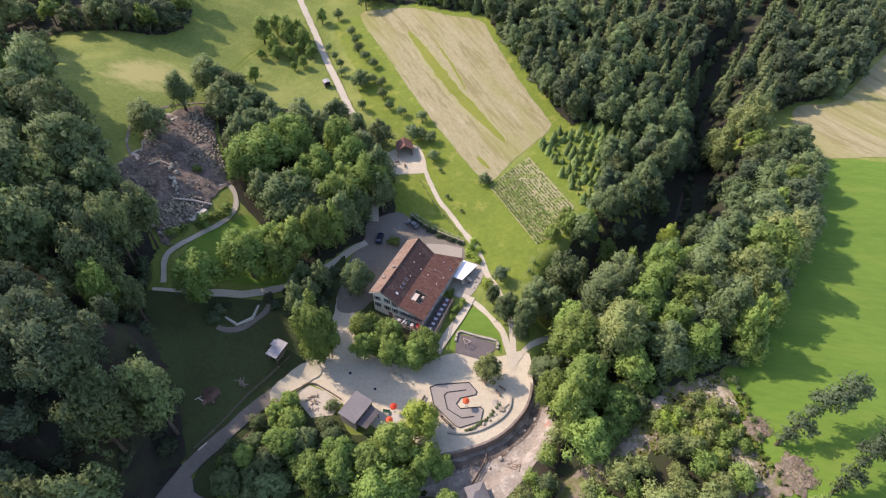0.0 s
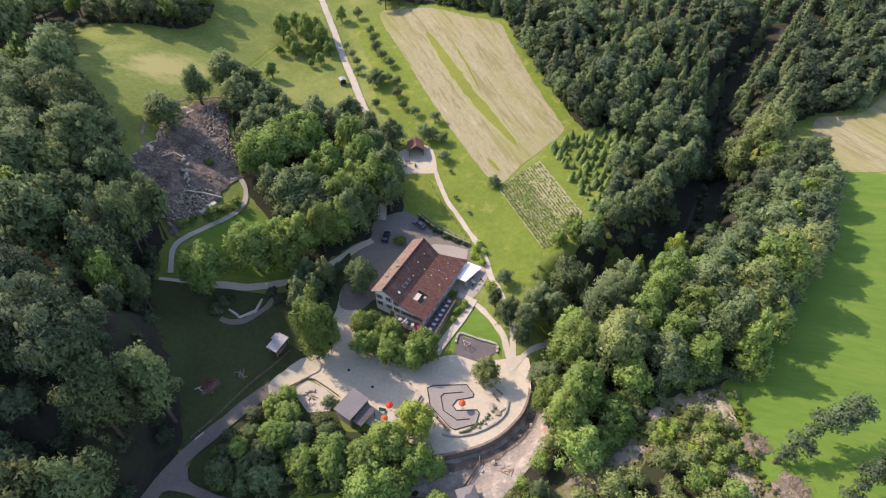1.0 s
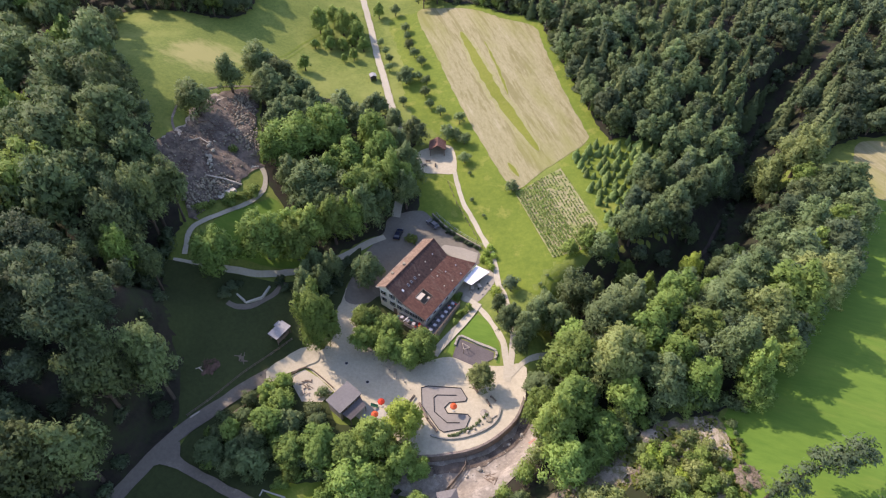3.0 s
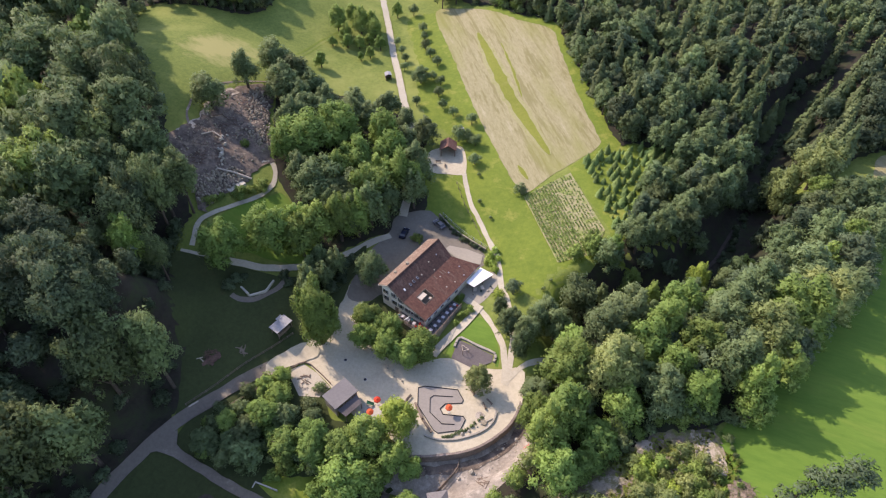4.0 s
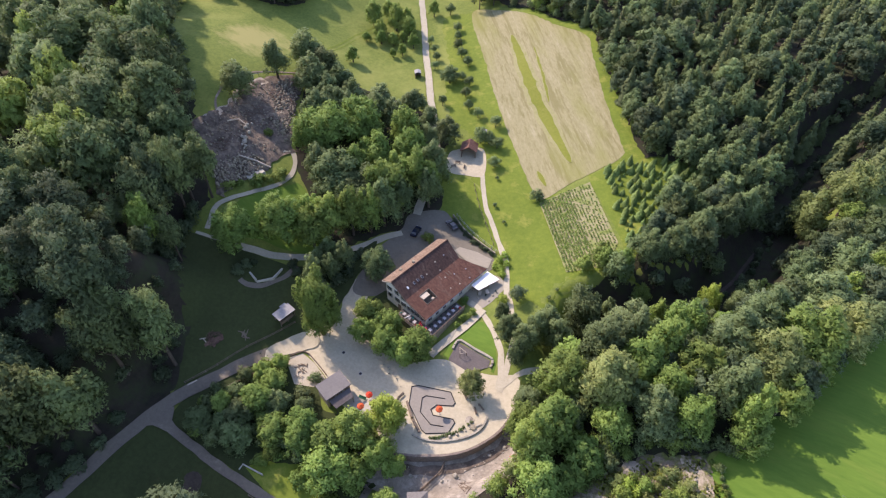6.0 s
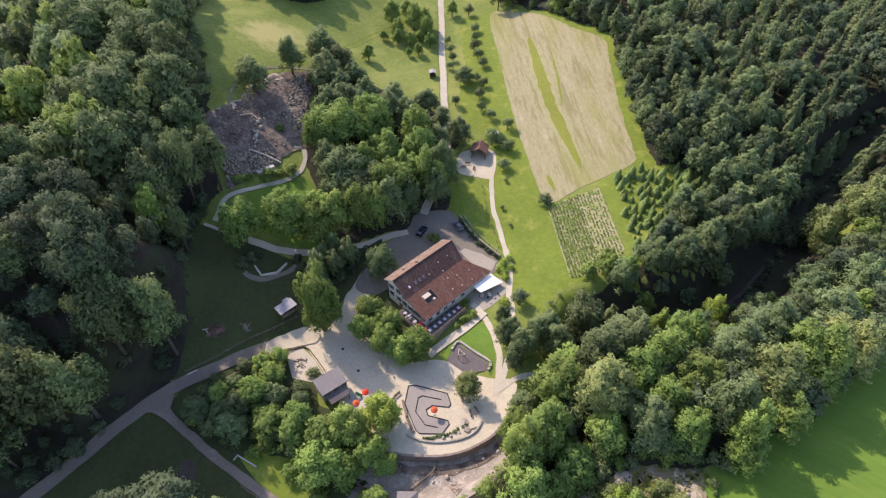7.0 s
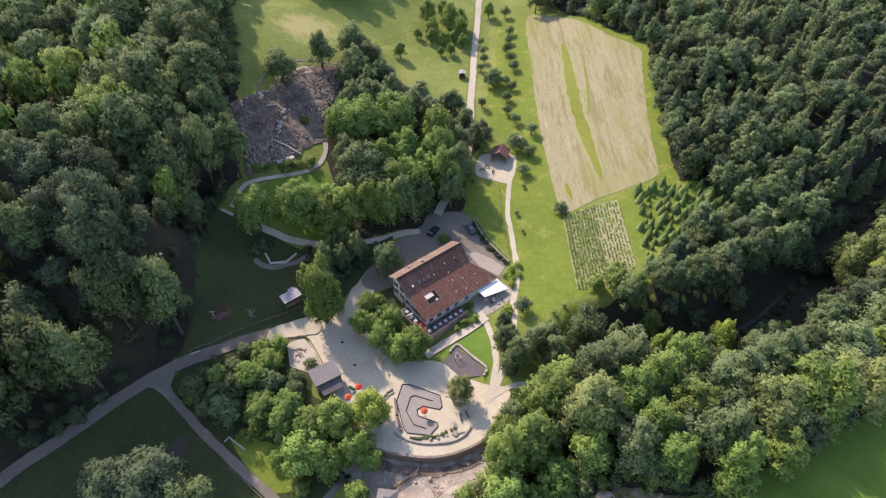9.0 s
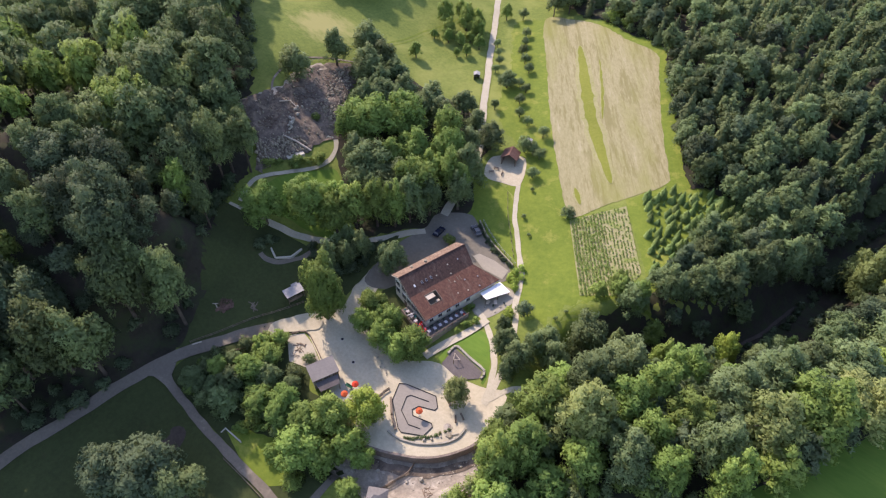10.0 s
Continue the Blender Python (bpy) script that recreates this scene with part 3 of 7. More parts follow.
sheet("forest_floor", WEST_WOOD, SHADED_FLOOR, "leaf litter under dense broadleaf wood, darkened as if in deep shade", "forest floor", 0.22, 1.4, 1.5)
sheet("forest_floor", EAST_WOOD, SHADED_FLOOR, "needle litter under the hillside forest, darkened as if in deep shade", "forest floor", 0.3, 2.2, 1.5)
sheet("forest_floor", BAND, SHADED_FLOOR, "leaf litter under the belt of trees, darkened as if in deep shade", "forest floor", 0.3, 1.4, 1.2)
sheet("grove_floor", [(-57, 121), (-47, 112), (-36, 102), (-27, 111), (-20, 117), (-14, 128), (-20, 141), (-22, 156), (-36, 168), (-60, 170), (-72, 166), (-70, 152), (-62, 132)], SHADED_FLOOR, "leaf litter under the grove behind the farmhouse, darkened as if in shade", "forest floor", 0.06, 2.5, 0.8)
sheet("grove_floor", [(-50.4, 45.0), (-48.8, 51.8), (-45.0, 57.6), (-40.9, 63.2), (-36.6, 68.2), (-31.9, 69.2), (-29, 62.5), (-23.5, 63), (-20, 58), (-14, 58), (-6, 56), (0, 52), (-4, 46), (-7, 37), (-13, 36.5), (-22, 38.4), (-34, 40.8), (-44, 42)], SHADED_LAWN, "shrubby green ground below the plaza", "shrub ground", 0.06, 1.5, 0.5)
sheet("lawn", [(-30, 41.8), (-25.6, 44.6), (-17, 45.2), (-13, 40.6), (-14.5, 37.4), (-22.5, 38.6)], SLOPE_GRASS, "bright grass clearing beside the side road", "lawn", 0.09, 1.5, 0.8)
sheet("thicket_floor", [(9, 42), (14, 46), (18, 50), (23, 56), (26, 60), (29, 54), (33.5, 50), (42, 50.5), (50, 52), (54, 50), (54.5, 42), (58, 30), (62, 12), (10, 12), (6, 34)], SHADED_FLOOR, "leaf litter under the thicket, darkened as if in shade", "forest floor", 0.10, 2.5, 1.0)
RAVINE_BED = [(x + sx * (4.5 if x < 40 else 9) * 0.8, y - sx * (4.5 if x < 40 else 9) * 0.6) for sx, pts in ((-1, RAVINE[2:]), (1, RAVINE[:1:-1])) for x, y in pts]
sheet("ravine_floor", RAVINE_BED, SHADED_FLOOR, "leaf litter on the floor of the wooded ravine, darkened as if in shade", "forest floor", 0.42, 1.4, 1.0)
ribbon("pasture_track", [(-88.0, 164.5), (-84.0, 171.5), (-77.5, 190.0), (-74.0, 203.5), (-69.5, 214.0), (-64, 232)], 0.8, SLOPE_GRASS, "faint greener vehicle track in the pasture grass", "track", 0.07, 0.3)
ribbon("pasture_track", [(-86.0, 164.0), (-82.2, 171.0), (-75.7, 189.5), (-72.2, 203.0), (-67.7, 213.5), (-62.2, 231.5)], 0.5, SLOPE_GRASS, "faint greener vehicle track in the pasture grass", "track", 0.07, 0.3)
sheet("slope", [(33.5, 154.5), (30.2, 165), (23.2, 182.5), (16.2, 202.3), (11.8, 213.4), (-1, 220.5), (-12, 229.5), (-11, 236), (2, 228.5), (17, 220), (23, 204), (30, 184), (36.5, 168), (42, 157)], SLOPE_GRASS, "bright grass margin between the hay field and the forest", "meadow", 0.08, 2.0, 0.5)

# ---- roads, plaza, yards ----
ribbon("lane", [(-66, 262), (-60.5, 245.5), (-55, 231.5), (-50.3, 219.5), (-44, 202.7), (-39, 190.5), (-34.4, 178.4), (-27.0, 160.9), (-23.5, 151.8), (-20.5, 140.3), (-20.5, 130.8), (-20, 122)], 2.5, PATH, "pale gravel farm lane through the pasture", "lane")
ribbon("footpath", [(-8.6, 153), (-5.2, 141.8), (-1.4, 131), (1.2, 126.5), (6.2, 117.2), (9.2, 111.5), (10.8, 106), (11.9, 101), (13.9, 96.8), (15.4, 92), (16.6, 86), (16.9, 79), (16.6, 74)], 1.4, PATH, "narrow pale gravel footpath across the slope", "path", 0.12)
ribbon("footpath", [(3.5, 96.4), (7.0, 94.0), (10.8, 89.4), (13.9, 84.6), (15.4, 80.5), (16.2, 74.5)], 1.4, PATH, "pale gravel path from the terrace to the plaza", "path", 0.13)
ribbon("footpath", [(16.0, 74.8), (19.5, 78.2), (22.0, 79.6), (24.5, 81.2), (28, 84)], 1.3, PATH, "pale gravel path leading under the trees", "path", 0.14)
ribbon("footpath", [(-69.5, 88.3), (-62.2, 89.3), (-54.9, 90.6), (-48.6, 91.6), (-41, 94.9), (-34.6, 99.4), (-29.5, 105), (-25.5, 110), (-21.5, 113.7)], 2.0, PATH, "grey gravel walkway past the lawn", "path", 0.24)
ribbon("footpath", [(-67.6, 91), (-69, 97.5), (-67.6, 101.5), (-62.8, 107.4), (-58.3, 113.2), (-57.2, 118.8), (-58.6, 123.5), (-61.5, 126.2), (-64.5, 122.4), (-66.5, 117)], 1.25, PATH, "pale gravel path looping below the rock slope", "path", 0.22)
ribbon("footpath", [(-85.5, 128), (-88.5, 133), (-90, 143), (-86.5, 152), (-79, 160.5), (-72, 166)], 0.7, SOIL, "faint earthen path above the rock slope", "path", 0.14)
ribbon("footpath", [(62.5, 114.5), (65.4, 119.3), (68.0, 122.9), (70.4, 127.6), (73.4, 133.9), (76.5, 139)], 0.9, TRAIL_SOIL, "earth trail in the wooded ravine", "path", 0.75)
ribbon("footpath", [(-5.5, 54.5), (-4.6, 50), (-4.4, 45), (-5.5, 38), (-8, 34)], 1.6, ROAD, "grey path going down beside the shrubs", "path", 0.14)
ribbon("road_west", [(-34.6, 70.9), (-36.5, 69.2), (-40.9, 64.0), (-44.8, 58.6), (-48.9, 53.4), (-51.4, 49.8)], 2.9, ROAD, "narrow grey road dappled with light", "road", 0.26)
ribbon("road_west", [(-48.9, 53.4), (-52.4, 48.2), (-55.2, 42.3), (-57.5, 36.3), (-59.3, 30.1), (-61.0, 24.5), (-62.9, 18.6), (-63.6, 12.5), (-64.5, 0)], 2.9, ROAD, "narrow grey road in the shade of the wood", "road", 0.44)
ribbon("road_south", [(-53.4, 44.6), (-50.2, 43.9), (-44.5, 42.5), (-39.3, 41.1), (-33.3, 39.6), (-29.1, 38.9), (-22.0, 37.4), (-15.4, 36.3), (0, 32)], 1.9, ROAD, "narrow grey side road", "road", 0.40)
sheet("bare_ground", [(-40.5, 36.4), (-37.6, 37.2), (-36.2, 34.0), (-37.4, 30.5), (-40.2, 32.0)], TRAIL_SOIL, "patch of bare earth and dead weeds in the shaded lawn", "bare earth", 0.24, 0.8, 1.3)
sheet("road_junction", [(-50.6, 48.0), (-49.4, 45.2), (-46.0, 43.6), (-48, 42.7), (-52.6, 42.9), (-54.6, 41.8), (-53, 45)], ROAD, "grey road fork", "road", 0.47, 1.0)
PLAZA = [(-34.2, 76.0), (-30.6, 76.9), (-27.0, 82.0), (-28.0, 88), (-27.8, 93), (-25.5, 96.5), (-22.8, 95.9), (-22.3, 88.9), (-21.0, 82.5), (-13.9, 76.5), (-5.8, 75.4), (-1.2, 77.5), (2.2, 78.9), (8, 77.9), (13.7, 77.6), (19.3, 78.2), (20.8, 75.4), (20.6, 70), (19.0, 65.0), (16.6, 61.7), (13.2, 58.5), (9.5, 56.3), (6.2, 55.1), (3.1, 54.1), (-1.3, 53.1), (-4.4, 54.2), (-7, 57.5), (-10, 59), (-16, 60), (-24, 66.5), (-31.0, 71.0)]
sheet("plaza", PLAZA, GRAVEL, "pale gravel plaza with worn grey patches", "plaza", 0.05, 1.5, 0.25, height=uncut_z)
sheet("plaza_apron", [(-39.4, 67.4), (-36.6, 71.6), (-33.5, 75.0), (-29.5, 75.4), (-28.4, 72.8), (-31.4, 70.5), (-34.6, 68.0), (-37.2, 64.8)], GRAVEL, "sandy pale gravel where the road meets the plaza", "plaza", 0.31, 0.8, 0.3)
# lighter sheet over the yard: a patch of sunlight put into the paving colour
sheet("yard", [(-5.6, 112.4), (-4.4, 114.0), (0.6, 113.4), (5.4, 111.6), (5.2, 108.2), (-1, 109.4)], ASPHALT, "paler paving sheet that paints the sunlit part of the yard", "yard", 0.2, 1.0, 0.0, False)
sheet("yard", [(-21.7, 121.5), (-14.1, 126.0), (-9.2, 123.6), (-2.5, 118), (5.6, 112.2), (5.6, 107.4), (-4, 108), (-10, 106), (-15.5, 101), (-18.5, 93), (-22.5, 90), (-26.5, 90), (-27.2, 95), (-25.6, 106), (-23.4, 111.5), (-22, 116)], YARD, "grey paved yard behind the farmhouse", "yard", 0.07, 1.5, 0.2)
sheet("forecourt", [(-1.0, 101), (3.1, 106), (9.3, 105.8), (11.0, 102.6), (9.4, 98.6), (8.3, 96.6), (6.4, 94.6), (3.6, 95.0), (0.8, 97.4)], ASPHALT, "grey paved forecourt beside the awning", "yard", 0.10, 1.0)
ribbon("footpath", [(7.3, 94.6), (6.6, 93.0), (4.8, 89.3), (2.3, 85.4), (-0.3, 81.5), (-1.6, 78.6)], 2.1, PATH, "pale gravel ramp beside the terrace", "path", 0.30, 0.1)
sheet("pavilion_yard", [(-18.6, 148.9), (-16.6, 152.5), (-8.4, 154.5), (-5.2, 143.4), (-10.7, 142.0), (-16.6, 142.3)], GRAVEL, "paved court of the red-roofed pavilion", "yard", 0.12, 1.5)
sheet("rock_slope", [(-88.5, 119), (-84.4, 130.5), (-84.4, 143), (-82, 151.5), (-77, 160), (-72, 155), (-66.5, 137), (-60.5, 128), (-62, 121.5), (-66.5, 110), (-70.8, 102), (-76.3, 109.5)], DARK_SOIL, "steep dark earth and rubble slope", "scree", 0.3, 0.7, 2.2, humps=0.7)
sheet("crop_plot", PLOT, STRAW_SOIL, "nursery plot with straw-covered soil", "field", 0.12, 2.0, 0.1, False)
for line, wd in (([(-13.6, 216), (-5.6, 199), (2.6, 181.5), (11.2, 166), (19.8, 151.2)], 4.3), ([(-3.5, 208), (4, 190), (8, 178)], 1.0), ([(10.6, 147), (14.4, 141)], 1.4)):
    ribbon("grass_strip", line, wd * 1.5, STRIP_EDGE, "thinner grass along the uncut strip", "grass strip", 0.17, 0.9, True)
    ribbon("grass_strip", line, wd * 0.85, STRIP, "strip of uncut greener grass in the hay field", "grass strip", 0.22, 0.6, True)
sheet("bare_bank", [(40, 62), (48.5, 66.5), (57.5, 66.5), (58.5, 58.8), (58.3, 55.1), (51.7, 52.4), (44.0, 50.1), (33.7, 49.1), (34, 54)], BANK_MIX, "eroded bank of pale earth with weeds", "earth bank", 0.16, 1.0, 1.6)
sheet("gully_bed", [(21, 41), (24.5, 47), (31, 50.2), (36, 53.2), (39, 51.5), (33, 46.5), (27, 41)], BANK_MIX, "shaded earthen gully floor with loose soil", "gully", 0.24, 1.0, 0.7)
for outline in ([(53.2, 64), (55.5, 63.4), (59, 57.5), (57.5, 55.3), (55, 58)], [(55.3, 52), (56.8, 50.5), (58.4, 43), (56, 41.3), (54.4, 46)], [(34.5, 50.5), (37, 53.5), (41.8, 53.6), (40, 51.3)], [(43, 61.5), (45.5, 61.8), (46.8, 57), (44.3, 57.2)]):
    sheet("bare_bank", outline, CHALK, "streak of white sandy earth on the eroded bank", "earth bank", 0.26, 0.6, 1.5, humps=0.2)
sheet("bare_bank", [(56.8, 51.5), (59.6, 45.8), (62.2, 41.5), (56.2, 37.9), (53.0, 40), (53.8, 46.4)], BANK_MIX, "weedy pale earth under fallen wood", "earth bank", 0.16, 1.0, 1.4)
sheet("stream_bed", [(-9.5, 46.5)] + [(x * 0.45 + a * 0.55, y * 0.45 + b * 0.55) for (x, y), (a, b) in zip(WALL_LINE, WALL_FOOT)] + [(26.5, 73.5), (26.4, 64.5), (24.4, 57), (18.4, 50.2), (13.6, 45.6), (9, 43), (4, 44.2), (-2, 46)], BED, "dry stony stream bed below the plaza wall", "stream bed", 0.22, 0.7, 0.3)

# ---- stones ----
rng = np.random.default_rng(7)


def stone_mesh(name, mat, seed, flat=0.7):
    r = np.random.default_rng(seed)
    bm = bmesh.new()
    bmesh.ops.create_icosphere(bm, subdivisions=2, radius=0.5)
    off = Vector(r.uniform(-9, 9, 3))
    for v in bm.verts:
        n = noise.noise(v.co * 2.2 + off)
        v.co *= 1 + 0.6 * n
        v.co.z *= flat
        for ax in (Vector((0.8, 0.2, 0.55)), Vector((-0.5, 0.7, 0.5)), Vector((-0.2, -0.9, 0.4)), Vector((0.9, -0.5, 0.1)), Vector((-0.9, -0.2, 0.2)), Vector((0.3, 0.9, 0.1)), Vector((0.1, 0.1, 1.0))):
            ax = ax.normalized()
            d = v.co.dot(ax) - 0.31
            if d > 0:
                v.co -= ax * d
    me = bpy.data.meshes.new(name)
    bm.to_mesh(me)
    bm.free()
    me.materials.append(mat)
    return me


STONES = [stone_mesh("boulder", DARK_STONE, k, 0.75) for k in range(4)]
PALE_STONES = [stone_mesh("boulder", STONE, 10 + k, 0.7) for k in range(4)]


def boulder(x, y, size, pale=False, z=None, label="", group=""):
    ob = new("boulder", (PALE_STONES if pale else STONES)[rng.integers(4)])
    s = size * rng.uniform(0.85, 1.15, 3)
    ob.matrix_world = Matrix.LocRotScale((x, y, (gz(x, y) if z is None else z) + 0.28 * size), Euler((rng.uniform(-0.3, 0.3), rng.uniform(-0.3, 0.3), rng.uniform(0, 6.3))), Vector(s))
    return tagged(ob, label or ("pale limestone boulder half sunk in the ground" if pale else "angular grey boulder on the rubble slope"), "boulder", group)


def rubble(name, spots, sizes, pale, label, raised=0.0):
    """Uncounted broken stones as one mesh."""
    V, F, n = [], [], 0
    for (x, y), s in zip(spots, sizes):
        me = (PALE_STONES if pale else STONES)[rng.integers(4)]
        co = np.empty(len(me.vertices) * 3, np.float32)
        me.vertices.foreach_get("co", co)
        co = co.reshape(-1, 3) * s
        a = rng.uniform(0, 6.3)
        co = np.column_stack([co[:, 0] * math.cos(a) - co[:, 1] * math.sin(a), co[:, 0] * math.sin(a) + co[:, 1] * math.cos(a), co[:, 2]])
        fc = np.array([tuple(p.vertices) for p in me.polygons])
        V.append(co + (x, y, gz(x, y) + 0.12 + raised + 0.25 * s)), F.append(fc + n)
        n += len(co)
    return tagged(new(name, mesh_from(name, np.concatenate(V), [np.concatenate(F)], [STONE if pale else DARK_STONE])), label, "rubble", kind="stuff")


def scatter(poly, gap, tries, seed, keep=None):
    """Spots inside an outline, no two nearer than gap."""
    r = np.random.default_rng(seed)
    xs, ys = [p[0] for p in poly], [p[1] for p in poly]
    cand = np.column_stack([r.uniform(min(xs), max(xs), tries), r.uniform(min(ys), max(ys), tries)])
    cand = cand[inside(list(poly), cand[:, 0], cand[:, 1])]
    got, cells = [], {}
    for x, y in cand:
        g = gap(x, y) if callable(gap) else gap
        k = (int(x // 10), int(y // 10))
        if any((x - a) ** 2 + (y - b) ** 2 < g * g for i in (-1, 0, 1) for j in (-1, 0, 1) for a, b in cells.get((k[0] + i, k[1] + j), ())):
            continue
        if keep and not keep(x, y):
            continue
        cells.setdefault(k, []).append((x, y))
        got.append((float(x), float(y)))
    return got


ribbon("footpath", [(-89.5, 117), (-86, 124), (-83.6, 131), (-83.8, 139), (-81.5, 150)], 2.6, BANK, "sandy worn edge above the rock slope", "path", 0.42, 1.6)
SCREE_A = [(-77, 109), (-71, 103), (-66.5, 110.5), (-63.5, 117.5), (-68, 118.5), (-75, 112)]
SCREE_B = [(-77, 157), (-73, 155), (-68, 143), (-62, 130), (-64.5, 128), (-70, 133), (-75, 143), (-78, 151)]
for poly, seed in ((SCREE_A, 3), (SCREE_B, 4)):
    spots = scatter(poly, 1.0, 900, seed)
    for x, y in spots[:64]:
        boulder(x, y, rng.uniform(0.7, 1.35), z=gz(x, y) + 0.55, label="angular grey boulder on the rubble slope", group="boulders of the rubble slope")
    spots = scatter(poly, 0.62, 2500, seed + 20)
    rubble("rubble", spots, 0.35 + 0.95 * rng.uniform(0, 1, len(spots)) ** 2, False, "heaps of broken grey rock on the dark slope", 0.5)
ROCKS = [(-86, 121), (-83, 130), (-83, 142), (-80, 151), (-74, 150), (-68, 136), (-63, 126), (-67.5, 112), (-71, 105), (-76, 111)]
spots = scatter(ROCKS, 0.9, 3000, 28)
rubble("rubble", spots, 0.22 + 0.75 * rng.uniform(0, 1, len(spots)) ** 2.5, False, "loose small stones strewn over the dark slope", 0.55)
for x, y, s in ((-75.2, 128, 1.5), (-74.6, 126.2, 1.9), (-74, 124.4, 1.6), (-73.5, 122.8, 1.9), (-72.8, 121.2, 1.6), (-72.1, 119.6, 1.5), (-71.6, 118.2, 1.2)):
    for k in range(2):
        u, v = rng.uniform(-0.7, 0.7, 2)
        boulder(x + u, y + v, s * rng.uniform(0.55, 1.1), True, z=gz(x + u, y + v) + 0.75, label="large pale boulder in a vertical row on the slope", group="pale boulder row")
spots = scatter([(10.5, 53), (17, 57.5), (21.5, 63), (22, 60), (17, 54), (11.5, 50.6)], 0.7, 500, 5) + scatter([(-3, 49), (6, 51.4), (6, 49), (0, 47.6)], 0.8, 300, 6)
rubble("stream_stones", spots, rng.uniform(0.2, 0.6, len(spots)), True, "loose pale stones in the stream bed")
spots = scatter([(x * 1.02, y - 0.6) for x, y in WALL_LINE[1:-1]] + [(x + (2.2 if y > 60 else 1.2), y - 3.0) for x, y in WALL_LINE[1:-1]][::-1], 0.55, 1500, 15)
rubble("stream_stones", spots, 0.12 + 0.4 * rng.uniform(0, 1, len(spots)) ** 2, True, "small pale stones along the foot of the wall")
for x, y, s in ((12.2, 53.4, 1.5), (18.0, 59.8, 1.2), (20.6, 62.4, 1.3), (3.2, 50.8, 1.1), (21.6, 66.2, 1.2), (9.8, 51.6, 1.0)):
    boulder(x, y, s, True, label="pale boulder lying in the stream bed", group="stream boulders")
for x, y, s in ((8.9, 60.2, 1.1), (10.3, 61.2, 0.9), (11.8, 62.6, 0.6), (12.6, 63.4, 0.6)):
    boulder(x, y, s, True, label="pale boulder on the planted edge of the play area", group="play area boulders")
spots = scatter([(-21.5, 82.2), (-14, 76.2), (-6, 74.8), (-6.2, 73.8), (-14.2, 75.0), (-22.2, 81.2)], 0.75, 600, 8)
rubble("kerb_stones", spots, rng.uniform(0.3, 0.7, len(spots)), True, "rough pale stones edging the planted bed")
spots = scatter([(-18.6, 77.4), (-16.4, 75.6), (-12.0, 72.9), (-8.4, 70.3), (-5.6, 67.6), (-5.0, 68.3), (-7.8, 71.1), (-11.4, 73.8), (-15.8, 76.6), (-18.0, 78.4)], 0.62, 500, 18)
rubble("kerb_stones", spots, 0.25 + 0.5 * rng.uniform(0, 1, len(spots)) ** 2, True, "loose pale stones strewn along the plaza below the bed")
for x, y in scatter([(49, 60.5), (56.5, 61), (57, 56), (51, 54.5)], 1.6, 120, 9)[:5]:
    boulder(x, y, rng.uniform(0.6, 1.4), True, label="pale limestone block on the eroded bank", group="bank blocks")


# dark ribbon that paints the wall's cast shadow along its foot
ribbon("wall_shadow_strip", [(x + 1.9 * x / math.hypot(x, y - 72), y + 1.9 * (y - 72) / math.hypot(x, y - 72)) for x, y in WALL_LINE[1:-1]], 2.0, DARK_SOIL, "dark earth ribbon painting the wall's shadow on the stream bed", "stream bed", 0.34, 0.7)


# ---- walls ----
def wall_along(name, line, thick, low, high, mat, label, block=1.1, course=0.5):
    """A masonry wall along a line: a core with separate blocks set proud on both faces and a cap course."""
    pts = smooth(line, False, block)
    root = tagged(new(name), label, "wall", kind="structure")
    root.matrix_world = pose(*pts[0], low(*pts[0]))
    inv = root.matrix_world.inverted()
    meshes = [bpy.data.meshes.new("block") for _ in range(4)]
    for k, me in enumerate(meshes):
        bm = box(-0.5, 0.5, -0.5, 0.5, -0.5, 0.5, 0.05)
        for v in bm.verts:
            v.co += Vector([rng.uniform(-0.04, 0.04) for _ in range(3)])
        bm.to_mesh(me)
        bm.free()
        me.materials.append(mat)
    for (ax, ay), (bx, by) in zip(pts, pts[1:]):
        mx, my, d, ang = (ax + bx) / 2, (ay + by) / 2, math.hypot(bx - ax, by - ay), math.atan2(by - ay, bx - ax)
        lo, hi = low(mx, my), high(mx, my)
        n = max(1, round((hi - lo) / course))
        for j in range(n):
            ob = new("block", meshes[rng.integers(4)])
            ob.parent = root
            ob.matrix_world = root.matrix_world @ inv @ Matrix.LocRotScale((mx, my, lo + (j + 0.5) * (hi - lo) / n), Euler((0, 0, ang)), Vector((d * 0.985, thick * rng.uniform(0.9, 1.08), (hi - lo) / n * 0.98)))
            ob.matrix_parent_inverse = Matrix()
            ob.matrix_basis = inv @ Matrix.LocRotScale((mx, my, lo + (j + 0.5) * (hi - lo) / n), Euler((0, 0, ang)), Vector((d * 0.985, thick * rng.uniform(0.9, 1.08), (hi - lo) / n * 0.98)))
    return root


wall_along("retaining_wall", [(-1.4, 53.1), (3.1, 54.0), (6.2, 55.0), (9.5, 56.2), (13.2, 58.4), (16.5, 61.6), (18.9, 64.9), (20.2, 68.6), (20.7, 72), (20.9, 75.5)], 0.55, lambda x, y: -2.6, lambda x, y: 0.26, WALL_STONE, "curved rough stone retaining wall along the stream", 1.2, 0.6)
wall_along("low_wall", [(1.0, 58.3), (3.8, 57.9), (7.3, 58.6), (10.6, 60.1), (13.4, 62.1), (15.1, 64.6), (15.4, 66.9)], 0.4, lambda x, y: -0.1, lambda x, y: 0.5, STONE, "low curved stone seat wall round the play area", 1.0, 0.6)
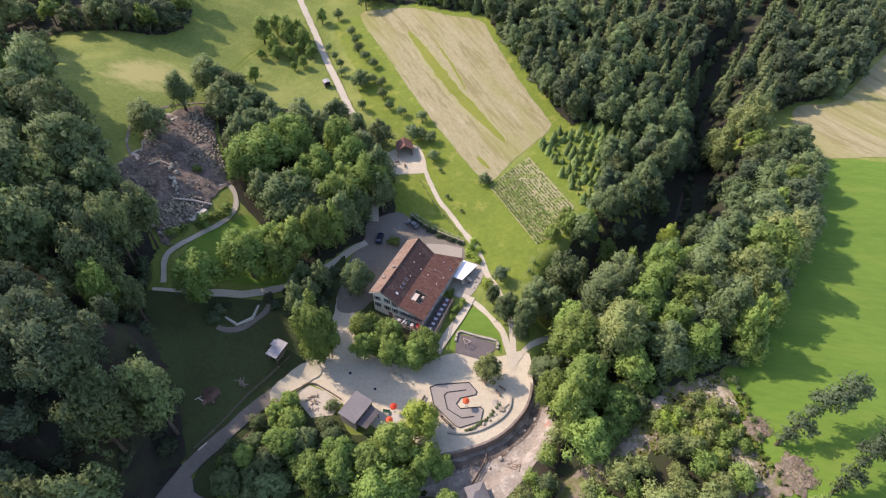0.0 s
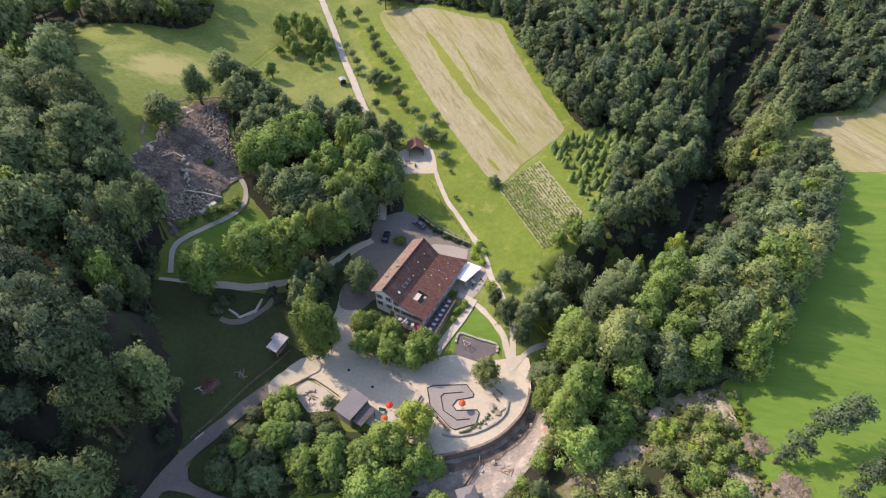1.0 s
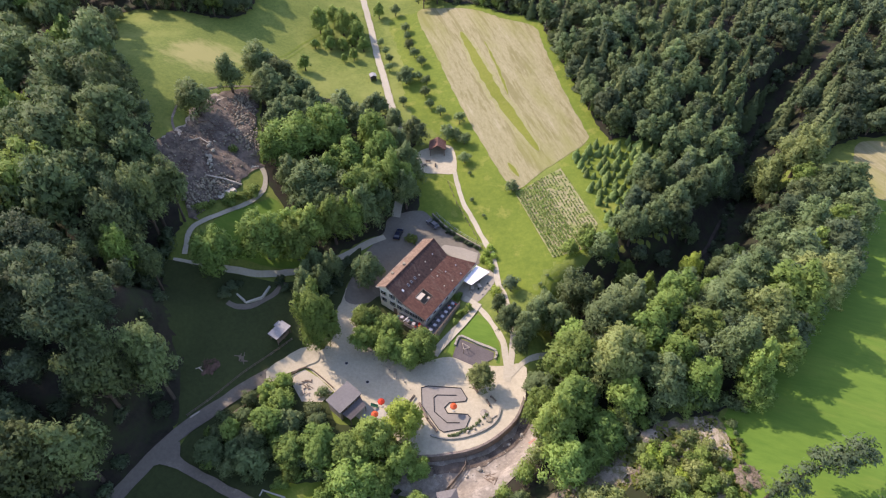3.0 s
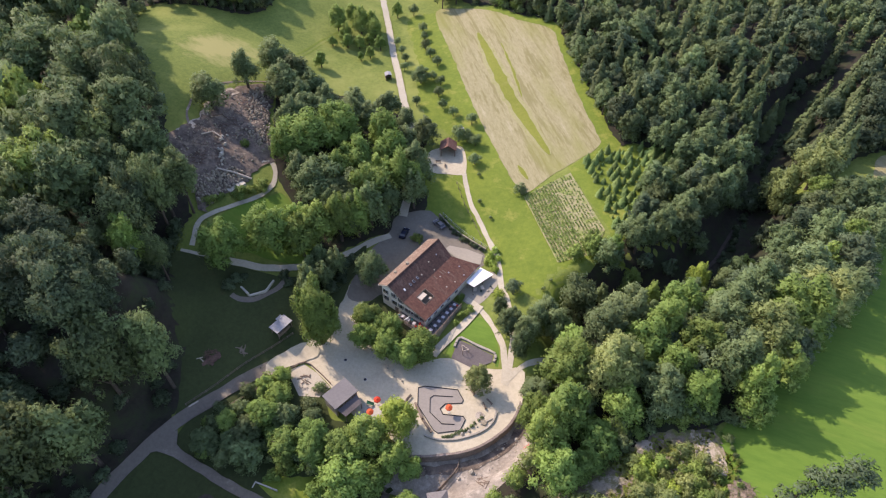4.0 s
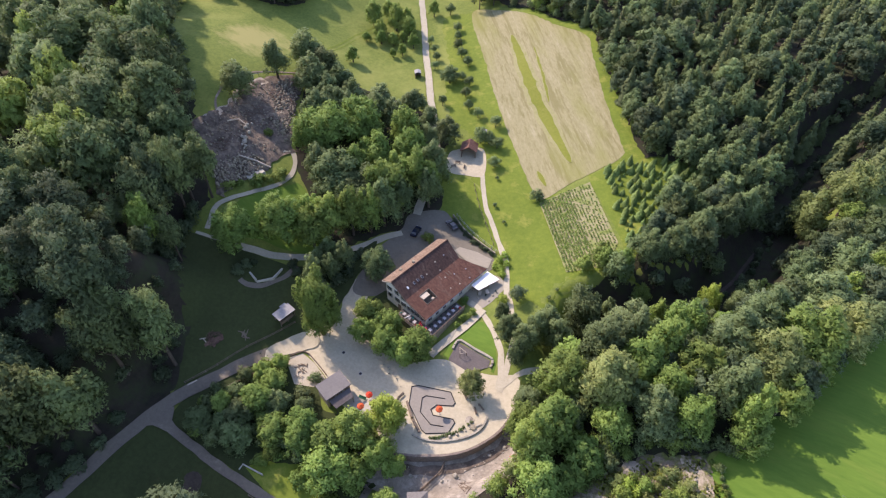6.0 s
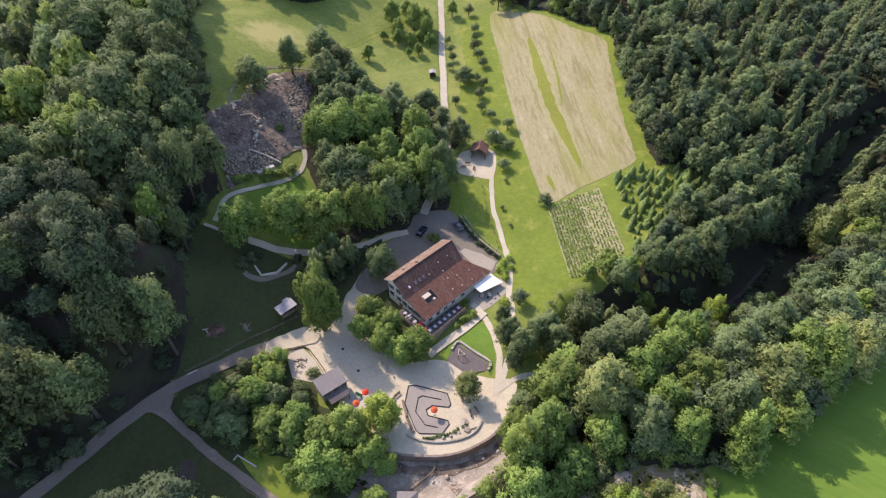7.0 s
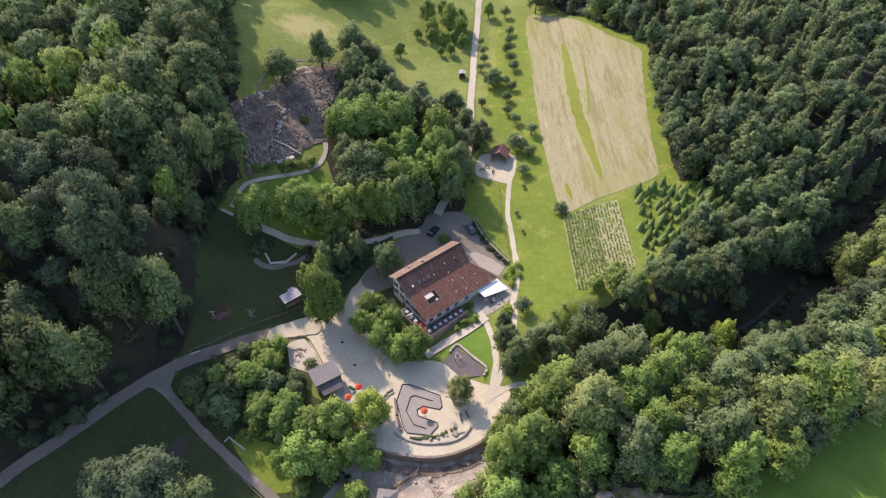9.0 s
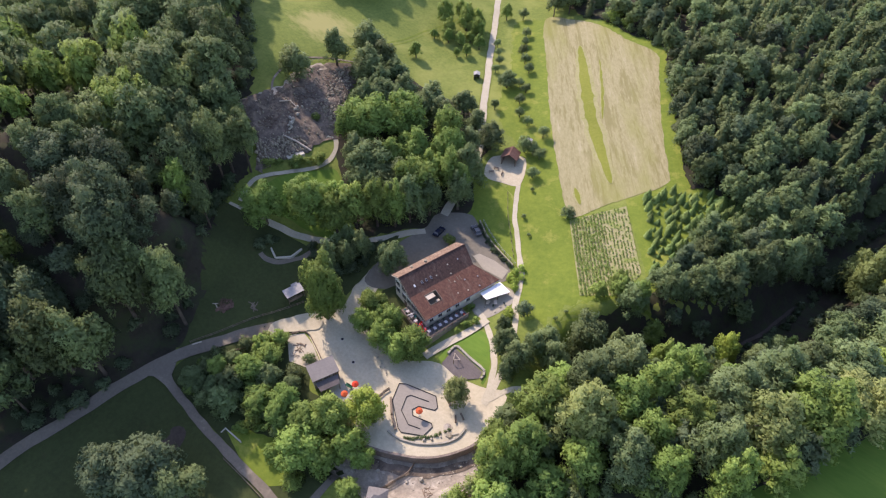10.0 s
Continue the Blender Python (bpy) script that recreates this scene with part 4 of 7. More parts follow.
wall_along("pit_wall", [(3.1, 81.9), (3.5, 84.0), (4.2, 84.5), (8.4, 82.9), (13.1, 81.1), (13.0, 79.2)], 0.55, lambda x, y: gz(x, y) - 0.9, lambda x, y: gz(x, y) + 0.5, STONE, "pale rough stone wall of the sunken pit", 0.9, 0.55)
wall_along("yard_wall", [(-9.6, 124.6), (-4.6, 119.8), (0.6, 116.4), (5.9, 113.2)], 0.4, lambda x, y: gz(x, y) - 0.2, lambda x, y: gz(x, y) + 1.2, DARK_STONE, "grey retaining wall behind the yard", 1.4, 0.7)
sheet("pit_floor", [(3.4, 82.0), (3.9, 83.9), (8.3, 82.5), (12.7, 80.8), (12.6, 79.2), (8.6, 77.0), (2.9, 78.9)], DECKING, "dark grey floor of the sunken play pit", "play pit", 0.10, 0.8, 0, False)

# ---- farmhouse ----
HU, HV = Vector((0.427, 0.904, 0)), Vector((0.904, -0.427, 0))
HOUSE = Matrix(((HV.x, HU.x, 0, -14.97), (HV.y, HU.y, 0, 90.0), (0, 0, 1, 0), (0, 0, 0, 1)))  # x: across (down the long slope), y: along the ridge
RIDGE, STEEP, FLAT, KINK, PITCH_W = 10.2, 0.60, 0.283, 4.9, 0.56


def roof_z(v):
    return RIDGE - (STEEP * min(v, KINK) + FLAT * max(0, v - KINK) if v > 0 else -PITCH_W * v)


def slab(polys, zf, thick):
    """Sloping plates from plan polygons, welded, with thickness."""
    bm = bmesh.new()
    for poly in polys:
        bm.faces.new([bm.verts.new((x, y, zf(x))) for x, y in poly])
    bmesh.ops.remove_doubles(bm, verts=bm.verts, dist=0.001)
    bmesh.ops.recalc_face_normals(bm, faces=bm.faces)
    if sum(f.normal.z for f in bm.faces) < 0:
        bmesh.ops.reverse_faces(bm, faces=bm.faces)
    top = list(bm.faces)
    r = bmesh.ops.extrude_face_region(bm, geom=top)
    bmesh.ops.translate(bm, verts=[g for g in r["geom"] if isinstance(g, bmesh.types.BMVert)], vec=(0, 0, thick))
    bmesh.ops.recalc_face_normals(bm, faces=bm.faces)
    return bm


house = thing("farmhouse", HOUSE, "large old farmhouse with a sweeping brown-red tiled roof and cream walls", "house")
X0, X1, Y0, Y1 = -2.7, 11.1, 0.1, 18.9
wall = part("wall", bmesh.new(), PLASTER, house, "cream plastered wall")
bm = bmesh.new()
prof = [(X0, -0.6), (X1, -0.6), (X1, roof_z(X1) - 0.1), (KINK, roof_z(KINK) - 0.1), (0, RIDGE - 0.1), (X0, roof_z(X0) - 0.1)]
a = [bm.verts.new((x, Y0, z)) for x, z in prof]
b = [bm.verts.new((x, Y1, z)) for x, z in prof]
bm.faces.new(a)
bm.faces.new(b[::-1])
for i in (0, 1, 5):
    bm.faces.new((a[i], b[i], b[(i + 1) % 6], a[(i + 1) % 6]))
bm.faces.ensure_lookup_table()
bmesh.ops.recalc_face_normals(bm, faces=bm.faces)
bm.to_mesh(wall.data)
bm.free()
OX0, OX1, OY0, OY1, EA = 6.1, 9.1, 2.8, 6.4, 11.75
north = lambda x: 20.1 - x * 0.163 if x <= 4.9 else 19.3 + (x - 4.9) * 0.5
cuts_y, cuts_x = [-0.45, OY0, OY1], [0, 4.9, OX0, OX1, EA]
polys, lower = [], []
for xa, xb in zip(cuts_x, cuts_x[1:]):
    for k in range(3):
        if (xa, k) == (OX0, 1):
            continue
        ya, yb = cuts_y[k], (cuts_y[k + 1] if k < 2 else None)
        (polys if xa < KINK else lower).append([(xa, ya), (xb, ya), (xb, yb if yb else north(xb)), (xa, yb if yb else north(xa))])
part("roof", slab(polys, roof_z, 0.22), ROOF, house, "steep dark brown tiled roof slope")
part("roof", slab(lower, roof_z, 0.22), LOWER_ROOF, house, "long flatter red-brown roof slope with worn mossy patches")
part("roof", slab([[(-3.35, -0.4), (0, -0.45), (0, 20.1), (-3.35, 20.0)]], roof_z, 0.22), SUNLIT_ROOF, house, "short steep roof slope, tiles painted lighter as if sunlit")
part("ridge", tube([(0, -0.55, RIDGE + 0.2), (0, 20.0, RIDGE + 0.2)], 0.16, 8), ROOF, house)
part("bargeboard", prism([(-3.35, -0.62), (0, -0.62), (0, -0.5), (-3.35, -0.5)], lambda x, y: roof_z(x) - 0.2, lambda x, y: roof_z(x) + 0.1), PALE_WOOD, house)
part("bargeboard", prism([(0, -0.62), (KINK, -0.62), (KINK, -0.5), (0, -0.5)], lambda x, y: roof_z(x) - 0.2, lambda x, y: roof_z(x) + 0.1), WOOD, house)
part("bargeboard", prism([(KINK, -0.62), (EA, -0.62), (EA, -0.5), (KINK, -0.5)], lambda x, y: roof_z(x) - 0.2, lambda x, y: roof_z(x) + 0.1), WOOD, house)
part("gutter", tube([(EA + 0.05, -0.5, roof_z(EA) + 0.02), (EA + 0.05, north(EA), roof_z(EA) + 0.02)], 0.09, 6), METAL, house)
part("gutter", tube([(-3.4, -0.45, roof_z(-3.35) + 0.02), (-3.4, 19.9, roof_z(-3.35) + 0.02)], 0.09, 6), METAL, house)
# annex wall under the skewed end of the long slope
part("annex_wall", prism([(5.0, 18.9), (11.1, 18.9), (11.1, 21.8), (5.0, 18.95)], -0.5, lambda x, y: roof_z(x) - 0.05), PLASTER, house, "cream annex wall under the lower roof")
# roof terrace cut into the long slope: shaft sides stand proud of the tiles
shaft = part("roof_terrace", bmesh.new(), WOOD, house, "small terrace sunk into the roof")
bm = bmesh.new()
for x0, x1, y0, y1 in ((OX0, OX0 + 0.12, OY0, OY1), (OX1 - 0.12, OX1, OY0, OY1), (OX0, OX1, OY0, OY0 + 0.12), (OX0, OX1, OY1 - 0.12, OY1)):
    bb = prism([(x0, y0), (x1, y0), (x1, y1), (x0, y1)], roof_z(OX1) - 0.9, lambda x, y: roof_z(x) + 0.32)
    tmp = bpy.data.meshes.new("tmp")
    bb.to_mesh(tmp)
    bb.free()
    bm.from_mesh(tmp)
    bpy.data.meshes.remove(tmp)
bm.to_mesh(shaft.data)
bm.free()
part("canopy", box(OX0 + 0.2, OX0 + 1.6, OY0 + 0.2, OY0 + 2.5, roof_z(OX0) + 0.0, roof_z(OX0) + 0.08), PALE_WOOD, shaft, "cream sun canopy in the roof recess")
part("floor", box(OX0 + 0.1, OX1 - 0.1, OY0 + 0.1, OY1 - 0.1, roof_z(OX1) - 0.9, roof_z(OX1) - 0.8), YARD, shaft)
part("table", box(OX1 - 1.0, OX1 - 0.4, OY1 - 1.4, OY1 - 0.5, roof_z(OX1) - 0.8, roof_z(OX1) - 0.05), PALE_WOOD, shaft)


def on_roof(x, y, sx, sy, h, mat, name, label="", parent=house):
    """A flat fitting that follows the long slope."""
    z = roof_z(x)
    ang = math.degrees(math.atan(STEEP if x < KINK else FLAT))
    return part(name, box(-sx / 2, sx / 2, -sy / 2, sy / 2, -0.05, h, 0.015, pose(x, y, z + 0.22, 0, ang, 0)), mat, parent, label)


for y in (2.06, 4.3, 5.6, 7.1):
    sl = on_roof(3.1 + (y - 2.9) * 0.0, y, 0.75, 0.5, 0.12, METAL, "skylight", "small roof skylight")
    on_roof(3.1 + (y - 2.9) * 0.0, y, 0.6, 0.38, 0.135, WHITE if y < 3 else GLASS, "pane", "", sl)
for x, y in ((2.27, 12.8), (2.24, 16.1), (3.3, 8.6), (4.4, 12.4), (6.6, 12.0), (7.4, 14.6), (9.6, 10.8), (10.2, 13.6), (8.2, 18.2), (10.6, 17.0)):
    on_roof(x, y, 0.35, 0.30, 0.18, METAL if y > 14 else PALE_WOOD, "roof_vent", "small pale roof vent")
for x, y in ((6.2, 13.2), (6.4, 14.0), (5.9, 10.9)):
    on_roof(x, y, 1.3, 0.16, 0.10, WOOD, "roof_ladder", "wooden roof ladder")
for x, y, h in ((-1.2, 8.4, 0.8), (-2.0, 4.6, 0.6)):
    ch = part("chimney", box(x - 0.28, x + 0.28, y - 0.28, y + 0.28, roof_z(x) - 0.5, roof_z(x) + h, 0.03), STONE, house, "small plastered chimney")
    part("chimney_cap", box(x - 0.34, x + 0.34, y - 0.34, y + 0.34, roof_z(x) + h, roof_z(x) + h + 0.08), DARK_STONE, ch)


def house_window(x, z, w=0.95, h=1.25, shutters=True, side=0):
    """A window on the gable (side 0) or on the long eave wall (side 1)."""
    m = pose(x, Y0, z) if side == 0 else pose(X1, x, z, 0, 0, 90)
    win = part("window", box(-w / 2 - 0.08, w / 2 + 0.08, -0.06, 0.04, -h / 2 - 0.08, h / 2 + 0.08, 0.01, m), WHITE, house, "white framed window")
    part("pane", box(-w / 2, -0.03, -0.075, -0.02, -h / 2, h / 2, 0, m), GLASS, win)
    part("pane", box(0.03, w / 2, -0.075, -0.02, -h / 2, h / 2, 0, m), GLASS, win)
    part("sill", box(-w / 2 - 0.15, w / 2 + 0.15, -0.18, 0.02, -h / 2 - 0.18, -h / 2 - 0.08, 0.01, m), STONE, win)
    if shutters:
        for s in (-1, 1):
            part("shutter", box(min(s * (w / 2 + 0.1), s * (w / 2 + 0.38)), max(s * (w / 2 + 0.1), s * (w / 2 + 0.38)), -0.10, -0.04, -h / 2, h / 2, 0.01, m), SHUTTER, win, "dark green shutter")


for x, z in ((-1.5, 6.6), (-1.5, 4.2), (1.2, 6.9), (1.2, 4.2), (3.4, 4.2), (3.4, 6.5)):
    house_window(x, z)
for x in (5.4, 6.9, 8.4, 9.9):
    house_window(x, 4.15, 0.9, 1.2)
for y in (1.6, 4.2, 6.8, 9.6, 13.0):
    house_window(y, 3.85, 1.1, 1.2, False, 1)
door = part("door", box(1.4, 2.5, -0.07, 0.03, 0.8, 2.9, 0.02), WOOD, house, "dark wooden entrance door")
part("door_handle", box(2.3, 2.36, -0.14, -0.06, 1.8, 1.95, 0.01), METAL, door)

# ---- terrace round two sides of the house ----
DECK = 2.55
terrace = thing("terrace", HOUSE, "raised guest terrace with grey paving and timber railing", "terrace")
part("deck", prism([(3.4, -2.7), (15.0, -2.7), (14.6, 10.6), (11.62, 10.6), (11.62, -0.15), (3.4, -0.15)], -0.8, DECK), DARK_STONE, terrace, "dark grey stone terrace body")
part("paving", prism([(3.5, -2.6), (14.9, -2.6), (14.5, 10.5), (11.66, 10.5), (11.66, -0.19), (3.5, -0.19)], DECK + 0.004, DECK + 0.03), DECKING, terrace, "dark terrace decking")
RAIL = [(3.5, -2.65), (6.4, -2.65), (9.3, -2.65), (12.2, -2.65), (14.95, -2.65), (14.87, 0), (14.79, 2.65), (14.71, 5.3), (14.63, 7.9), (14.58, 10.5)]
for x, y in RAIL:
    part("post", box(x - 0.06, x + 0.06, y - 0.06, y + 0.06, DECK, DECK + 1.05, 0.01), WOOD, terrace)
for (xa, ya), (xb, yb) in zip(RAIL, RAIL[1:]):
    for zz in (0.35, 0.7, 1.05):
        part("rail", tube([(xa, ya, DECK + zz), (xb, yb, DECK + zz)], 0.05 if zz < 1 else 0.08, 5), WOOD, terrace)


def table(m, mat=TABLE_TOP, w=0.75, d=0.85, label="pale grey terrace table on grey paving", group="terrace tables"):
    t = thing("table", m, label, "table", group)
    part("tabletop", box(-w / 2, w / 2, -d / 2, d / 2, 0.71, 0.75, 0.01), mat, t)
    for sx in (-1, 1):
        for sy in (-1, 1):
            part("leg", box(sx * (w / 2 - 0.08) - 0.03, sx * (w / 2 - 0.08) + 0.03, sy * (d / 2 - 0.1) - 0.03, sy * (d / 2 - 0.1) + 0.03, 0, 0.71, 0), METAL, t)
    return t


def chair(m, mat, label, group):
    c = thing("chair", m, label, "chair", group)
    part("seat", box(-0.22, 0.22, -0.22, 0.22, 0.42, 0.46, 0.01), mat, c)
    part("backrest", box(-0.22, 0.22, 0.18, 0.22, 0.46, 0.88, 0.01), mat, c)
    for sx in (-1, 1):
        for sy in (-1, 1):
            part("leg", box(sx * 0.19 - 0.02, sx * 0.19 + 0.02, sy * 0.19 - 0.02, sy * 0.19 + 0.02, 0, 0.42, 0), METAL, c)
    return c


DK = DECK + 0.03
t0 = table(HOUSE @ pose(13.3, -0.6, DK, 0, 0, 90))
for k in range(1, 7):
    copy_thing(t0, HOUSE @ pose(13.3 + 0.08 * (k % 2), -0.6 + 1.65 * k, DK, 0, 0, 90 + 4 * math.sin(k * 2.1)))
for x in (5.2, 7.0, 8.8):
    copy_thing(t0, HOUSE @ pose(x, -1.5, DK, 0, 0, 6 * math.sin(x)))
c0 = chair(HOUSE @ pose(10.2, -1.2, DK, 0, 0, 20), RED, "red terrace chair beside a table", "red terrace chairs")
for k, (x, y, a) in enumerate(((10.7, -1.9, 200), (11.2, -1.1, 90), (11.8, -1.7, 10), (12.3, -1.0, 160), (12.5, -2.0, 250), (9.6, -1.9, 120), (11.3, -2.2, 320), (10.0, -0.6, 60), (12.9, -1.7, 80), (13.0, 7.9, 30), (13.9, 9.6, 140))):
    copy_thing(c0, HOUSE @ pose(x, y, DK, 0, 0, a))
c1 = chair(HOUSE @ pose(12.4, 0.3, DK, 0, 0, 90), SHUTTER, "dark green terrace chair beside a table", "green terrace chairs")
for k in range(12):
    copy_thing(c1, HOUSE @ pose(12.35 if k % 2 else 14.25, 1.0 + 1.65 * (k // 2) + 0.2 * math.sin(k * 3), DK, 0, 0, 90 if k % 2 else 270))
for x, y in ((4.6, -1.0), (5.6, -2.1), (6.6, -0.9), (7.6, -2.1), (8.3, -0.9)):
    copy_thing(c1, HOUSE @ pose(x, y, DK, 0, 0, x * 77))

# ---- white awning beside the house ----
awning = thing("awning", HOUSE, "white canvas awning on timber posts beside the farmhouse", "awning")
aw = [(11.85, 16.2), (14.4, 16.3), (15.9, 23.0), (11.85, 22.9)]
part("canopy", prism(aw, lambda x, y: 4.55 - 0.06 * (x - 11.9), lambda x, y: 4.63 - 0.06 * (x - 11.9)), WHITE, awning, "taut white canvas")
for x, y in ((12.0, 16.7), (13.9, 16.5), (15.6, 22.8), (12.0, 22.7), (14.8, 19.8)):
    wx, wy = (HOUSE @ Vector((x, y, 0))).xy
    part("post", box(x - 0.06, x + 0.06, y - 0.06, y + 0.06, gz(wx, wy) - 0.1, 4.5 - 0.06 * (x - 11.9), 0.01), WOOD, awning)
for x, y in ((13.0, 18.2), (13.6, 20.4), (14.4, 17.0), (15.6, 18.4)):
    wp = HOUSE @ Vector((x, y, 0))
    table(pose(wp.x, wp.y, gz(wp.x, wp.y) + 0.1, 0, 0, 25 * x), PALE_WOOD, 0.8, 1.4, "wooden table on the forecourt", "forecourt tables")
for x, y, a in ((16.0, 17.3, 0), (17.2, 20.0, 70)):
    wp = HOUSE @ Vector((x, y, 0))
    copy_thing(c1, pose(wp.x, wp.y, gz(wp.x, wp.y) + 0.1, 0, 0, a))


for x, y, size in ((5.1, 98.0, 0.8), (8.6, 99.5, 0.9), (9.5, 100.6, 0.7), (8.1, 97.6, 0.6), (9.9, 99.2, 0.6)):
    boulder(x, y, size, True, label="pale rough stone block on the paved forecourt", group="forecourt stones")
TURQUOISE = plain("turquoise_plastic", (0.05, 0.30, 0.28), 0.5)
PINK = plain("pink_cloth", (0.55, 0.12, 0.20), 0.8)
for (u, v), mat_, name_ in (((4.2, -1.6), TURQUOISE, "turquoise"), ((7.6, -0.8), TURQUOISE, "turquoise"), ((11.0, -2.0), PINK, "pink"), ((11.9, -0.7), PINK, "pink"), ((10.4, -0.9), PINK, "pink")):
    chair(HOUSE @ pose(u, v, DK, 0, 0, 55 * u), mat_, name_ + " terrace chair beside a table", name_ + " terrace chairs")
arm = thing("parasol", HOUSE @ pose(6.6, -1.7, DK), "closed white parasol leaning over the terrace", "parasol")
part("pole", tube([(0, 0, 0), (0, 0, 1.0)], 0.04, 6), METAL, arm)
part("canopy", tube([(-0.2, -0.9, 0.95), (0, 0, 1.05), (0.2, 1.1, 1.1)], [0.05, 0.14, 0.08], 8), WHITE, arm)


# ---- vehicles ----
def car(m, paint, label):
    c = thing("car", m, label, "car")
    bm = bmesh.new()
    rows = [(-2.15, 0.35, 0.75), (-2.05, 0.3, 0.95), (-1.3, 0.25, 1.0), (0.7, 0.25, 1.0), (1.9, 0.3, 0.85), (2.15, 0.35, 0.65)]
    rings = [[bm.verts.new((s * w, y, z)) for s, z, w in ((-1, lo, 0.84), (-1, (lo + hi) / 2, 0.9), (-1, hi, 0.82), (1, hi, 0.82), (1, (lo + hi) / 2, 0.9), (1, lo, 0.84))] for y, lo, hi in rows]
    for r, s in zip(rings, rings[1:]):
        for k in range(6):
            bm.faces.new((r[k], r[(k + 1) % 6], s[(k + 1) % 6], s[k]))
    bm.faces.new(rings[0]), bm.faces.new(rings[-1])
    bmesh.ops.recalc_face_normals(bm, faces=bm.faces)
    body = part("body", bm, paint, c)
    bm = bmesh.new()
    cab = [[(-0.8, -1.75, 0.98), (0.8, -1.75, 0.98), (0.8, 0.95, 0.98), (-0.8, 0.95, 0.98)], [(-0.64, -1.35, 1.42), (0.64, -1.35, 1.42), (0.64, 0.15, 1.42), (-0.64, 0.15, 1.42)]]
    lo, hi = ([bm.verts.new(p) for p in r] for r in cab)
    for i in range(4):
        bm.faces.new((lo[i], lo[(i + 1) % 4], hi[(i + 1) % 4], hi[i]))
    bm.faces.new(hi)
    part("windows", bm, GLASS, c, "dark car windows")
    part("roof", box(-0.62, 0.62, -1.33, 0.13, 1.41, 1.46, 0.02), paint, c)
    for sx in (-1, 1):
        for y in (-1.35, 1.35):
            w = part("wheel", tube([(sx * 0.72, y, 0.32), (sx * 0.92, y, 0.32)], 0.32, 12), TYRE, c)
            part("rim", tube([(sx * 0.915, y, 0.32), (sx * 0.93, y, 0.32)], 0.19, 10), METAL, w)
        part("headlight", box(sx * 0.62 - 0.16, sx * 0.62 + 0.16, 2.06, 2.14, 0.6, 0.72, 0.01), WHITE, c)
    return c


car(pose(-17.9, 115.3, gz(-17.9, 115.3) + 0.07, 0, 0, -6), CAR_PAINT, "dark blue car parked in the shaded yard")
car(pose(-8.9, 120.9, gz(-8.9, 120.9) + 0.07, 0, 0, 50), GREY_PAINT, "grey car parked along the yard wall")

# ---- barn on the plaza ----
barn = thing("shed", pose(-18.95, 62.3, 0.05, 0, 0, 57.5), "timber shed with a flat grey felt roof on the plaza", "shed")
part("wall", prism([(-2.9, -2.0), (2.9, -2.0), (2.9, 2.0), (-2.9, 2.0)], -0.6, lambda x, y: 3.55 + 0.05 * y), PALE_WOOD, barn, "yellowish board wall")
part("roof", prism([(-3.2, -2.3), (3.2, -2.3), (3.2, 2.3), (-3.2, 2.3)], lambda x, y: 3.62 + 0.05 * y, lambda x, y: 3.85 + 0.05 * y), BITUMEN, barn, "flat grey felt roof")
for k in range(12):
    x = -2.75 + k * 0.5
    part("board", box(x - 0.21, x + 0.21, -2.05, -1.99, -0.2, 3.4, 0.01), WOOD if k % 4 else PALE_WOOD, barn)
part("lean_to_roof", prism([(-2.7, -2.35), (2.7, -2.35), (2.2, -4.6), (-2.3, -4.6)], lambda x, y: 2.9 + 0.25 * (y + 2.3), lambda x, y: 3.0 + 0.25 * (y + 2.3)), DECKING, barn, "dark plank lean-to roof")
for x in (-2.2, 2.1):
    part("post", box(x - 0.08, x + 0.08, -4.5, -4.34, -0.1, 2.4, 0.01), WOOD, barn)
sheet("play_deck", [(-14.2, 63.2), (-9.6, 62.4), (-9.4, 60.0), (-12, 58.6), (-15.0, 59.4)], CONCRETE, "pale paved area by the shed", "paving", 0.09, 1.0, 0, False)


def parasol(x, y, mat, label, r=0.82, h=2.3, z0=0.05):
    p = thing("parasol", pose(x, y, z0, 0, 0, x * 40), label, "parasol")
    bm = bmesh.new()
    top = bm.verts.new((0, 0, h + 0.35))
    rim = [bm.verts.new((r * math.cos(k * math.tau / 8), r * math.sin(k * math.tau / 8), h - 0.1)) for k in range(8)]
    low = [bm.verts.new((r * math.cos(k * math.tau / 8), r * math.sin(k * math.tau / 8), h - 0.32)) for k in range(8)]
    for k in range(8):
        bm.faces.new((top, rim[k], rim[(k + 1) % 8]))
        bm.faces.new((rim[k], low[k], low[(k + 1) % 8], rim[(k + 1) % 8]))
    part("canopy", bm, mat, p)
    part("pole", tube([(0, 0, 0), (0, 0, h + 0.3)], 0.04, 6), METAL, p)
    part("base", tube([(0, 0, 0), (0, 0, 0.12)], [0.35, 0.3], 10), CONCRETE, p)


parasol(5.1, 64.75, ORANGE, "orange-red parasol on the play track")
parasol(-10.9, 63.4, RED, "red parasol beside the green slide")
parasol(-11.6, 60.2, ORANGE, "orange parasol by the shed")
slide = thing("slide", pose(-12.3, 63.0, 0.05, 0, 0, 10), "green plastic slide on the plaza", "slide")
part("chute", box(-1.1, 0.7, -0.3, 0.3, -0.04, 0.04, 0.01, pose(0, 0, 0.62, 0, 32, 0)), GREEN, slide)
for s in (-1, 1):
    part("side", box(-1.1, 0.7, s * 0.32 - 0.03, s * 0.32 + 0.03, -0.04, 0.18, 0.01, pose(0, 0, 0.62, 0, 32, 0)), GREEN, slide)
    part("leg", box(-0.95, -0.87, s * 0.28 - 0.04, s * 0.28 + 0.04, 0, 1.15, 0), METAL, slide)

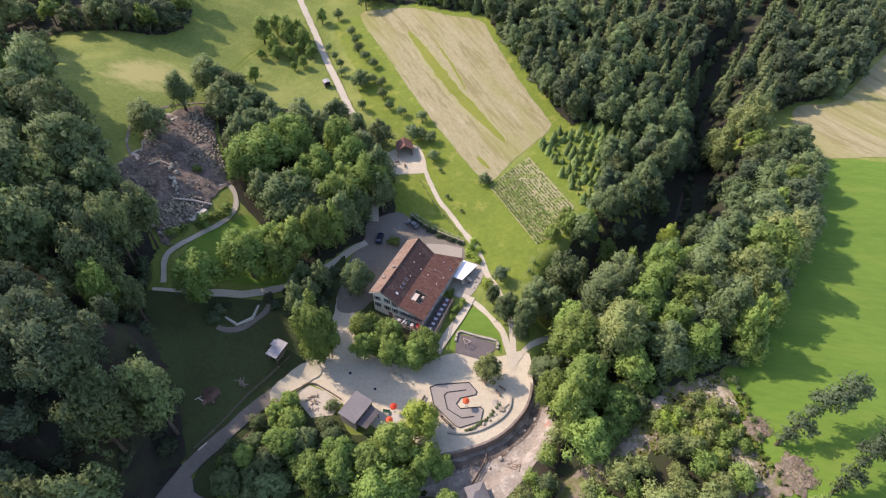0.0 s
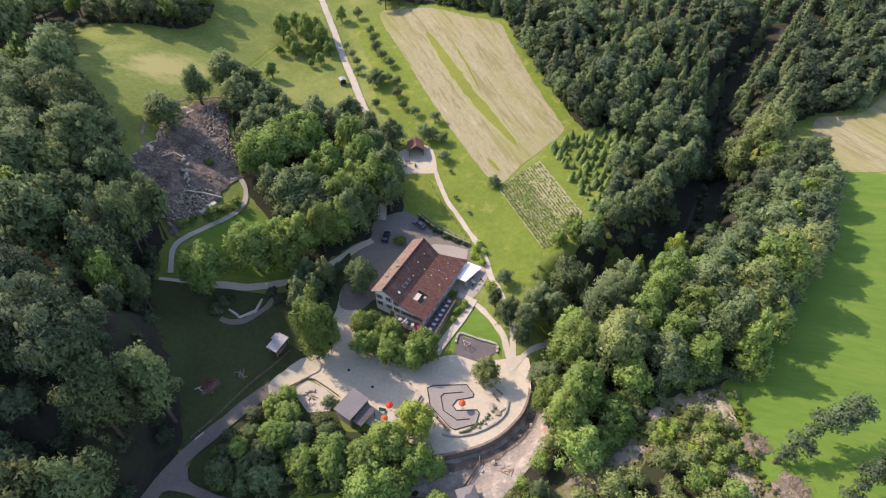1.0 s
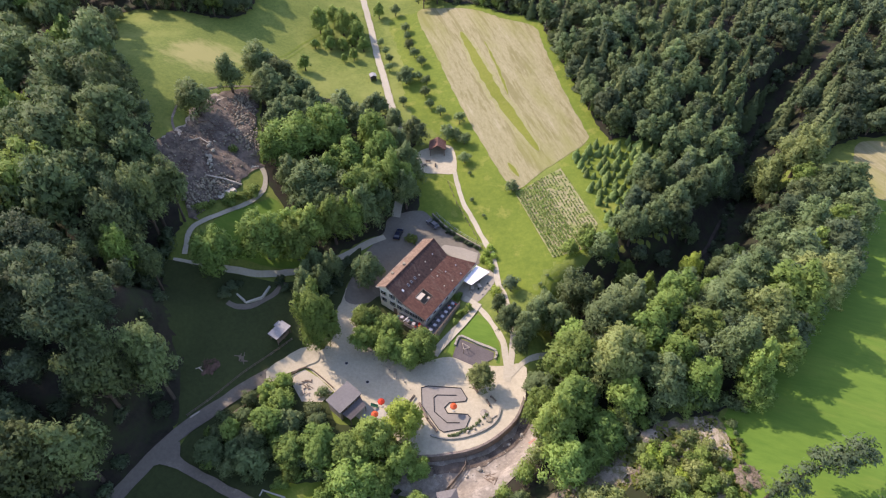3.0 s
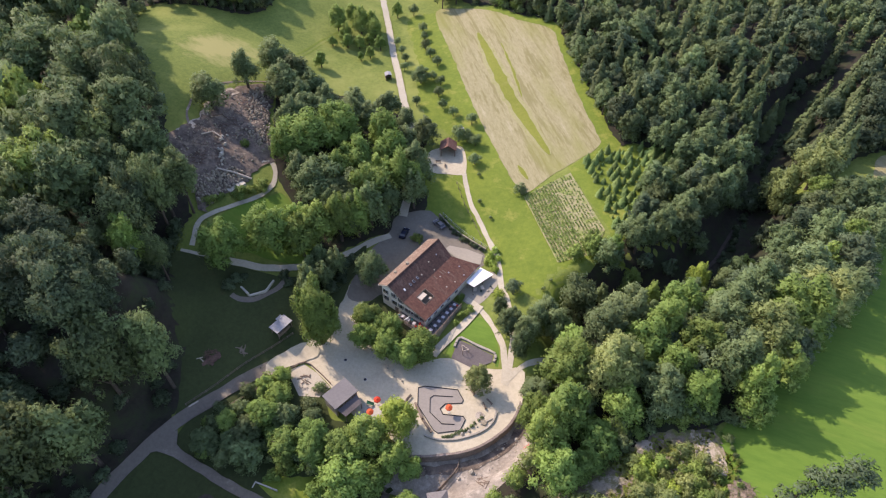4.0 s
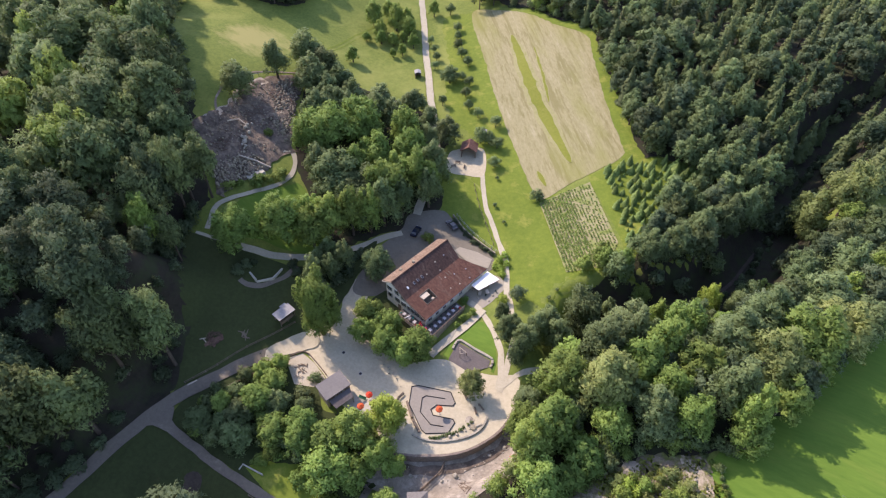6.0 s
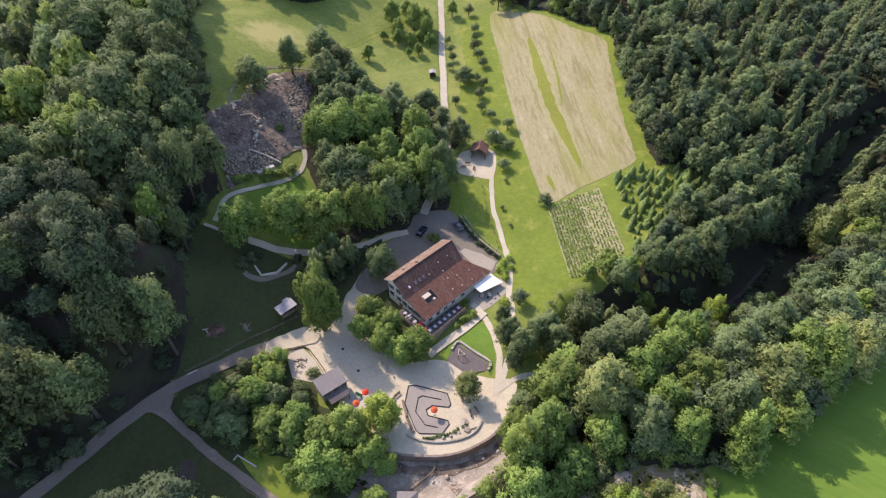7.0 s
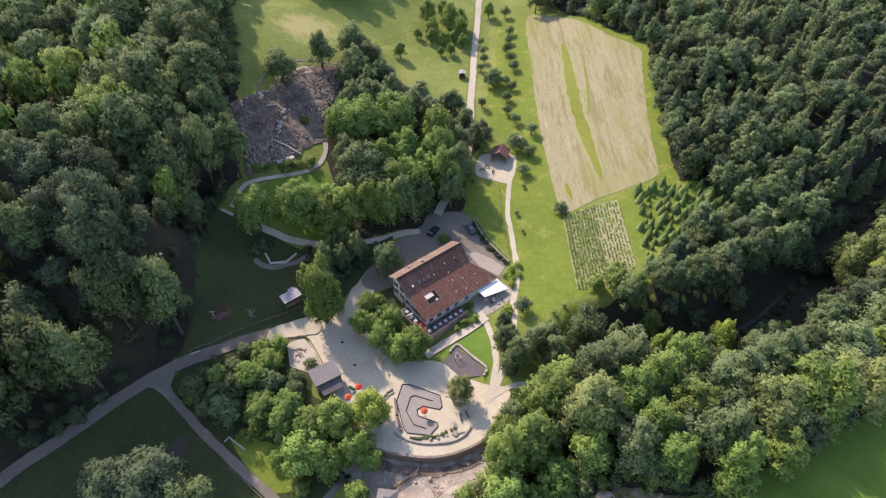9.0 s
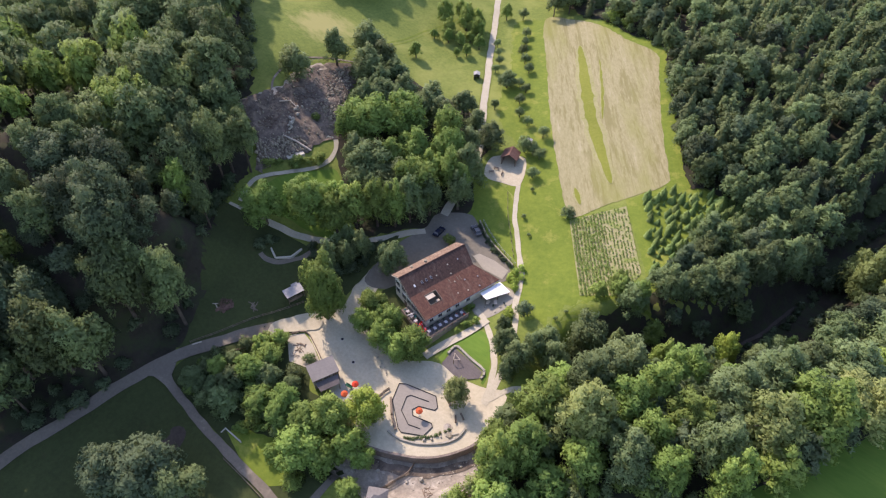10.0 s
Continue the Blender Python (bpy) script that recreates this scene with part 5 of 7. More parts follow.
# ---- play track ----
TRACK = [(-3.0, 69.4), (-1.5, 70.1), (6.0, 70.7), (7.7, 68.4), (7.5, 67.5), (3.9, 66.6), (3.0, 65.2), (3.9, 64.0), (8.4, 64.4), (9.0, 63.7), (8.3, 61.0), (3.7, 59.4), (2.6, 59.9), (-2.1, 65.0)]
mat_ob = sheet("track_mat", TRACK, MAT, "grey rubber play track with black kerbs", "play track", 0.10, 1.5, 0, False)


def kerb(line, w=0.15, h=0.2, label="black rubber kerb of the play track", mat=BLACK):
    bm = bmesh.new()
    for (ax, ay), (bx, by) in zip(line, line[1:]):
        d, ang = math.hypot(bx - ax, by - ay), math.degrees(math.atan2(by - ay, bx - ax))
        add_box(bm, -w / 2, d + w / 2, -w / 2, w / 2, 0.02, h, 0.03, pose(ax, ay, 0.06, 0, 0, ang))
    return tagged(part("kerb", bm, mat), label, "kerb", "track kerbs")


kerb(TRACK + TRACK[:1])
kerb([(5.2, 68.7), (0.9, 68.1), (0.25, 67.3), (0.95, 63.9), (4.1, 61.7), (6.8, 62.1)])
kerb([(-2.6, 65.2), (-0.2, 61.8), (2.2, 59.4)], 0.5, 0.5, "dark timber edge of the play track", WOOD)
fountain = thing("water_play", pose(11.9, 65.4, 0.05), "round pale stone water play basin", "fountain")
part("basin", tube([(0, 0, 0), (0, 0, 0.14)], [1.0, 1.0], 20), SAND, fountain)
part("bowl", tube([(0, 0, 0.145), (0, 0, 0.17)], [0.82, 0.82], 20), BED, fountain)
part("pump", tube([(0.2, 0, 0.15), (0.2, 0, 1.0), (-0.3, 0, 1.05)], 0.05, 6), METAL, fountain)
fountain2 = thing("water_channel", pose(13.1, 63.8, 0.05, 0, 0, 40), "curved grey water channel with a round trough", "fountain")
part("trough", tube([(0, 0, 0), (0, 0, 0.4)], [0.6, 0.62], 16), DARK_STONE, fountain2)
part("channel", box(0.5, 2.2, -0.15, 0.15, 0.15, 0.3, 0.03), STONE, fountain2)


def bench(x, y, a, mat=WOOD, length=1.8, label="wooden bench on the gravel", z=None):
    b = thing("bench", pose(x, y, gz(x, y) + 0.06 if z is None else z, 0, 0, a), label, "bench", "plaza benches")
    part("seat", box(-length / 2, length / 2, -0.2, 0.2, 0.42, 0.48, 0.01), mat, b)
    part("backrest", box(-length / 2, length / 2, 0.18, 0.23, 0.55, 0.85, 0.01), mat, b)
    for s in (-1, 1):
        part("leg", box(s * (length / 2 - 0.2) - 0.05, s * (length / 2 - 0.2) + 0.05, -0.18, 0.2, 0, 0.42, 0.01), mat, b)


for x, y, a in ((9.4, 70.6, -50), (12.6, 67.8, 120), (-4.4, 66.2, 65), (-4.9, 64.4, 75), (13.6, 69.0, 140)):
    bench(x, y, a)
for x, y in ((-21.8, 73.2), (-15.6, 69.0)):
    dc = thing("drain_cover", pose(x, y, 0.05), "round dark iron drain cover set in the gravel", "drain cover", "drain covers")
    part("frame", tube([(0, 0, 0), (0, 0, 0.03)], [0.42, 0.42], 14), METAL, dc)
    part("lid", tube([(0, 0, 0.032), (0, 0, 0.05)], [0.35, 0.35], 14), BLACK, dc)
bars = thing("climbing_frame", pose(5.6, 81.0, gz(5.6, 81.0) + 0.1, 0, 0, -20), "low timber climbing bars in the sunken play pit", "climbing frame")
for x, y in ((-1.1, 0.7), (1.1, 0.4), (0.1, -0.8)):
    part("post", tube([(x, y, -0.2), (x, y, 1.5)], 0.08, 6), WOOD, bars)
for (xa, ya), (xb, yb) in (((-1.1, 0.7), (1.1, 0.4)), ((1.1, 0.4), (0.1, -0.8)), ((-1.1, 0.7), (0.1, -0.8))):
    part("bar", tube([(xa, ya, 1.4), (xb, yb, 1.4)], 0.06, 6), PALE_WOOD, bars)


# ---- fences ----
def fence(line, label, gap=2.2, h=1.0, mat=WOOD, rails=(0.45, 0.9), zf=gz, thick=0.05):
    pts = smooth(line, False, gap)
    f = thing("fence", pose(*pts[0], zf(*pts[0])), label, "fence")
    o = Vector((*pts[0], zf(*pts[0])))
    for x, y in pts:
        p = Vector((x, y, zf(x, y))) - o
        part("post", box(p.x - 0.07, p.x + 0.07, p.y - 0.07, p.y + 0.07, p.z - 0.2, p.z + h, 0.01), mat, f)
    for (ax, ay), (bx, by) in zip(pts, pts[1:]):
        for r in rails:
            part("rail", tube([Vector((ax, ay, zf(ax, ay) + r)) - o, Vector((bx, by, zf(bx, by) + r)) - o], thick, 5), mat, f)


fence([(-36.0, 76.4), (-39.5, 71.6), (-43.3, 66.2), (-47.0, 59.6), (-51.4, 53.4)], "weathered wooden rail fence along the road")
fence([(-43.4, 54.6), (-39.4, 60.2), (-34.6, 66.8), (-31.0, 70.4), (-27.4, 69.0), (-23.0, 66.2)], "dark timber border fence of the sand pit", 1.8, 0.7, WOOD, (0.25, 0.6), gz, 0.10)
fence([(-26.5, 36.9), (-20.0, 35.8), (-12, 34.2)], "wooden rail fence along the side road")
fence([(-7.0, 138.4), (-3.2, 130.2), (0.2, 124.4), (4.6, 116.6)], "thin wire fence beside the footpath", 3.0, 1.0, WOOD, (0.5, 0.95), gz, 0.025)
fence([(-8.6, 125.2), (-4.0, 121.2), (-0.4, 118.4), (6.2, 114.2)], "light metal railing above the yard wall", 2.4, 1.1, METAL, (0.5, 1.05), gz, 0.03)
fence([(9.1, 56.4), (9.2, 53.6), (8.0, 51.4), (6.4, 49.0), (4.6, 46.4)], "grey timber weir rail across the stream bed", 1.6, 1.3, WOOD, (0.3, 0.75, 1.15), gz, 0.09)
fence([(-80.2, 158.5), (-83.5, 154.0), (-85.8, 149.0)], "pale timber rail above the rock slope", 2.5, 0.9, PALE_WOOD, (0.8,), gz, 0.09)
sheet("sand_pit", [(-34.2, 67.4), (-31.0, 70.0), (-27.2, 68.4), (-22.8, 65.4), (-24.4, 62.4), (-29.0, 61.8)], SAND, "pale sand pit with scattered logs", "sand pit", 0.11, 1.0, 0, False)


def log_pile(name, x, y, n, length, r, mat, label, category, spread, seed):
    q = np.random.default_rng(seed)
    t = thing(name, pose(x, y, gz(x, y) + 0.08), label, category)
    lie = lambda u, v: gz(x + u, y + v) - gz(x, y) + (0.75 if mat is RUST_WOOD and x < -60 else 0)
    if name == "brush_heap" and spread > 1.5:
        bm = bmesh.new()
        bmesh.ops.create_icosphere(bm, subdivisions=4, radius=1)
        for v in bm.verts:
            f = 1 + 0.6 * noise.noise(v.co * 1.9) + 0.2 * noise.noise(v.co * 9)
            v.co = Vector((v.co.x * spread * f, v.co.y * spread * f, v.co.z * 0.15 * spread * f + 0.06 * spread * noise.noise(v.co * 6)))
        part("mound", bm, mat, t)
    for k in range(n):
        a, d = q.uniform(0, 6.3), spread * math.sqrt(q.uniform(0, 1))
        px, py, ang, ln = d * math.cos(a), d * math.sin(a), q.uniform(0, 3.14), length * q.uniform(0.5, 1.1)
        rr = r * q.uniform(0.6, 1.2)
        z = rr + (k % 3) * r * 1.2 * (1 - d / (spread + 0.01)) + (0.15 * spread * math.sqrt(max(0, 1 - (d / spread) ** 2)) if name == "brush_heap" and spread > 1.5 else 0)
        dx, dy = math.cos(ang) * ln / 2, math.sin(ang) * ln / 2
        part("log", tube([(px - dx, py - dy, lie(px - dx, py - dy) + z + q.uniform(-0.1, 0.25) * r), (px, py, lie(px, py) + z + r * 0.4), (px + dx, py + dy, lie(px + dx, py + dy) + z + q.uniform(-0.1, 0.5) * r)], [rr, rr * 0.9, rr * 0.7], 6), mat, t)
    return t


RUST_WOOD = surface("reddish_dead_wood", (0.060, 0.036, 0.027), (0.20, 0.125, 0.095), 0.8, 2.6, patch=(0.10, 0.10, 0.045), patch_at=(0.55, 0.65), relief=1.0)
DRY_BRUSH = surface("dry_brushwood", (0.085, 0.066, 0.048), (0.33, 0.265, 0.20), 0.8, 2.6, patch=(0.11, 0.125, 0.045), patch_at=(0.50, 0.62), relief=1.0)
log_pile("log_heap", -29.2, 66.2, 14, 1.3, 0.14, WOOD, "dark logs lying in the sand pit", "log heap", 1.3, 1)
log_pile("log_heap", -28.6, 63.6, 6, 1.2, 0.12, PALE_WOOD, "pale logs lying in the sand pit", "log heap", 1.2, 2)
log_pile("brush_heap", -51.2, 65.2, 60, 1.5, 0.06, RUST_WOOD, "low heap of reddish dead branches on the lawn", "brush heap", 1.9, 3)
log_pile("log_heap", -45.4, 68.5, 11, 2.0, 0.13, WOOD, "weathered grey logs laid in a star on the lawn", "log heap", 0.9, 4)
log_pile("log_heap", -53.4, 63.4, 2, 2.4, 0.14, PALE_WOOD, "two pale logs beside the brush heap", "log heap", 0.8, 12)
log_pile("driftwood", 14.8, 51.2, 10, 2.4, 0.12, WOOD, "tangled driftwood on the stream bank", "driftwood", 1.4, 5)
log_pile("brush_heap", 60.8, 52.6, 90, 1.3, 0.045, DRY_BRUSH, "heap of reddish dead branches at the wood's edge", "brush heap", 2.3, 6)
log_pile("brush_heap", 64.2, 43.4, 120, 1.4, 0.045, DRY_BRUSH, "large heap of reddish dead branches on the meadow edge", "brush heap", 3.2, 7)
log_pile("driftwood", 52.6, 57.6, 9, 3.2, 0.14, PALE_WOOD, "bleached trunks lying on the eroded bank", "driftwood", 2.4, 8)
log_pile("brush_heap", 22.6, 60.6, 20, 1.5, 0.05, ORANGE, "tangle of orange safety netting by the stream", "netting", 0.8, 9)
beam = thing("log", pose(0, 0, 0), "long bleached tree trunk lying across the rock slope", "log")
part("trunk", tube([(-71.7, 115.6, gz(-71.7, 115.6) + 1.1), (-67, 116.1, gz(-67, 116.1) + 1.4), (-62.4, 116.5, gz(-62.4, 116.5) + 1.0)], [0.20, 0.26, 0.30], 8), PALE_WOOD, beam)
part("prop", tube([(-68.6, 115.9, gz(-68.6, 115.9)), (-68.6, 115.9, gz(-68.6, 115.9) + 1.3)], 0.16, 6), WOOD, beam)
part("prop", tube([(-63.6, 116.4, gz(-63.6, 116.4)), (-63.6, 116.4, gz(-63.6, 116.4) + 1.1)], 0.16, 6), WOOD, beam)
log_pile("driftwood", -75, 134, 34, 3.4, 0.07, RUST_WOOD, "dead branches strewn over the dark slope", "driftwood", 6.0, 21)
log_pile("driftwood", -77.5, 120, 30, 3.2, 0.07, RUST_WOOD, "dead branches strewn over the dark slope", "driftwood", 5.5, 22)
log_pile("driftwood", -73, 146, 26, 3.0, 0.07, RUST_WOOD, "dead branches strewn over the dark slope", "driftwood", 4.5, 23)
beam2 = thing("log", pose(0, 0, 0), "bleached crooked trunk on the upper rock slope", "log")
part("trunk", tube([(-80.5, 125.4, gz(-80.5, 125.4) + 0.95), (-78.2, 127.8, gz(-78.2, 127.8) + 1.1), (-75.4, 127.0, gz(-75.4, 127.0) + 1.0)], [0.24, 0.2, 0.16], 7), PALE_WOOD, beam2)
slabs = thing("platform", pose(-65.4, 112.6, gz(-65.4, 112.6), 0, 0, 62), "pale concrete viewing platform below the rocks", "platform")
part("slab", box(-2.6, 2.6, -1.3, 1.3, -0.6, 0.6, 0.04), CONCRETE, slabs)
part("step", box(-0.8, 0.8, -1.7, -1.1, -0.6, 0.2, 0.03), CONCRETE, slabs)

# ---- shelter on the lawn, white wall bench ----
sh = thing("shelter", pose(-38.6, 76.5, gz(-38.6, 76.5), 0, 0, 66), "open timber shelter with a pale sheet roof beside the road", "shelter")
part("roof", prism([(-2.4, -1.4), (2.4, -1.4), (2.4, 1.5), (-2.4, 1.5)], lambda x, y: 2.55 + 0.08 * y, lambda x, y: 2.65 + 0.08 * y), SHEET_ROOF, sh, "pale weathered sheet roof")
part("roof", prism([(0.2, 1.3), (1.9, 1.3), (1.9, 2.1), (0.2, 2.1)], 2.72, 2.8), SHEET_ROOF, sh, "raised pale roof sheet")
for x in (-2.1, 0, 2.1):
    for y in (-1.1, 1.2):
        part("post", box(x - 0.07, x + 0.07, y - 0.07, y + 0.07, -0.3, 2.5 + 0.08 * y, 0.01), WOOD, sh)
part("back_wall", box(-2.1, 2.1, 1.2, 1.28, 0, 2.3, 0.01), WOOD, sh)
part("counter", box(-1.8, 1.8, -0.9, -0.4, 0, 0.9, 0.02), WOOD, sh)
wb = thing("wall_bench", pose(0, 0, 0), "angular white concrete wall bench on the lawn", "bench")
W1 = [(-52.2, 84.3), (-49.3, 82.5), (-46.0, 84.8), (-45.4, 88.6)]
for (ax, ay), (bx, by) in zip(W1, W1[1:]):
    d, ang = math.hypot(bx - ax, by - ay), math.degrees(math.atan2(by - ay, bx - ax))
    zz = gz((ax + bx) / 2, (ay + by) / 2)
    part("segment", box(0, d - 0.02, -0.22, 0.22, -0.9, 0.8, 0.04, pose(ax, ay, zz, 0, 0, ang)), CONCRETE, wb)
ribbon("bench_path", [(-53.4, 81.4), (-51.2, 80.9), (-48, 82.0), (-45.4, 84.6), (-43.6, 87.2), (-42.6, 91)], 1.4, ROAD, "grey paved strip in front of the white bench", "path", 0.32)

# ---- pavilion and small sheds by the lane ----
def gabled(name, x, y, a, w, l, eave, rise, roof_mat, label, category, walls=False):
    h = thing(name, pose(x, y, gz(x, y), 0, 0, a), label, category)
    zf = lambda xx: eave + rise * (1 - abs(xx) / (w / 2))
    for s in (-1, 1):
        p = [(0, -l / 2), (s * w / 2, -l / 2), (s * w / 2, l / 2), (0, l / 2)]
        part("roof", slab([p if s > 0 else p[::-1]], zf, 0.12), roof_mat, h, "tiled roof slope" if roof_mat is HUT_ROOF else "")
    for sx in (-1, 1):
        for sy in (-1, 1):
            part("post", box(sx * w * 0.42 - 0.08, sx * w * 0.42 + 0.08, sy * l * 0.42 - 0.08, sy * l * 0.42 + 0.08, -0.4, eave + rise * 0.1, 0.01), WOOD, h)
    if walls:
        part("wall", box(-w * 0.42, w * 0.42, l * 0.38, l * 0.42, -0.3, eave + 0.1, 0.01), WOOD, h)
        part("wall", box(-w * 0.42, -w * 0.38, -l * 0.42, l * 0.38, -0.3, eave, 0.01), WOOD, h)
        part("wall", box(w * 0.38, w * 0.42, -l * 0.42, l * 0.38, -0.3, eave, 0.01), WOOD, h)
    return h


gabled("pavilion", -12.4, 151.8, 8, 5.4, 5.0, 2.3, 1.7, HUT_ROOF, "small open pavilion with a steep red tiled roof", "pavilion", True)
gabled("field_shed", -42.2, 187.6, 25, 2.4, 2.6, 1.9, 0.5, SHEET_ROOF, "small timber shed with a grey felt roof by the lane", "shed", True)
gabled("field_shed", -9.9, 160.4, 15, 2.2, 2.4, 1.9, 0.4, SHEET_ROOF, "small grey shed behind the pavilion", "shed", True)
for x, y, a in ((-14.6, 146.4, 10), (-12.0, 145.2, 95), (-15.4, 144.4, 30)):
    bench(x, y, a, WOOD, 1.6, "wooden picnic bench in the pavilion court", gz(x, y) + 0.13)
hut = thing("hut", pose(6.8, 45.2, gz(6.8, 45.2), 0, 0, 20), "small grey roofed hut beside the stream", "hut")
hip = bmesh.new()
eave = [hip.verts.new((x, y, 2.2)) for x, y in ((-2.1, -1.9), (2.1, -1.9), (2.1, 1.9), (-2.1, 1.9))]
ridge = [hip.verts.new((x, 0, 3.3)) for x in (-0.5, 0.5)]
for f in ((eave[0], eave[1], ridge[1], ridge[0]), (eave[1], eave[2], ridge[1]), (eave[2], eave[3], ridge[0], ridge[1]), (eave[3], eave[0], ridge[0]), eave[::-1]):
    hip.faces.new(f)
part("roof", hip, BITUMEN, hut)
part("wall", box(-1.7, 1.7, -1.5, 1.5, -2.0, 2.2, 0.02), WOOD, hut)
sign = thing("sign", pose(-50.0, 54.0, gz(-50.0, 54.0), 0, 0, 52), "long pale green trough bench beside the road", "bench")
part("plank", box(-1.1, 1.1, -0.18, 0.18, 0.40, 0.48, 0.01), PALE_WOOD, sign)
part("leg", box(-0.9, -0.8, -0.15, 0.15, -0.1, 0.4, 0.01), WOOD, sign)
part("leg", box(0.8, 0.9, -0.15, 0.15, -0.1, 0.4, 0.01), WOOD, sign)
step_ob = thing("concrete_ramp", pose(-28.6, 41.2, gz(-28.6, 41.2), 0, 0, -8), "low concrete ramp wall beside the side road", "ramp")
part("kerb", box(-2.6, 2.6, 0.5, 0.75, -0.3, 0.5, 0.03), CONCRETE, step_ob)
part("kerb", box(-2.6, -2.35, -0.6, 0.48, -0.3, 0.45, 0.03), CONCRETE, step_ob)

# ---- trees ----
bm = bmesh.new()
bmesh.ops.create_icosphere(bm, subdivisions=1, radius=1.0)
ICO_V = np.array([tuple(v.co) for v in bm.verts])
ICO_F = np.array([[v.index for v in f.verts] for f in bm.faces])
bm.free()


def unit(v):
    return v / np.maximum(np.linalg.norm(v, axis=-1, keepdims=True), 1e-9)


def sprays(r, p, n, size, slim=0.6):
    """Small pointed sprays of leaves at p, facing n."""
    t = unit(np.cross(n, r.normal(size=p.shape)))
    s = np.cross(n, t)
    a = size * r.uniform(0.6, 1.45, (len(p), 1))
    b = a * slim * r.uniform(0.6, 1.2, (len(p), 1))
    k = r.uniform(-0.5, 0.5, (len(p), 1))
    q = np.stack([p - t * a * 0.7 + s * b * (1 + k), p - t * a * 0.7 - s * b * (1 - k), p + t * a], 1).reshape(-1, 3)
    return q, np.arange(len(p) * 3).reshape(-1, 3)


def broad_crown(seed, lumps, leaves, leaf, low=0.25, wide=0.36, lump=(0.30, 0.46), rag=0.12, egg=0.0, core=0.5):
    """Crown of a broadleaf tree one unit high: lumps of leaf sprays round an inner mass."""
    r = np.random.default_rng(seed)
    mid, half = (1 + low) / 2, (1 - low) / 2
    d = unit(r.normal(size=(lumps * 3, 3)))
    d = d[d[:, 2] > -0.55][:lumps - 1]
    reach = r.uniform(0.45, 0.97, (len(d), 1))
    c = d * reach
    c = np.concatenate([[[0, 0, 0]], c])
    rad = np.concatenate([[0.48], r.uniform(*lump, len(d)) * (1.35 - 0.55 * reach[:, 0])])
    w = rad ** 2
    pick = r.choice(len(c), leaves * 4, p=w / w.sum())
    u = unit(r.normal(size=(len(pick), 3)))
    u = np.where((r.uniform(size=len(u)) > 0.45 + 0.55 * (u[:, 2] + 1) / 2)[:, None], u * (1, 1, -1), u)
    p = c[pick] + u * (1, 1, 0.8) * rad[pick][:, None] * (0.5 + (0.5 + 2 * rag) * r.uniform(0, 1, (len(u), 1)))
    dist = np.linalg.norm(p[:, None] - c[None], axis=2) / rad[None]
    dist[np.arange(len(p)), pick] = 9
    ok = np.flatnonzero((dist > 0.62).all(1))[:leaves]
    p, u = p[ok], u[ok]
    n = unit(u * 0.6 + r.normal(size=u.shape) * 0.5 + (0, 0, 0.3))
    out = p / np.array([1, 1, 1.0])
    shade = unit(u * 0.62 + unit(out) * 0.24 + r.normal(size=u.shape) * 0.14 + (0, 0, 0.22))
    sc = np.array([wide, wide, half])
    shrink = 1 - egg * (p[:, 2:3] + 0.2)
    q, f = sprays(r, p * np.concatenate([shrink, shrink, np.ones_like(shrink)], 1) * sc + (0, 0, mid), n, leaf * wide)
    V, Q, T, N = [q], np.zeros((0, 4), int), [f], [np.repeat(shade, 3, 0)]
    n0 = len(q)
    for k in range(1):
        e = 1 - egg * (c[k, 2] + 0.2)
        V.append((c[k] * (e, e, 1) + ICO_V * core) * sc + (0, 0, mid))
        T.append(ICO_F + n0)
        N.append(ICO_V)
        n0 += 12
    return np.concatenate(V), Q, np.concatenate(T), np.concatenate(N)


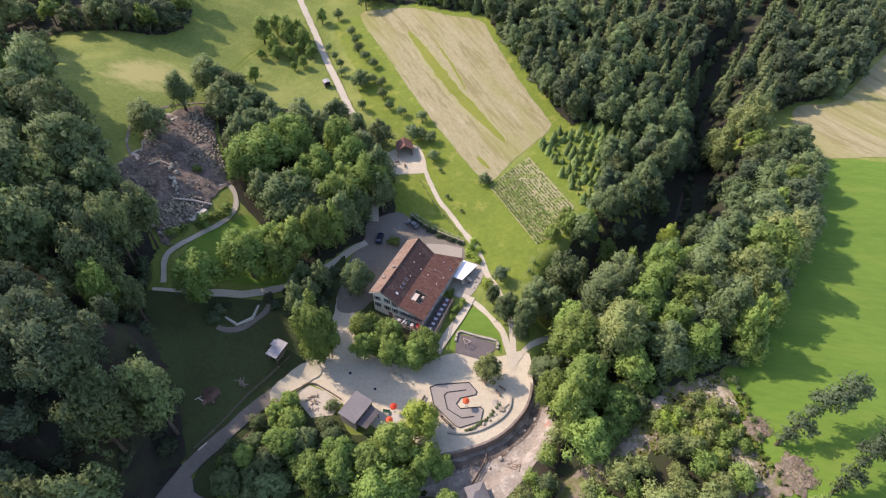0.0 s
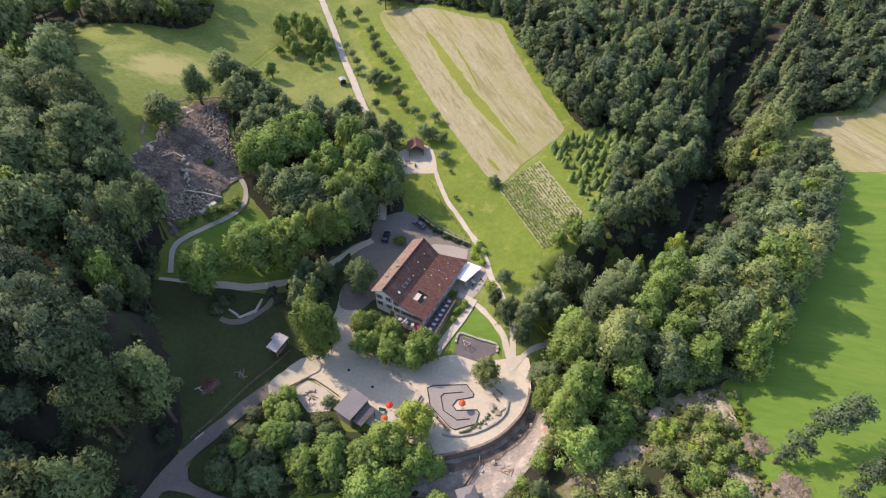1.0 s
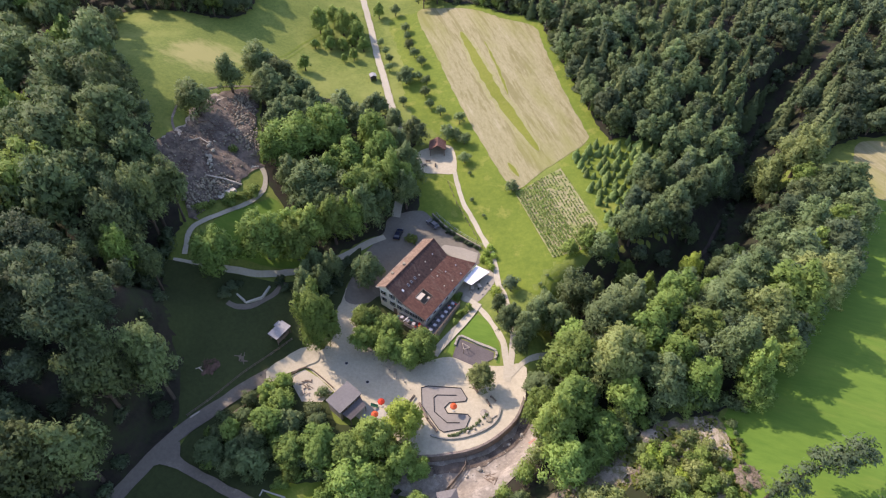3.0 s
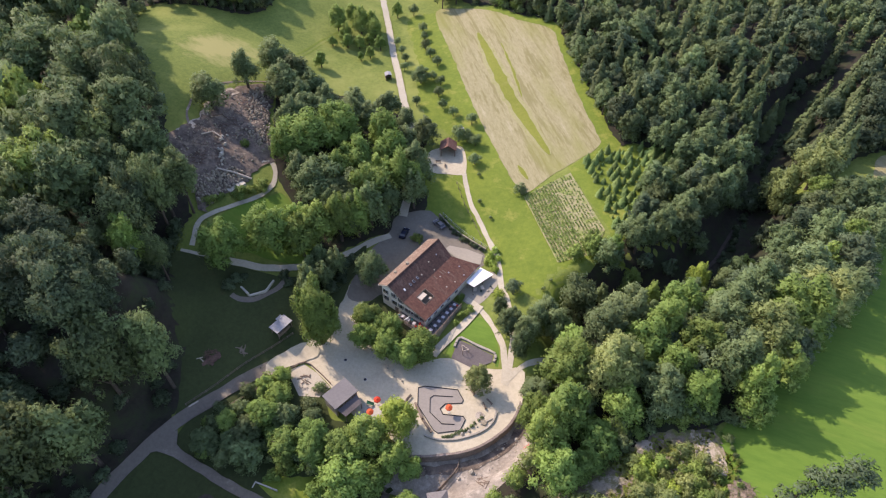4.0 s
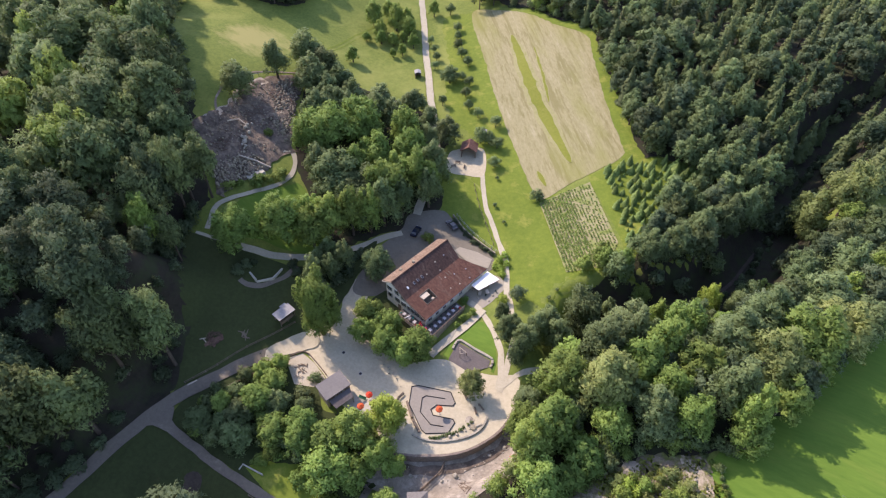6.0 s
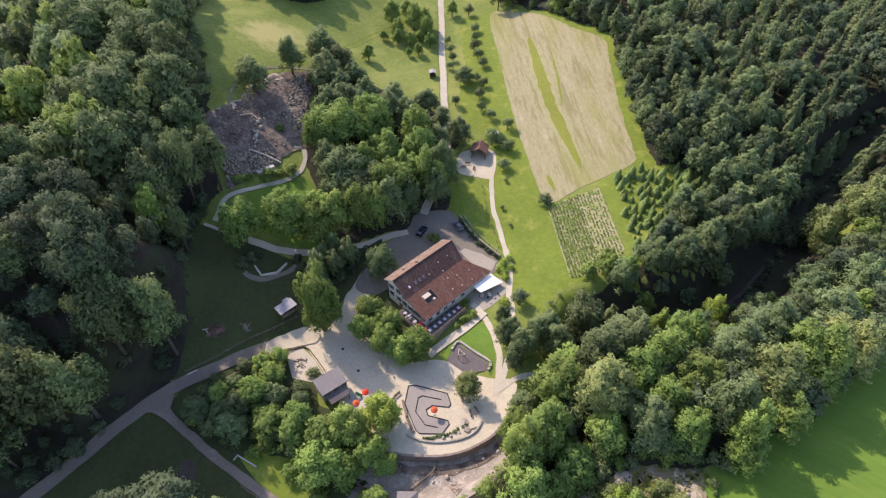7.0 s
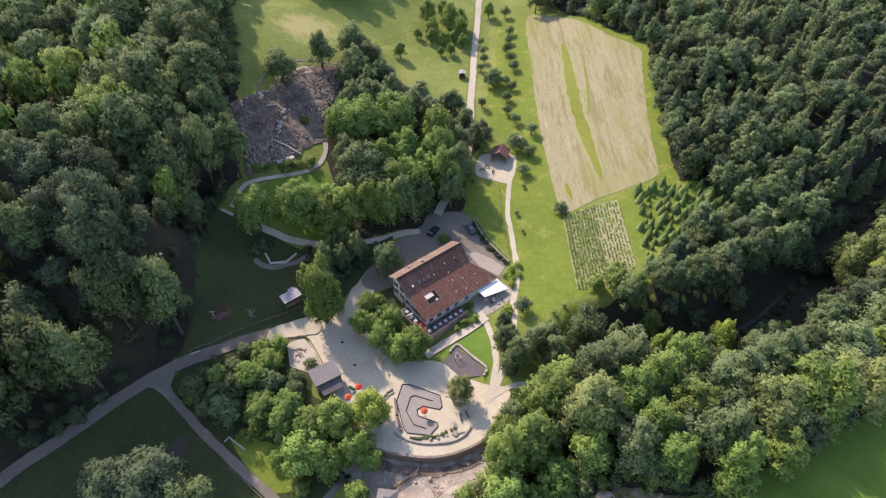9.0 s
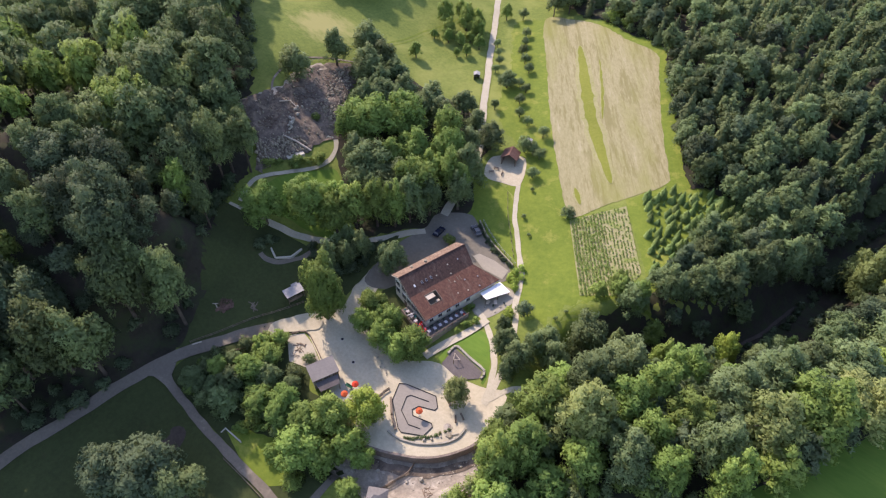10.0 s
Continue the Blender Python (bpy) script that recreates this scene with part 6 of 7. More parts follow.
def spruce_crown(seed, whorls, boughs, wide=0.2, low=0.06):
    """Crown of a spruce one unit high: drooping boughs in whorls round a dark cone."""
    r = np.random.default_rng(seed)
    P0, P1, W = [], [], []
    for k in range(whorls):
        h = low + (0.97 - low) * (k / (whorls - 1)) ** 0.9
        rad = wide * (1 - h) ** 0.8 * r.uniform(0.85, 1.15) + 0.012
        n = max(4, int(boughs * (0.45 + 0.55 * (1 - h))))
        for j in range(n):
            a = math.tau * (j + r.uniform(-0.3, 0.3)) / n + k * 1.1
            d = np.array([math.cos(a), math.sin(a), 0])
            ln = rad * r.uniform(0.75, 1.2)
            P0.append(d * ln * 0.15 + (0, 0, h + 0.03)), P1.append(d * ln + (0, 0, h - ln * 0.35)), W.append(ln)
    P0, P1, W = np.array(P0), np.array(P1), np.array(W)[:, None]
    ax = unit(P1 - P0)
    s = unit(np.cross(ax, (0, 0, 1.0)))
    mid = P0 * 0.4 + P1 * 0.6
    q1 = np.stack([P0, mid + s * W * 0.30 - (0, 0, 0.012), P1, mid - s * W * 0.30 - (0, 0, 0.012)], 1).reshape(-1, 3)
    t1 = P0 * 0.55 + P1 * 0.45
    q2 = np.stack([t1, t1 + ax * W * 0.25 + s * W * 0.42, t1 + ax * W * 0.5 + s * W * 0.3 - (0, 0, 0.01), t1 + ax * W * 0.35], 1).reshape(-1, 3)
    q3 = np.stack([t1, t1 + ax * W * 0.35, t1 + ax * W * 0.5 - s * W * 0.3 - (0, 0, 0.01), t1 + ax * W * 0.25 - s * W * 0.42], 1).reshape(-1, 3)
    q = np.concatenate([q1, q2, q3])
    f = np.arange(len(q)).reshape(-1, 4)
    ring = np.array([[math.cos(k * math.tau / 7), math.sin(k * math.tau / 7), 0] for k in range(7)]) * wide * 0.55 + (0, 0, low + 0.02)
    n0 = len(q)
    T = np.array([[n0 + k, n0 + (k + 1) % 7, n0 + 7] for k in range(7)])
    side = unit(q * (1, 1, 0) + r.normal(size=q.shape) * 0.02)
    N = np.concatenate([unit(side * 0.8 + (0, 0, 0.55)), unit(ring * (1, 1, 0) + (0, 0, 0.05)), [[0, 0, 1]]])
    return np.concatenate([q, ring, [[0, 0, 0.97]]]), f, T, N


def trunk_bm(seed, height=0.55, thick=0.028, limbs=6):
    r = np.random.default_rng(seed)
    lean = r.uniform(-0.02, 0.02, 2)
    bm = tube([(0, 0, -0.04), (lean[0] * 0.5, lean[1] * 0.5, height * 0.4), (lean[0], lean[1], height)], [thick * 1.25, thick * 0.85, thick * 0.4], 7)
    for k in range(limbs):
        a, h = k * 2.4 + r.uniform(-0.4, 0.4), height * r.uniform(0.4, 0.85)
        ln = r.uniform(0.14, 0.24)
        add_tube(bm, [(0, 0, h), (math.cos(a) * ln * 0.5, math.sin(a) * ln * 0.5, h + ln * 0.45), (math.cos(a) * ln, math.sin(a) * ln, h + ln * 0.8)], [thick * 0.45, thick * 0.3, thick * 0.12], 5)
    return bm


LABELS = {
    "LEAF_VIVID": "dense vivid green broadleaf tree", "LEAF": "full-crowned green broadleaf tree", "LEAF_LIGHT": "fresh light-green broadleaf tree", "LEAF_GREY": "grey-green broadleaf tree with loose crown",
    "LEAF_PALE": "pale yellow-green blossoming broadleaf tree", "LEAF_BRIGHT": "bright yellow-green leafy broadleaf tree", "LEAF_DEEP": "deep green dense broadleaf tree", "NEEDLE": "dark green spruce with drooping boughs", "NEEDLE_YOUNG": "young green spruce"}
MATS = {"LEAF": LEAF, "LEAF_VIVID": LEAF_VIVID, "LEAF_LIGHT": LEAF_LIGHT, "LEAF_GREY": LEAF_GREY, "LEAF_PALE": LEAF_PALE, "LEAF_BRIGHT": LEAF_BRIGHT, "LEAF_DEEP": LEAF_DEEP, "NEEDLE": NEEDLE, "NEEDLE_YOUNG": NEEDLE_YOUNG}
SHAPES = {
    "round": [broad_crown(k, 50, 5600, 0.084, 0.02, 0.36, (0.13, 0.30), 0.36, 0.10) for k in range(3)],
    "loose": [broad_crown(10 + k, 46, 5600, 0.080, -0.02, 0.33, (0.10, 0.27), 0.42, 0.28) for k in range(3)],
    "egg": [broad_crown(20, 64, 11000, 0.07, -0.12, 0.27, (0.20, 0.34), 0.10, 0.02, 0.85)],
    "bush": [broad_crown(30 + k, 16, 1050, 0.13, -0.15, 0.62, (0.22, 0.44), 0.28) for k in range(2)],
    "small": [broad_crown(40 + k, 24, 1500, 0.11, 0.10, 0.42, (0.18, 0.38), 0.34, 0.15) for k in range(2)],
    "dome": [broad_crown(100 + k, 46, 5400, 0.075, 0.24, 0.36, (0.15, 0.32), 0.22, 0.06) for k in range(3)],
    "crest": [broad_crown(120 + k, 46, 5000, 0.074, 0.17, 0.36, (0.15, 0.32), 0.26, 0.06) for k in range(3)],
    "far_dome": [broad_crown(110 + k, 30, 1700, 0.125, 0.34, 0.36, (0.16, 0.34), 0.22, 0.08) for k in range(3)],
    "wood": [broad_crown(50 + k, 38, 1800, 0.13, 0.05, 0.36, (0.12, 0.30), 0.32, 0.22) for k in range(4)],
    "spruce": [spruce_crown(60 + k, 20, 11) for k in range(3)],
    "far": [broad_crown(80 + k, 20, 850, 0.18, 0.12, 0.36, (0.18, 0.38), 0.24, 0.15) for k in range(3)],
    "far_spruce": [spruce_crown(90 + k, 13, 8) for k in range(2)],
    "young": [spruce_crown(70 + k, 12, 9, 0.30, 0.02) for k in range(2)],
}
WIDE = {"round": 0.36, "loose": 0.33, "egg": 0.27, "bush": 0.62, "small": 0.42, "wood": 0.36, "dome": 0.36, "crest": 0.36, "far_dome": 0.36, "far": 0.36, "spruce": 0.2, "far_spruce": 0.2, "young": 0.30}
tree_rng = np.random.default_rng(99)
PROTOS, TRUNKS = {}, [None] * 3


def plant(x, y, radius, height, shape="round", leaf="LEAF", label="", group="", sink=0.0):
    """Stand a tree at a place, with its crown's radius and its height."""
    k = int(tree_rng.integers(len(SHAPES[shape])))
    s = radius / WIDE[shape] / 1.12
    m = Matrix.LocRotScale((x, y, gz(x, y) - sink), Euler((0, 0, tree_rng.uniform(0, 6.28))), Vector((s, s * tree_rng.uniform(0.92, 1.08), height)))
    conifer = shape in ("spruce", "young", "far_spruce")
    name = "bush" if shape == "bush" else "spruce" if conifer else "broadleaf_tree"
    key = (shape, k, leaf)
    if key in PROTOS:
        ob = copy_thing(PROTOS[key], m @ Matrix.Diagonal((*(1 / v for v in PROTOS[key].scale), 1)))
    else:
        ob = new(name)
        V, Q, T, N = SHAPES[shape][k]
        cr = new("crown", mesh_from("crown", V, [Q, T], [MATS[leaf]], np.zeros(len(V)), N))
        cr.parent = ob
        if shape == "bush":
            st = part("stems", trunk_bm(k, 0.4, 0.03, 4), BARK, ob)
        else:
            st = part("trunk", trunk_bm(k, 0.8 if conifer else 0.6, 0.02 if conifer else 0.028, 0 if conifer else 6), BARK, ob)
        ob.matrix_world = m
        PROTOS[key] = ob
    tagged(ob, label or ("low " + LABELS[leaf].replace("broadleaf tree", "bush") if shape == "bush" else LABELS[leaf]), "bush" if shape == "bush" else "tree", group)
    return ob


def plant_all(rows, shape, leaf, label="", group=""):
    for x, y, radius, height in rows:
        plant(x, y, radius, height, shape, leaf, label, group)


# trees of the plaza and the house
plant(-28.6, 76.6, 5.2, 23.0, "egg", "LEAF_VIVID", "tall dense egg-shaped tree at the plaza's edge")
plant_all([(-18.9, 83.0, 3.9, 9.0), (-18.7, 78.2, 3.4, 8.0), (-12.7, 81.4, 3.4, 9.0), (-12.2, 76.4, 3.8, 9.0), (-4.0, 78.2, 4.3, 9.5), (-7.4, 75.4, 3.7, 8.0), (-15.4, 80.0, 3.2, 8.0)], "round", "LEAF_LIGHT", "round-crowned shade tree below the terrace", "terrace shade trees")
plant(-21.8, 96.8, 4.4, 10.5, "round", "LEAF", "round green tree beside the farmhouse")
plant(10.6, 72.3, 3.7, 8.0, "loose", "LEAF_PALE", "small airy shade tree on the gravel plaza")
plant(-5.0, 58.9, 4.7, 9.5, "round", "LEAF_BRIGHT", "light yellow-green tree beside the play track")
plant_all([(-10.3, 53.7, 4.7, 10.0), (-3.7, 51.0, 4.2, 10.0), (0.2, 50.4, 3.0, 6.0), (-21.0, 51.8, 4.4, 8.0), (-12.6, 45.6, 5.5, 10.0), (-7.4, 46.9, 4.4, 9.0), (0.8, 43.6, 2.7, 5.0)], "round", "LEAF_LIGHT", "green tree in the thicket below the plaza")
plant_all([(-14.3, 50.6, 5.2, 9.0), (-32.3, 59.4, 3.8, 6.5), (-33.3, 54.3, 4.6, 8.0), (-40.4, 51.3, 3.4, 6.0), (-20.5, 49.0, 4.4, 8.5), (-26.7, 49.8, 4.5, 7.0)], "loose", "LEAF_LIGHT", "loose green tree in the roadside thicket")
plant_all([(-35.8, 50.4, 4.0, 7.0), (-43.2, 46.3, 3.8, 6.5), (-34.6, 46.0, 4.4, 6.5), (-29, 55.5, 3.5, 6), (-38, 47.6, 3.2, 5.5), (-23, 56, 3.0, 5)], "loose", "LEAF", "dark green tree in the roadside thicket")
plant_all([(-33.8, 64.6, 2.8, 5.0), (-36.2, 61.2, 3.0, 5.5)], "loose", "LEAF_LIGHT", "loose bright green tree beside the sand pit")
plant_all([(-24.8, 58.8, 2.6, 3.6), (-24.6, 64.1, 1.9, 2.8)], "bush", "LEAF_GREY", "round olive-green shrub by the sand pit")
plant_all([(-27.6, 43.8, 2.0, 2.4), (-18.0, 43.0, 2.6, 3.0), (-24.5, 45.8, 1.6, 2.0), (-11, 40.4, 2.6, 3.2)], "bush", "LEAF_LIGHT", "light green shrub beside the side road")
plant_all([(-13.8, 113.6, 2.0, 3.0), (-2.9, 61.0, 1.2, 1.2), (-3.2, 58.9, 1.1, 1.2)], "bush", "LEAF_LIGHT", "clipped light green shrub")
plant_all([(2.2, 95.8, 1.2, 2.4), (5.2, 92.6, 1.15, 2.2), (2.9, 90.5, 1.15, 2.0), (2.2, 88.0, 1.0, 1.9), (4.3, 91.0, 0.9, 1.8)], "bush", "LEAF_LIGHT", "round clipped shrub beside the gravel ramp", "ramp shrubs")
plant_all([(7.0, 109.0, 1.2, 1.8), (7.8, 111.2, 1.3, 2.0), (8.6, 108.2, 1.3, 1.9), (9.4, 106.2, 1.3, 2.0), (8.6, 113.0, 1.3, 2.0), (9.8, 110.0, 1.2, 1.8), (11.7, 97.7, 1.7, 2.6)], "bush", "LEAF_BRIGHT", "bright yellow-green hedge bush beside the footpath", "footpath hedge")
plant_all([(-8.6 + 0.92 * k, 123.3 - 0.66 * k - 0.02 * k * (15 - k) + 0.3 * math.sin(k * 2.1), 0.85 + 0.2 * math.sin(k * 1.7), 1.3 + 0.3 * math.sin(k * 2.9)) for k in range(16)], "bush", "LEAF_DEEP", "dark hedge bush along the yard wall", "yard hedge")
# grove behind the house
plant_all([(-48.2, 97.0, 7.2, 15.5), (-41.2, 98.8, 5.2, 14), (-57.5, 89.6, 6.2, 14.0)], "round", "LEAF_LIGHT", "broad fresh-green tree beside the walkway")
plant_all([(-51.6, 133.2, 8.8, 16.0), (-45.6, 142.5, 7.6, 16.0), (-28.5, 119.9, 6.8, 18.0), (-27.2, 138.6, 6.6, 15.0), (-36.2, 132.6, 6.2, 14.0), (-21.1, 128.9, 6.2, 17.0)], "round", "LEAF_LIGHT", "large round-crowned tree in the grove behind the farmhouse")
plant_all([(-56.1, 127.8, 5.5, 14.0), (-31.5, 146.2, 5.7, 17.0), (-38.2, 103.6, 5.7, 16.0), (-33.6, 107.4, 5.0, 17.0), (-43.2, 103.6, 4.6, 13.0), (-29.6, 110.3, 4.6, 16.0), (-40, 125, 6, 14), (-28, 129, 6, 14)], "loose", "LEAF_LIGHT", "loose green tree in the grove behind the farmhouse")
plant_all([(-42.9, 118.3, 8.2, 15.0), (-34.4, 117.9, 6.4, 14.0)], "round", "LEAF", "large round-crowned tree in the grove behind the farmhouse")
plant_all([(-19.0, 133.8, 5.8, 17.0), (-17.6, 126.0, 4.6, 14.0), (-27.0, 114.2, 5.0, 17.0), (-23.6, 119.6, 4.8, 15.0), (-31.5, 111.5, 4.6, 15.0)], "loose", "LEAF", "deep green tree overhanging the yard")
plant_all([(-37.2, 111.1, 3.6, 13.5), (-50, 121.5, 4.8, 12), (-20.5, 154.0, 5.2, 10.0), (-46.2, 161.0, 5.5, 10.0), (-35.4, 163.9, 5.3, 10.0), (-39.0, 153.3, 5.3, 12.0), (-28.3, 159.4, 4.2, 9.0), (-25, 147, 4.6, 12), (-44, 152, 5, 12), (-52, 148, 5.5, 12)], "loose", "LEAF_GREY", "grey-green tree in the grove behind the farmhouse")
plant_all([(-82.3, 137.1, 6.6, 13.0), (-79.6, 154.2, 5.2, 14.0), (-74.5, 166.6, 7.3, 16.0), (-67.4, 163.7, 6.7, 14.0), (-60.8, 161.3, 6.6, 12.0), (-67.5, 155.4, 6.5, 14.0), (-54.5, 157.1, 4.9, 11.0), (-61, 152, 6, 12), (-60, 142, 5.5, 12), (-57, 148, 6, 12)], "loose", "LEAF", "green tree above the rock slope")
# pasture and orchard
plant_all([(-69.6, 213.2, 4.3, 11.5), (-60.8, 215.3, 4.2, 12.0), (-56.8, 217.8, 3.2, 9.0), (-54.0, 211.9, 3.8, 9.5), (-66.0, 220.4, 3.4, 9.0), (-64.8, 208.0, 3.0, 7.5)], "loose", "LEAF_LIGHT", "tall airy pasture tree beside the lane", "pasture trees")
plant_all([(-58.6, 205.3, 2.7, 5.5), (-50.3, 206.0, 2.7, 6.0), (-63.0, 204.0, 2.7, 6.0), (-52.5, 199.5, 2.3, 5.0), (-55.6, 208.6, 2.4, 5.0), (-68.6, 202.6, 2.2, 4.0), (-67.0, 185.6, 2.9, 6.5), (-49.4, 229.6, 2.8, 7.0), (-55.5, 197.0, 1.6, 4.0)], "loose", "LEAF_LIGHT", "small pasture tree beside the lane", "pasture trees")
plant(-29.6, 186.6, 4.0, 6.4, "round", "LEAF", "broad round tree standing in the orchard grass")
plant_all([(-36.4, 219.6, 2.2, 4.2), (-34.4, 213.6, 2.0, 4.0), (-32.5, 207.5, 2.5, 4.6), (-29.6, 202.6, 2.3, 4.2), (-25.7, 197.3, 2.2, 4.0), (-25.4, 188.6, 2.0, 3.6), (-22.0, 186.0, 2.0, 3.8), (-21.4, 179.4, 2.2, 4.0), (-18.4, 172.6, 2.0, 4.0), (-44.3, 210.0, 1.6, 3.8), (-41.4, 204.6, 1.5, 3.4), (-38.6, 199.4, 1.8, 3.8), (-37.5, 193.9, 1.8, 3.6), (-28.0, 173.0, 2.0, 4.4), (-7.0, 165.4, 2.4, 4.6), (-4.2, 155.6, 2.4, 4.4), (-7.2, 157.2, 2.4, 5.0), (-3.0, 147.4, 2.5, 4.0), (-10.2, 157.2, 2.8, 6.0), (-14.2, 169.2, 2.0, 4), (-43.1, 232.0, 2.4, 5.0)], "small", "LEAF", "young fruit tree in the orchard row", "orchard trees")
plant_all([(-0.7, 142.1, 0.8, 1.6), (1.3, 131.2, 0.9, 1.8), (5.4, 125.2, 0.7, 1.4), (24.2, 103.5, 0.6, 1.1), (22.6, 100.6, 0.7, 1.3)], "small", "LEAF", "low young tree on the grass slope")
plant(12.6, 135.8, 2.3, 3.4, "bush", "LEAF_GREY", "brownish grey-green bush at the corner of the hay field")
plant_all([(-63.2, 110.4, 2.7, 2.8), (-58.9, 115.6, 2.6, 2.8), (-61.2, 112.6, 2.0, 2.2), (-69.6, 105.4, 2.2, 1.8), (-67.2, 107.4, 1.6, 1.5), (-69.0, 128.0, 1.6, 2.4)], "bush", "LEAF_LIGHT", "round bright shrub beside the looping path")
plant_all([(-53.6, 85.6, 1.6, 2.4), (-43.2, 90.6, 1.8, 2.4), (-41.4, 88.8, 1.5, 2.2), (-36, 96.5, 2.4, 3.2), (-33, 93, 2.6, 3.4), (-30.5, 99, 2.2, 3), (-54.6, 83.2, 1.8, 2.6), (-52.4, 87.0, 1.2, 1.4), (-29.5, 95, 2.2, 3.2), (-31, 90.5, 2.4, 3.4), (-34, 88, 2.2, 3.0), (-28.8, 101.5, 2.0, 2.6), (-38, 91.5, 2.0, 2.8), (-32.5, 96.6, 1.8, 2.6)], "bush", "LEAF_DEEP", "dark bush beside the white bench")
# the last two are added unseen behind the egg-shaped tree, to shade the drive
plant_all([(-33, 91.5, 3.0, 9), (-37, 93, 2.6, 8), (-31, 96, 3.2, 10), (-35.5, 96.5, 2.8, 9), (-35.5, 87.5, 3.2, 12), (-33.5, 84.0, 2.8, 11)], "loose", "LEAF", "dark green tree between the walkway and the drive")
# east of the plaza
plant_all([(15.4, 86.4, 4.0, 10.0), (19.6, 83.5, 3.7, 11.0), (18.4, 81.0, 2.6, 7.0), (12.6, 92.0, 2.4, 7.0), (22.2, 73.7, 2.6, 7.0), (26.3, 88.5, 4.8, 12.0), (23.5, 92, 3.6, 9), (21.5, 88, 3.6, 10)], "loose", "LEAF", "green tree beside the footpath")
plant(15.1, 99.0, 2.6, 5.5, "small", "LEAF_DEEP", "small dark tree on the grass slope")
plant_all([(31.6, 98.5, 5.2, 17.0)], "round", "LEAF_GREY", "round grey-green tree at the wood's edge")
plant_all([(38.5, 111.4, 3.4, 10.0), (33.4, 114.4, 2.8, 7.0), (29.6, 110.9, 2.6, 5.0), (44.5, 108.0, 3.0, 9.0)], "loose", "LEAF_LIGHT", "light green tree on the ravine's edge")
plant_all([(69.5, 113.7, 4.2, 11.0), (37.5, 104.0, 2.6, 8.0), (66.5, 108.5, 4.0, 11.0)], "loose", "LEAF", "shaded green tree in the ravine")
plant(59.6, 107.8, 3.8, 14.5, "loose", "LEAF_BRIGHT", "bright yellow-green tree standing in the dark ravine")
plant_all([(48.0, 100.5, 3.2, 14.0), (52.5, 99.0, 3.0, 13.0), (63.9, 68.3, 4.4, 9.0), (34, 112.5, 3, 7), (37, 112, 3, 6)], "loose", "LEAF_LIGHT", "bright light-green tree at the wood's edge")
plant_all([(50, 117.5, 4.6, 12), (55, 122, 5.0, 13), (60.5, 128, 5, 14), (44.5, 114, 4.2, 13), (66.5, 136, 5, 14), (71, 142, 5, 15)], "loose", "LEAF", "tall tree shading the gully trail")


def leaning_tree(x, y, turn, size, label):
    """A tree bent far over, with separate tufts of leaves along its curved trunk."""
    r = np.random.default_rng(17)
    tufts = [(0.4, 0.2, 2.6, 1.2), (1.2, 0.5, 4.6, 1.5), (2.0, 0.2, 3.4, 1.1), (2.5, 1.3, 7.0, 1.9), (4.7, 2.6, 8.3, 1.5), (7.2, 3.9, 9.4, 2.0), (9.7, 4.7, 10.4, 2.4), (12.7, 5.9, 11.2, 2.6), (11.2, 4.0, 9.8, 1.7), (4.2, 0.2, 5.6, 1.5), (6.4, 5.4, 8.6, 1.3), (9.2, 2.6, 9.0, 1.2), (14.6, 5.2, 10.4, 1.4)]
    c = np.array([t[:3] for t in tufts])
    rad = np.array([t[3] for t in tufts])
    pick = r.choice(len(c), 2600, p=rad ** 2 / (rad ** 2).sum())
    u = unit(r.normal(size=(2600, 3)))
    p = c[pick] + u * (1, 1, 0.7) * rad[pick][:, None] * r.uniform(0.25, 1.2, (2600, 1))
    q, f = sprays(r, p, unit(u * 0.5 + r.normal(size=u.shape) * 0.5 + (0, 0, 0.4)), 0.42)
    ob = thing("broadleaf_tree", pose(x, y, gz(x, y), 0, 0, turn) @ Matrix.Scale(size, 4), label, "tree")
    cr = new("crown", mesh_from("crown", q, [f], [LEAF_DEEP], np.zeros(len(q)), np.repeat(unit(u * 0.6 + (0, 0, 0.3)), 3, 0)))
    cr.parent = ob
    bm = tube([(0, 0, -0.4), (0.9, 0.4, 3.0), (2.6, 1.2, 5.8), (6.0, 3.0, 8.2), (9.6, 4.5, 9.8), (13, 5.6, 10.6)], [0.30, 0.26, 0.22, 0.16, 0.10, 0.04], 8)
    for cx, cy, cz, cr_ in tufts:
        k = max(0.15, cx / 14)
        add_tube(bm, [(13 * k * 0.9, 5.6 * k * 0.9, 2.6 + 8.2 * k), (cx, cy, cz)], [0.10, 0.03], 5)
    part("trunk", bm, BARK, ob)


leaning_tree(62.3, 48.9, 0, 1.0, "dark tree leaning far out over the meadow")
leaning_tree(67.5, 39.4, 8, 0.85, "dark leaning tree beside the brush heap")
plant_all([(94.0, 149.5, 6.8, 17.0), (86.4, 147.2, 6.0, 17.0)], "round", "LEAF_PALE", "tall pale blossoming tree above the gully")

BIG = [(31.6, 98.5), (60.3, 108.6), (48.0, 100.5), (52.5, 99.0), (26.3, 88.5), (94, 149.5), (86.4, 147.2), (63.9, 68.3), (63, 49.2)]


def free_of(x, y, gap=5.0):
    return all((x - a) ** 2 + (y - b) ** 2 > gap * gap for a, b in BIG)


TRAIL = [(62.5, 114.5), (65.4, 119.3), (68.0, 122.9), (70.4, 127.6), (73.4, 133.9), (76.5, 139)]
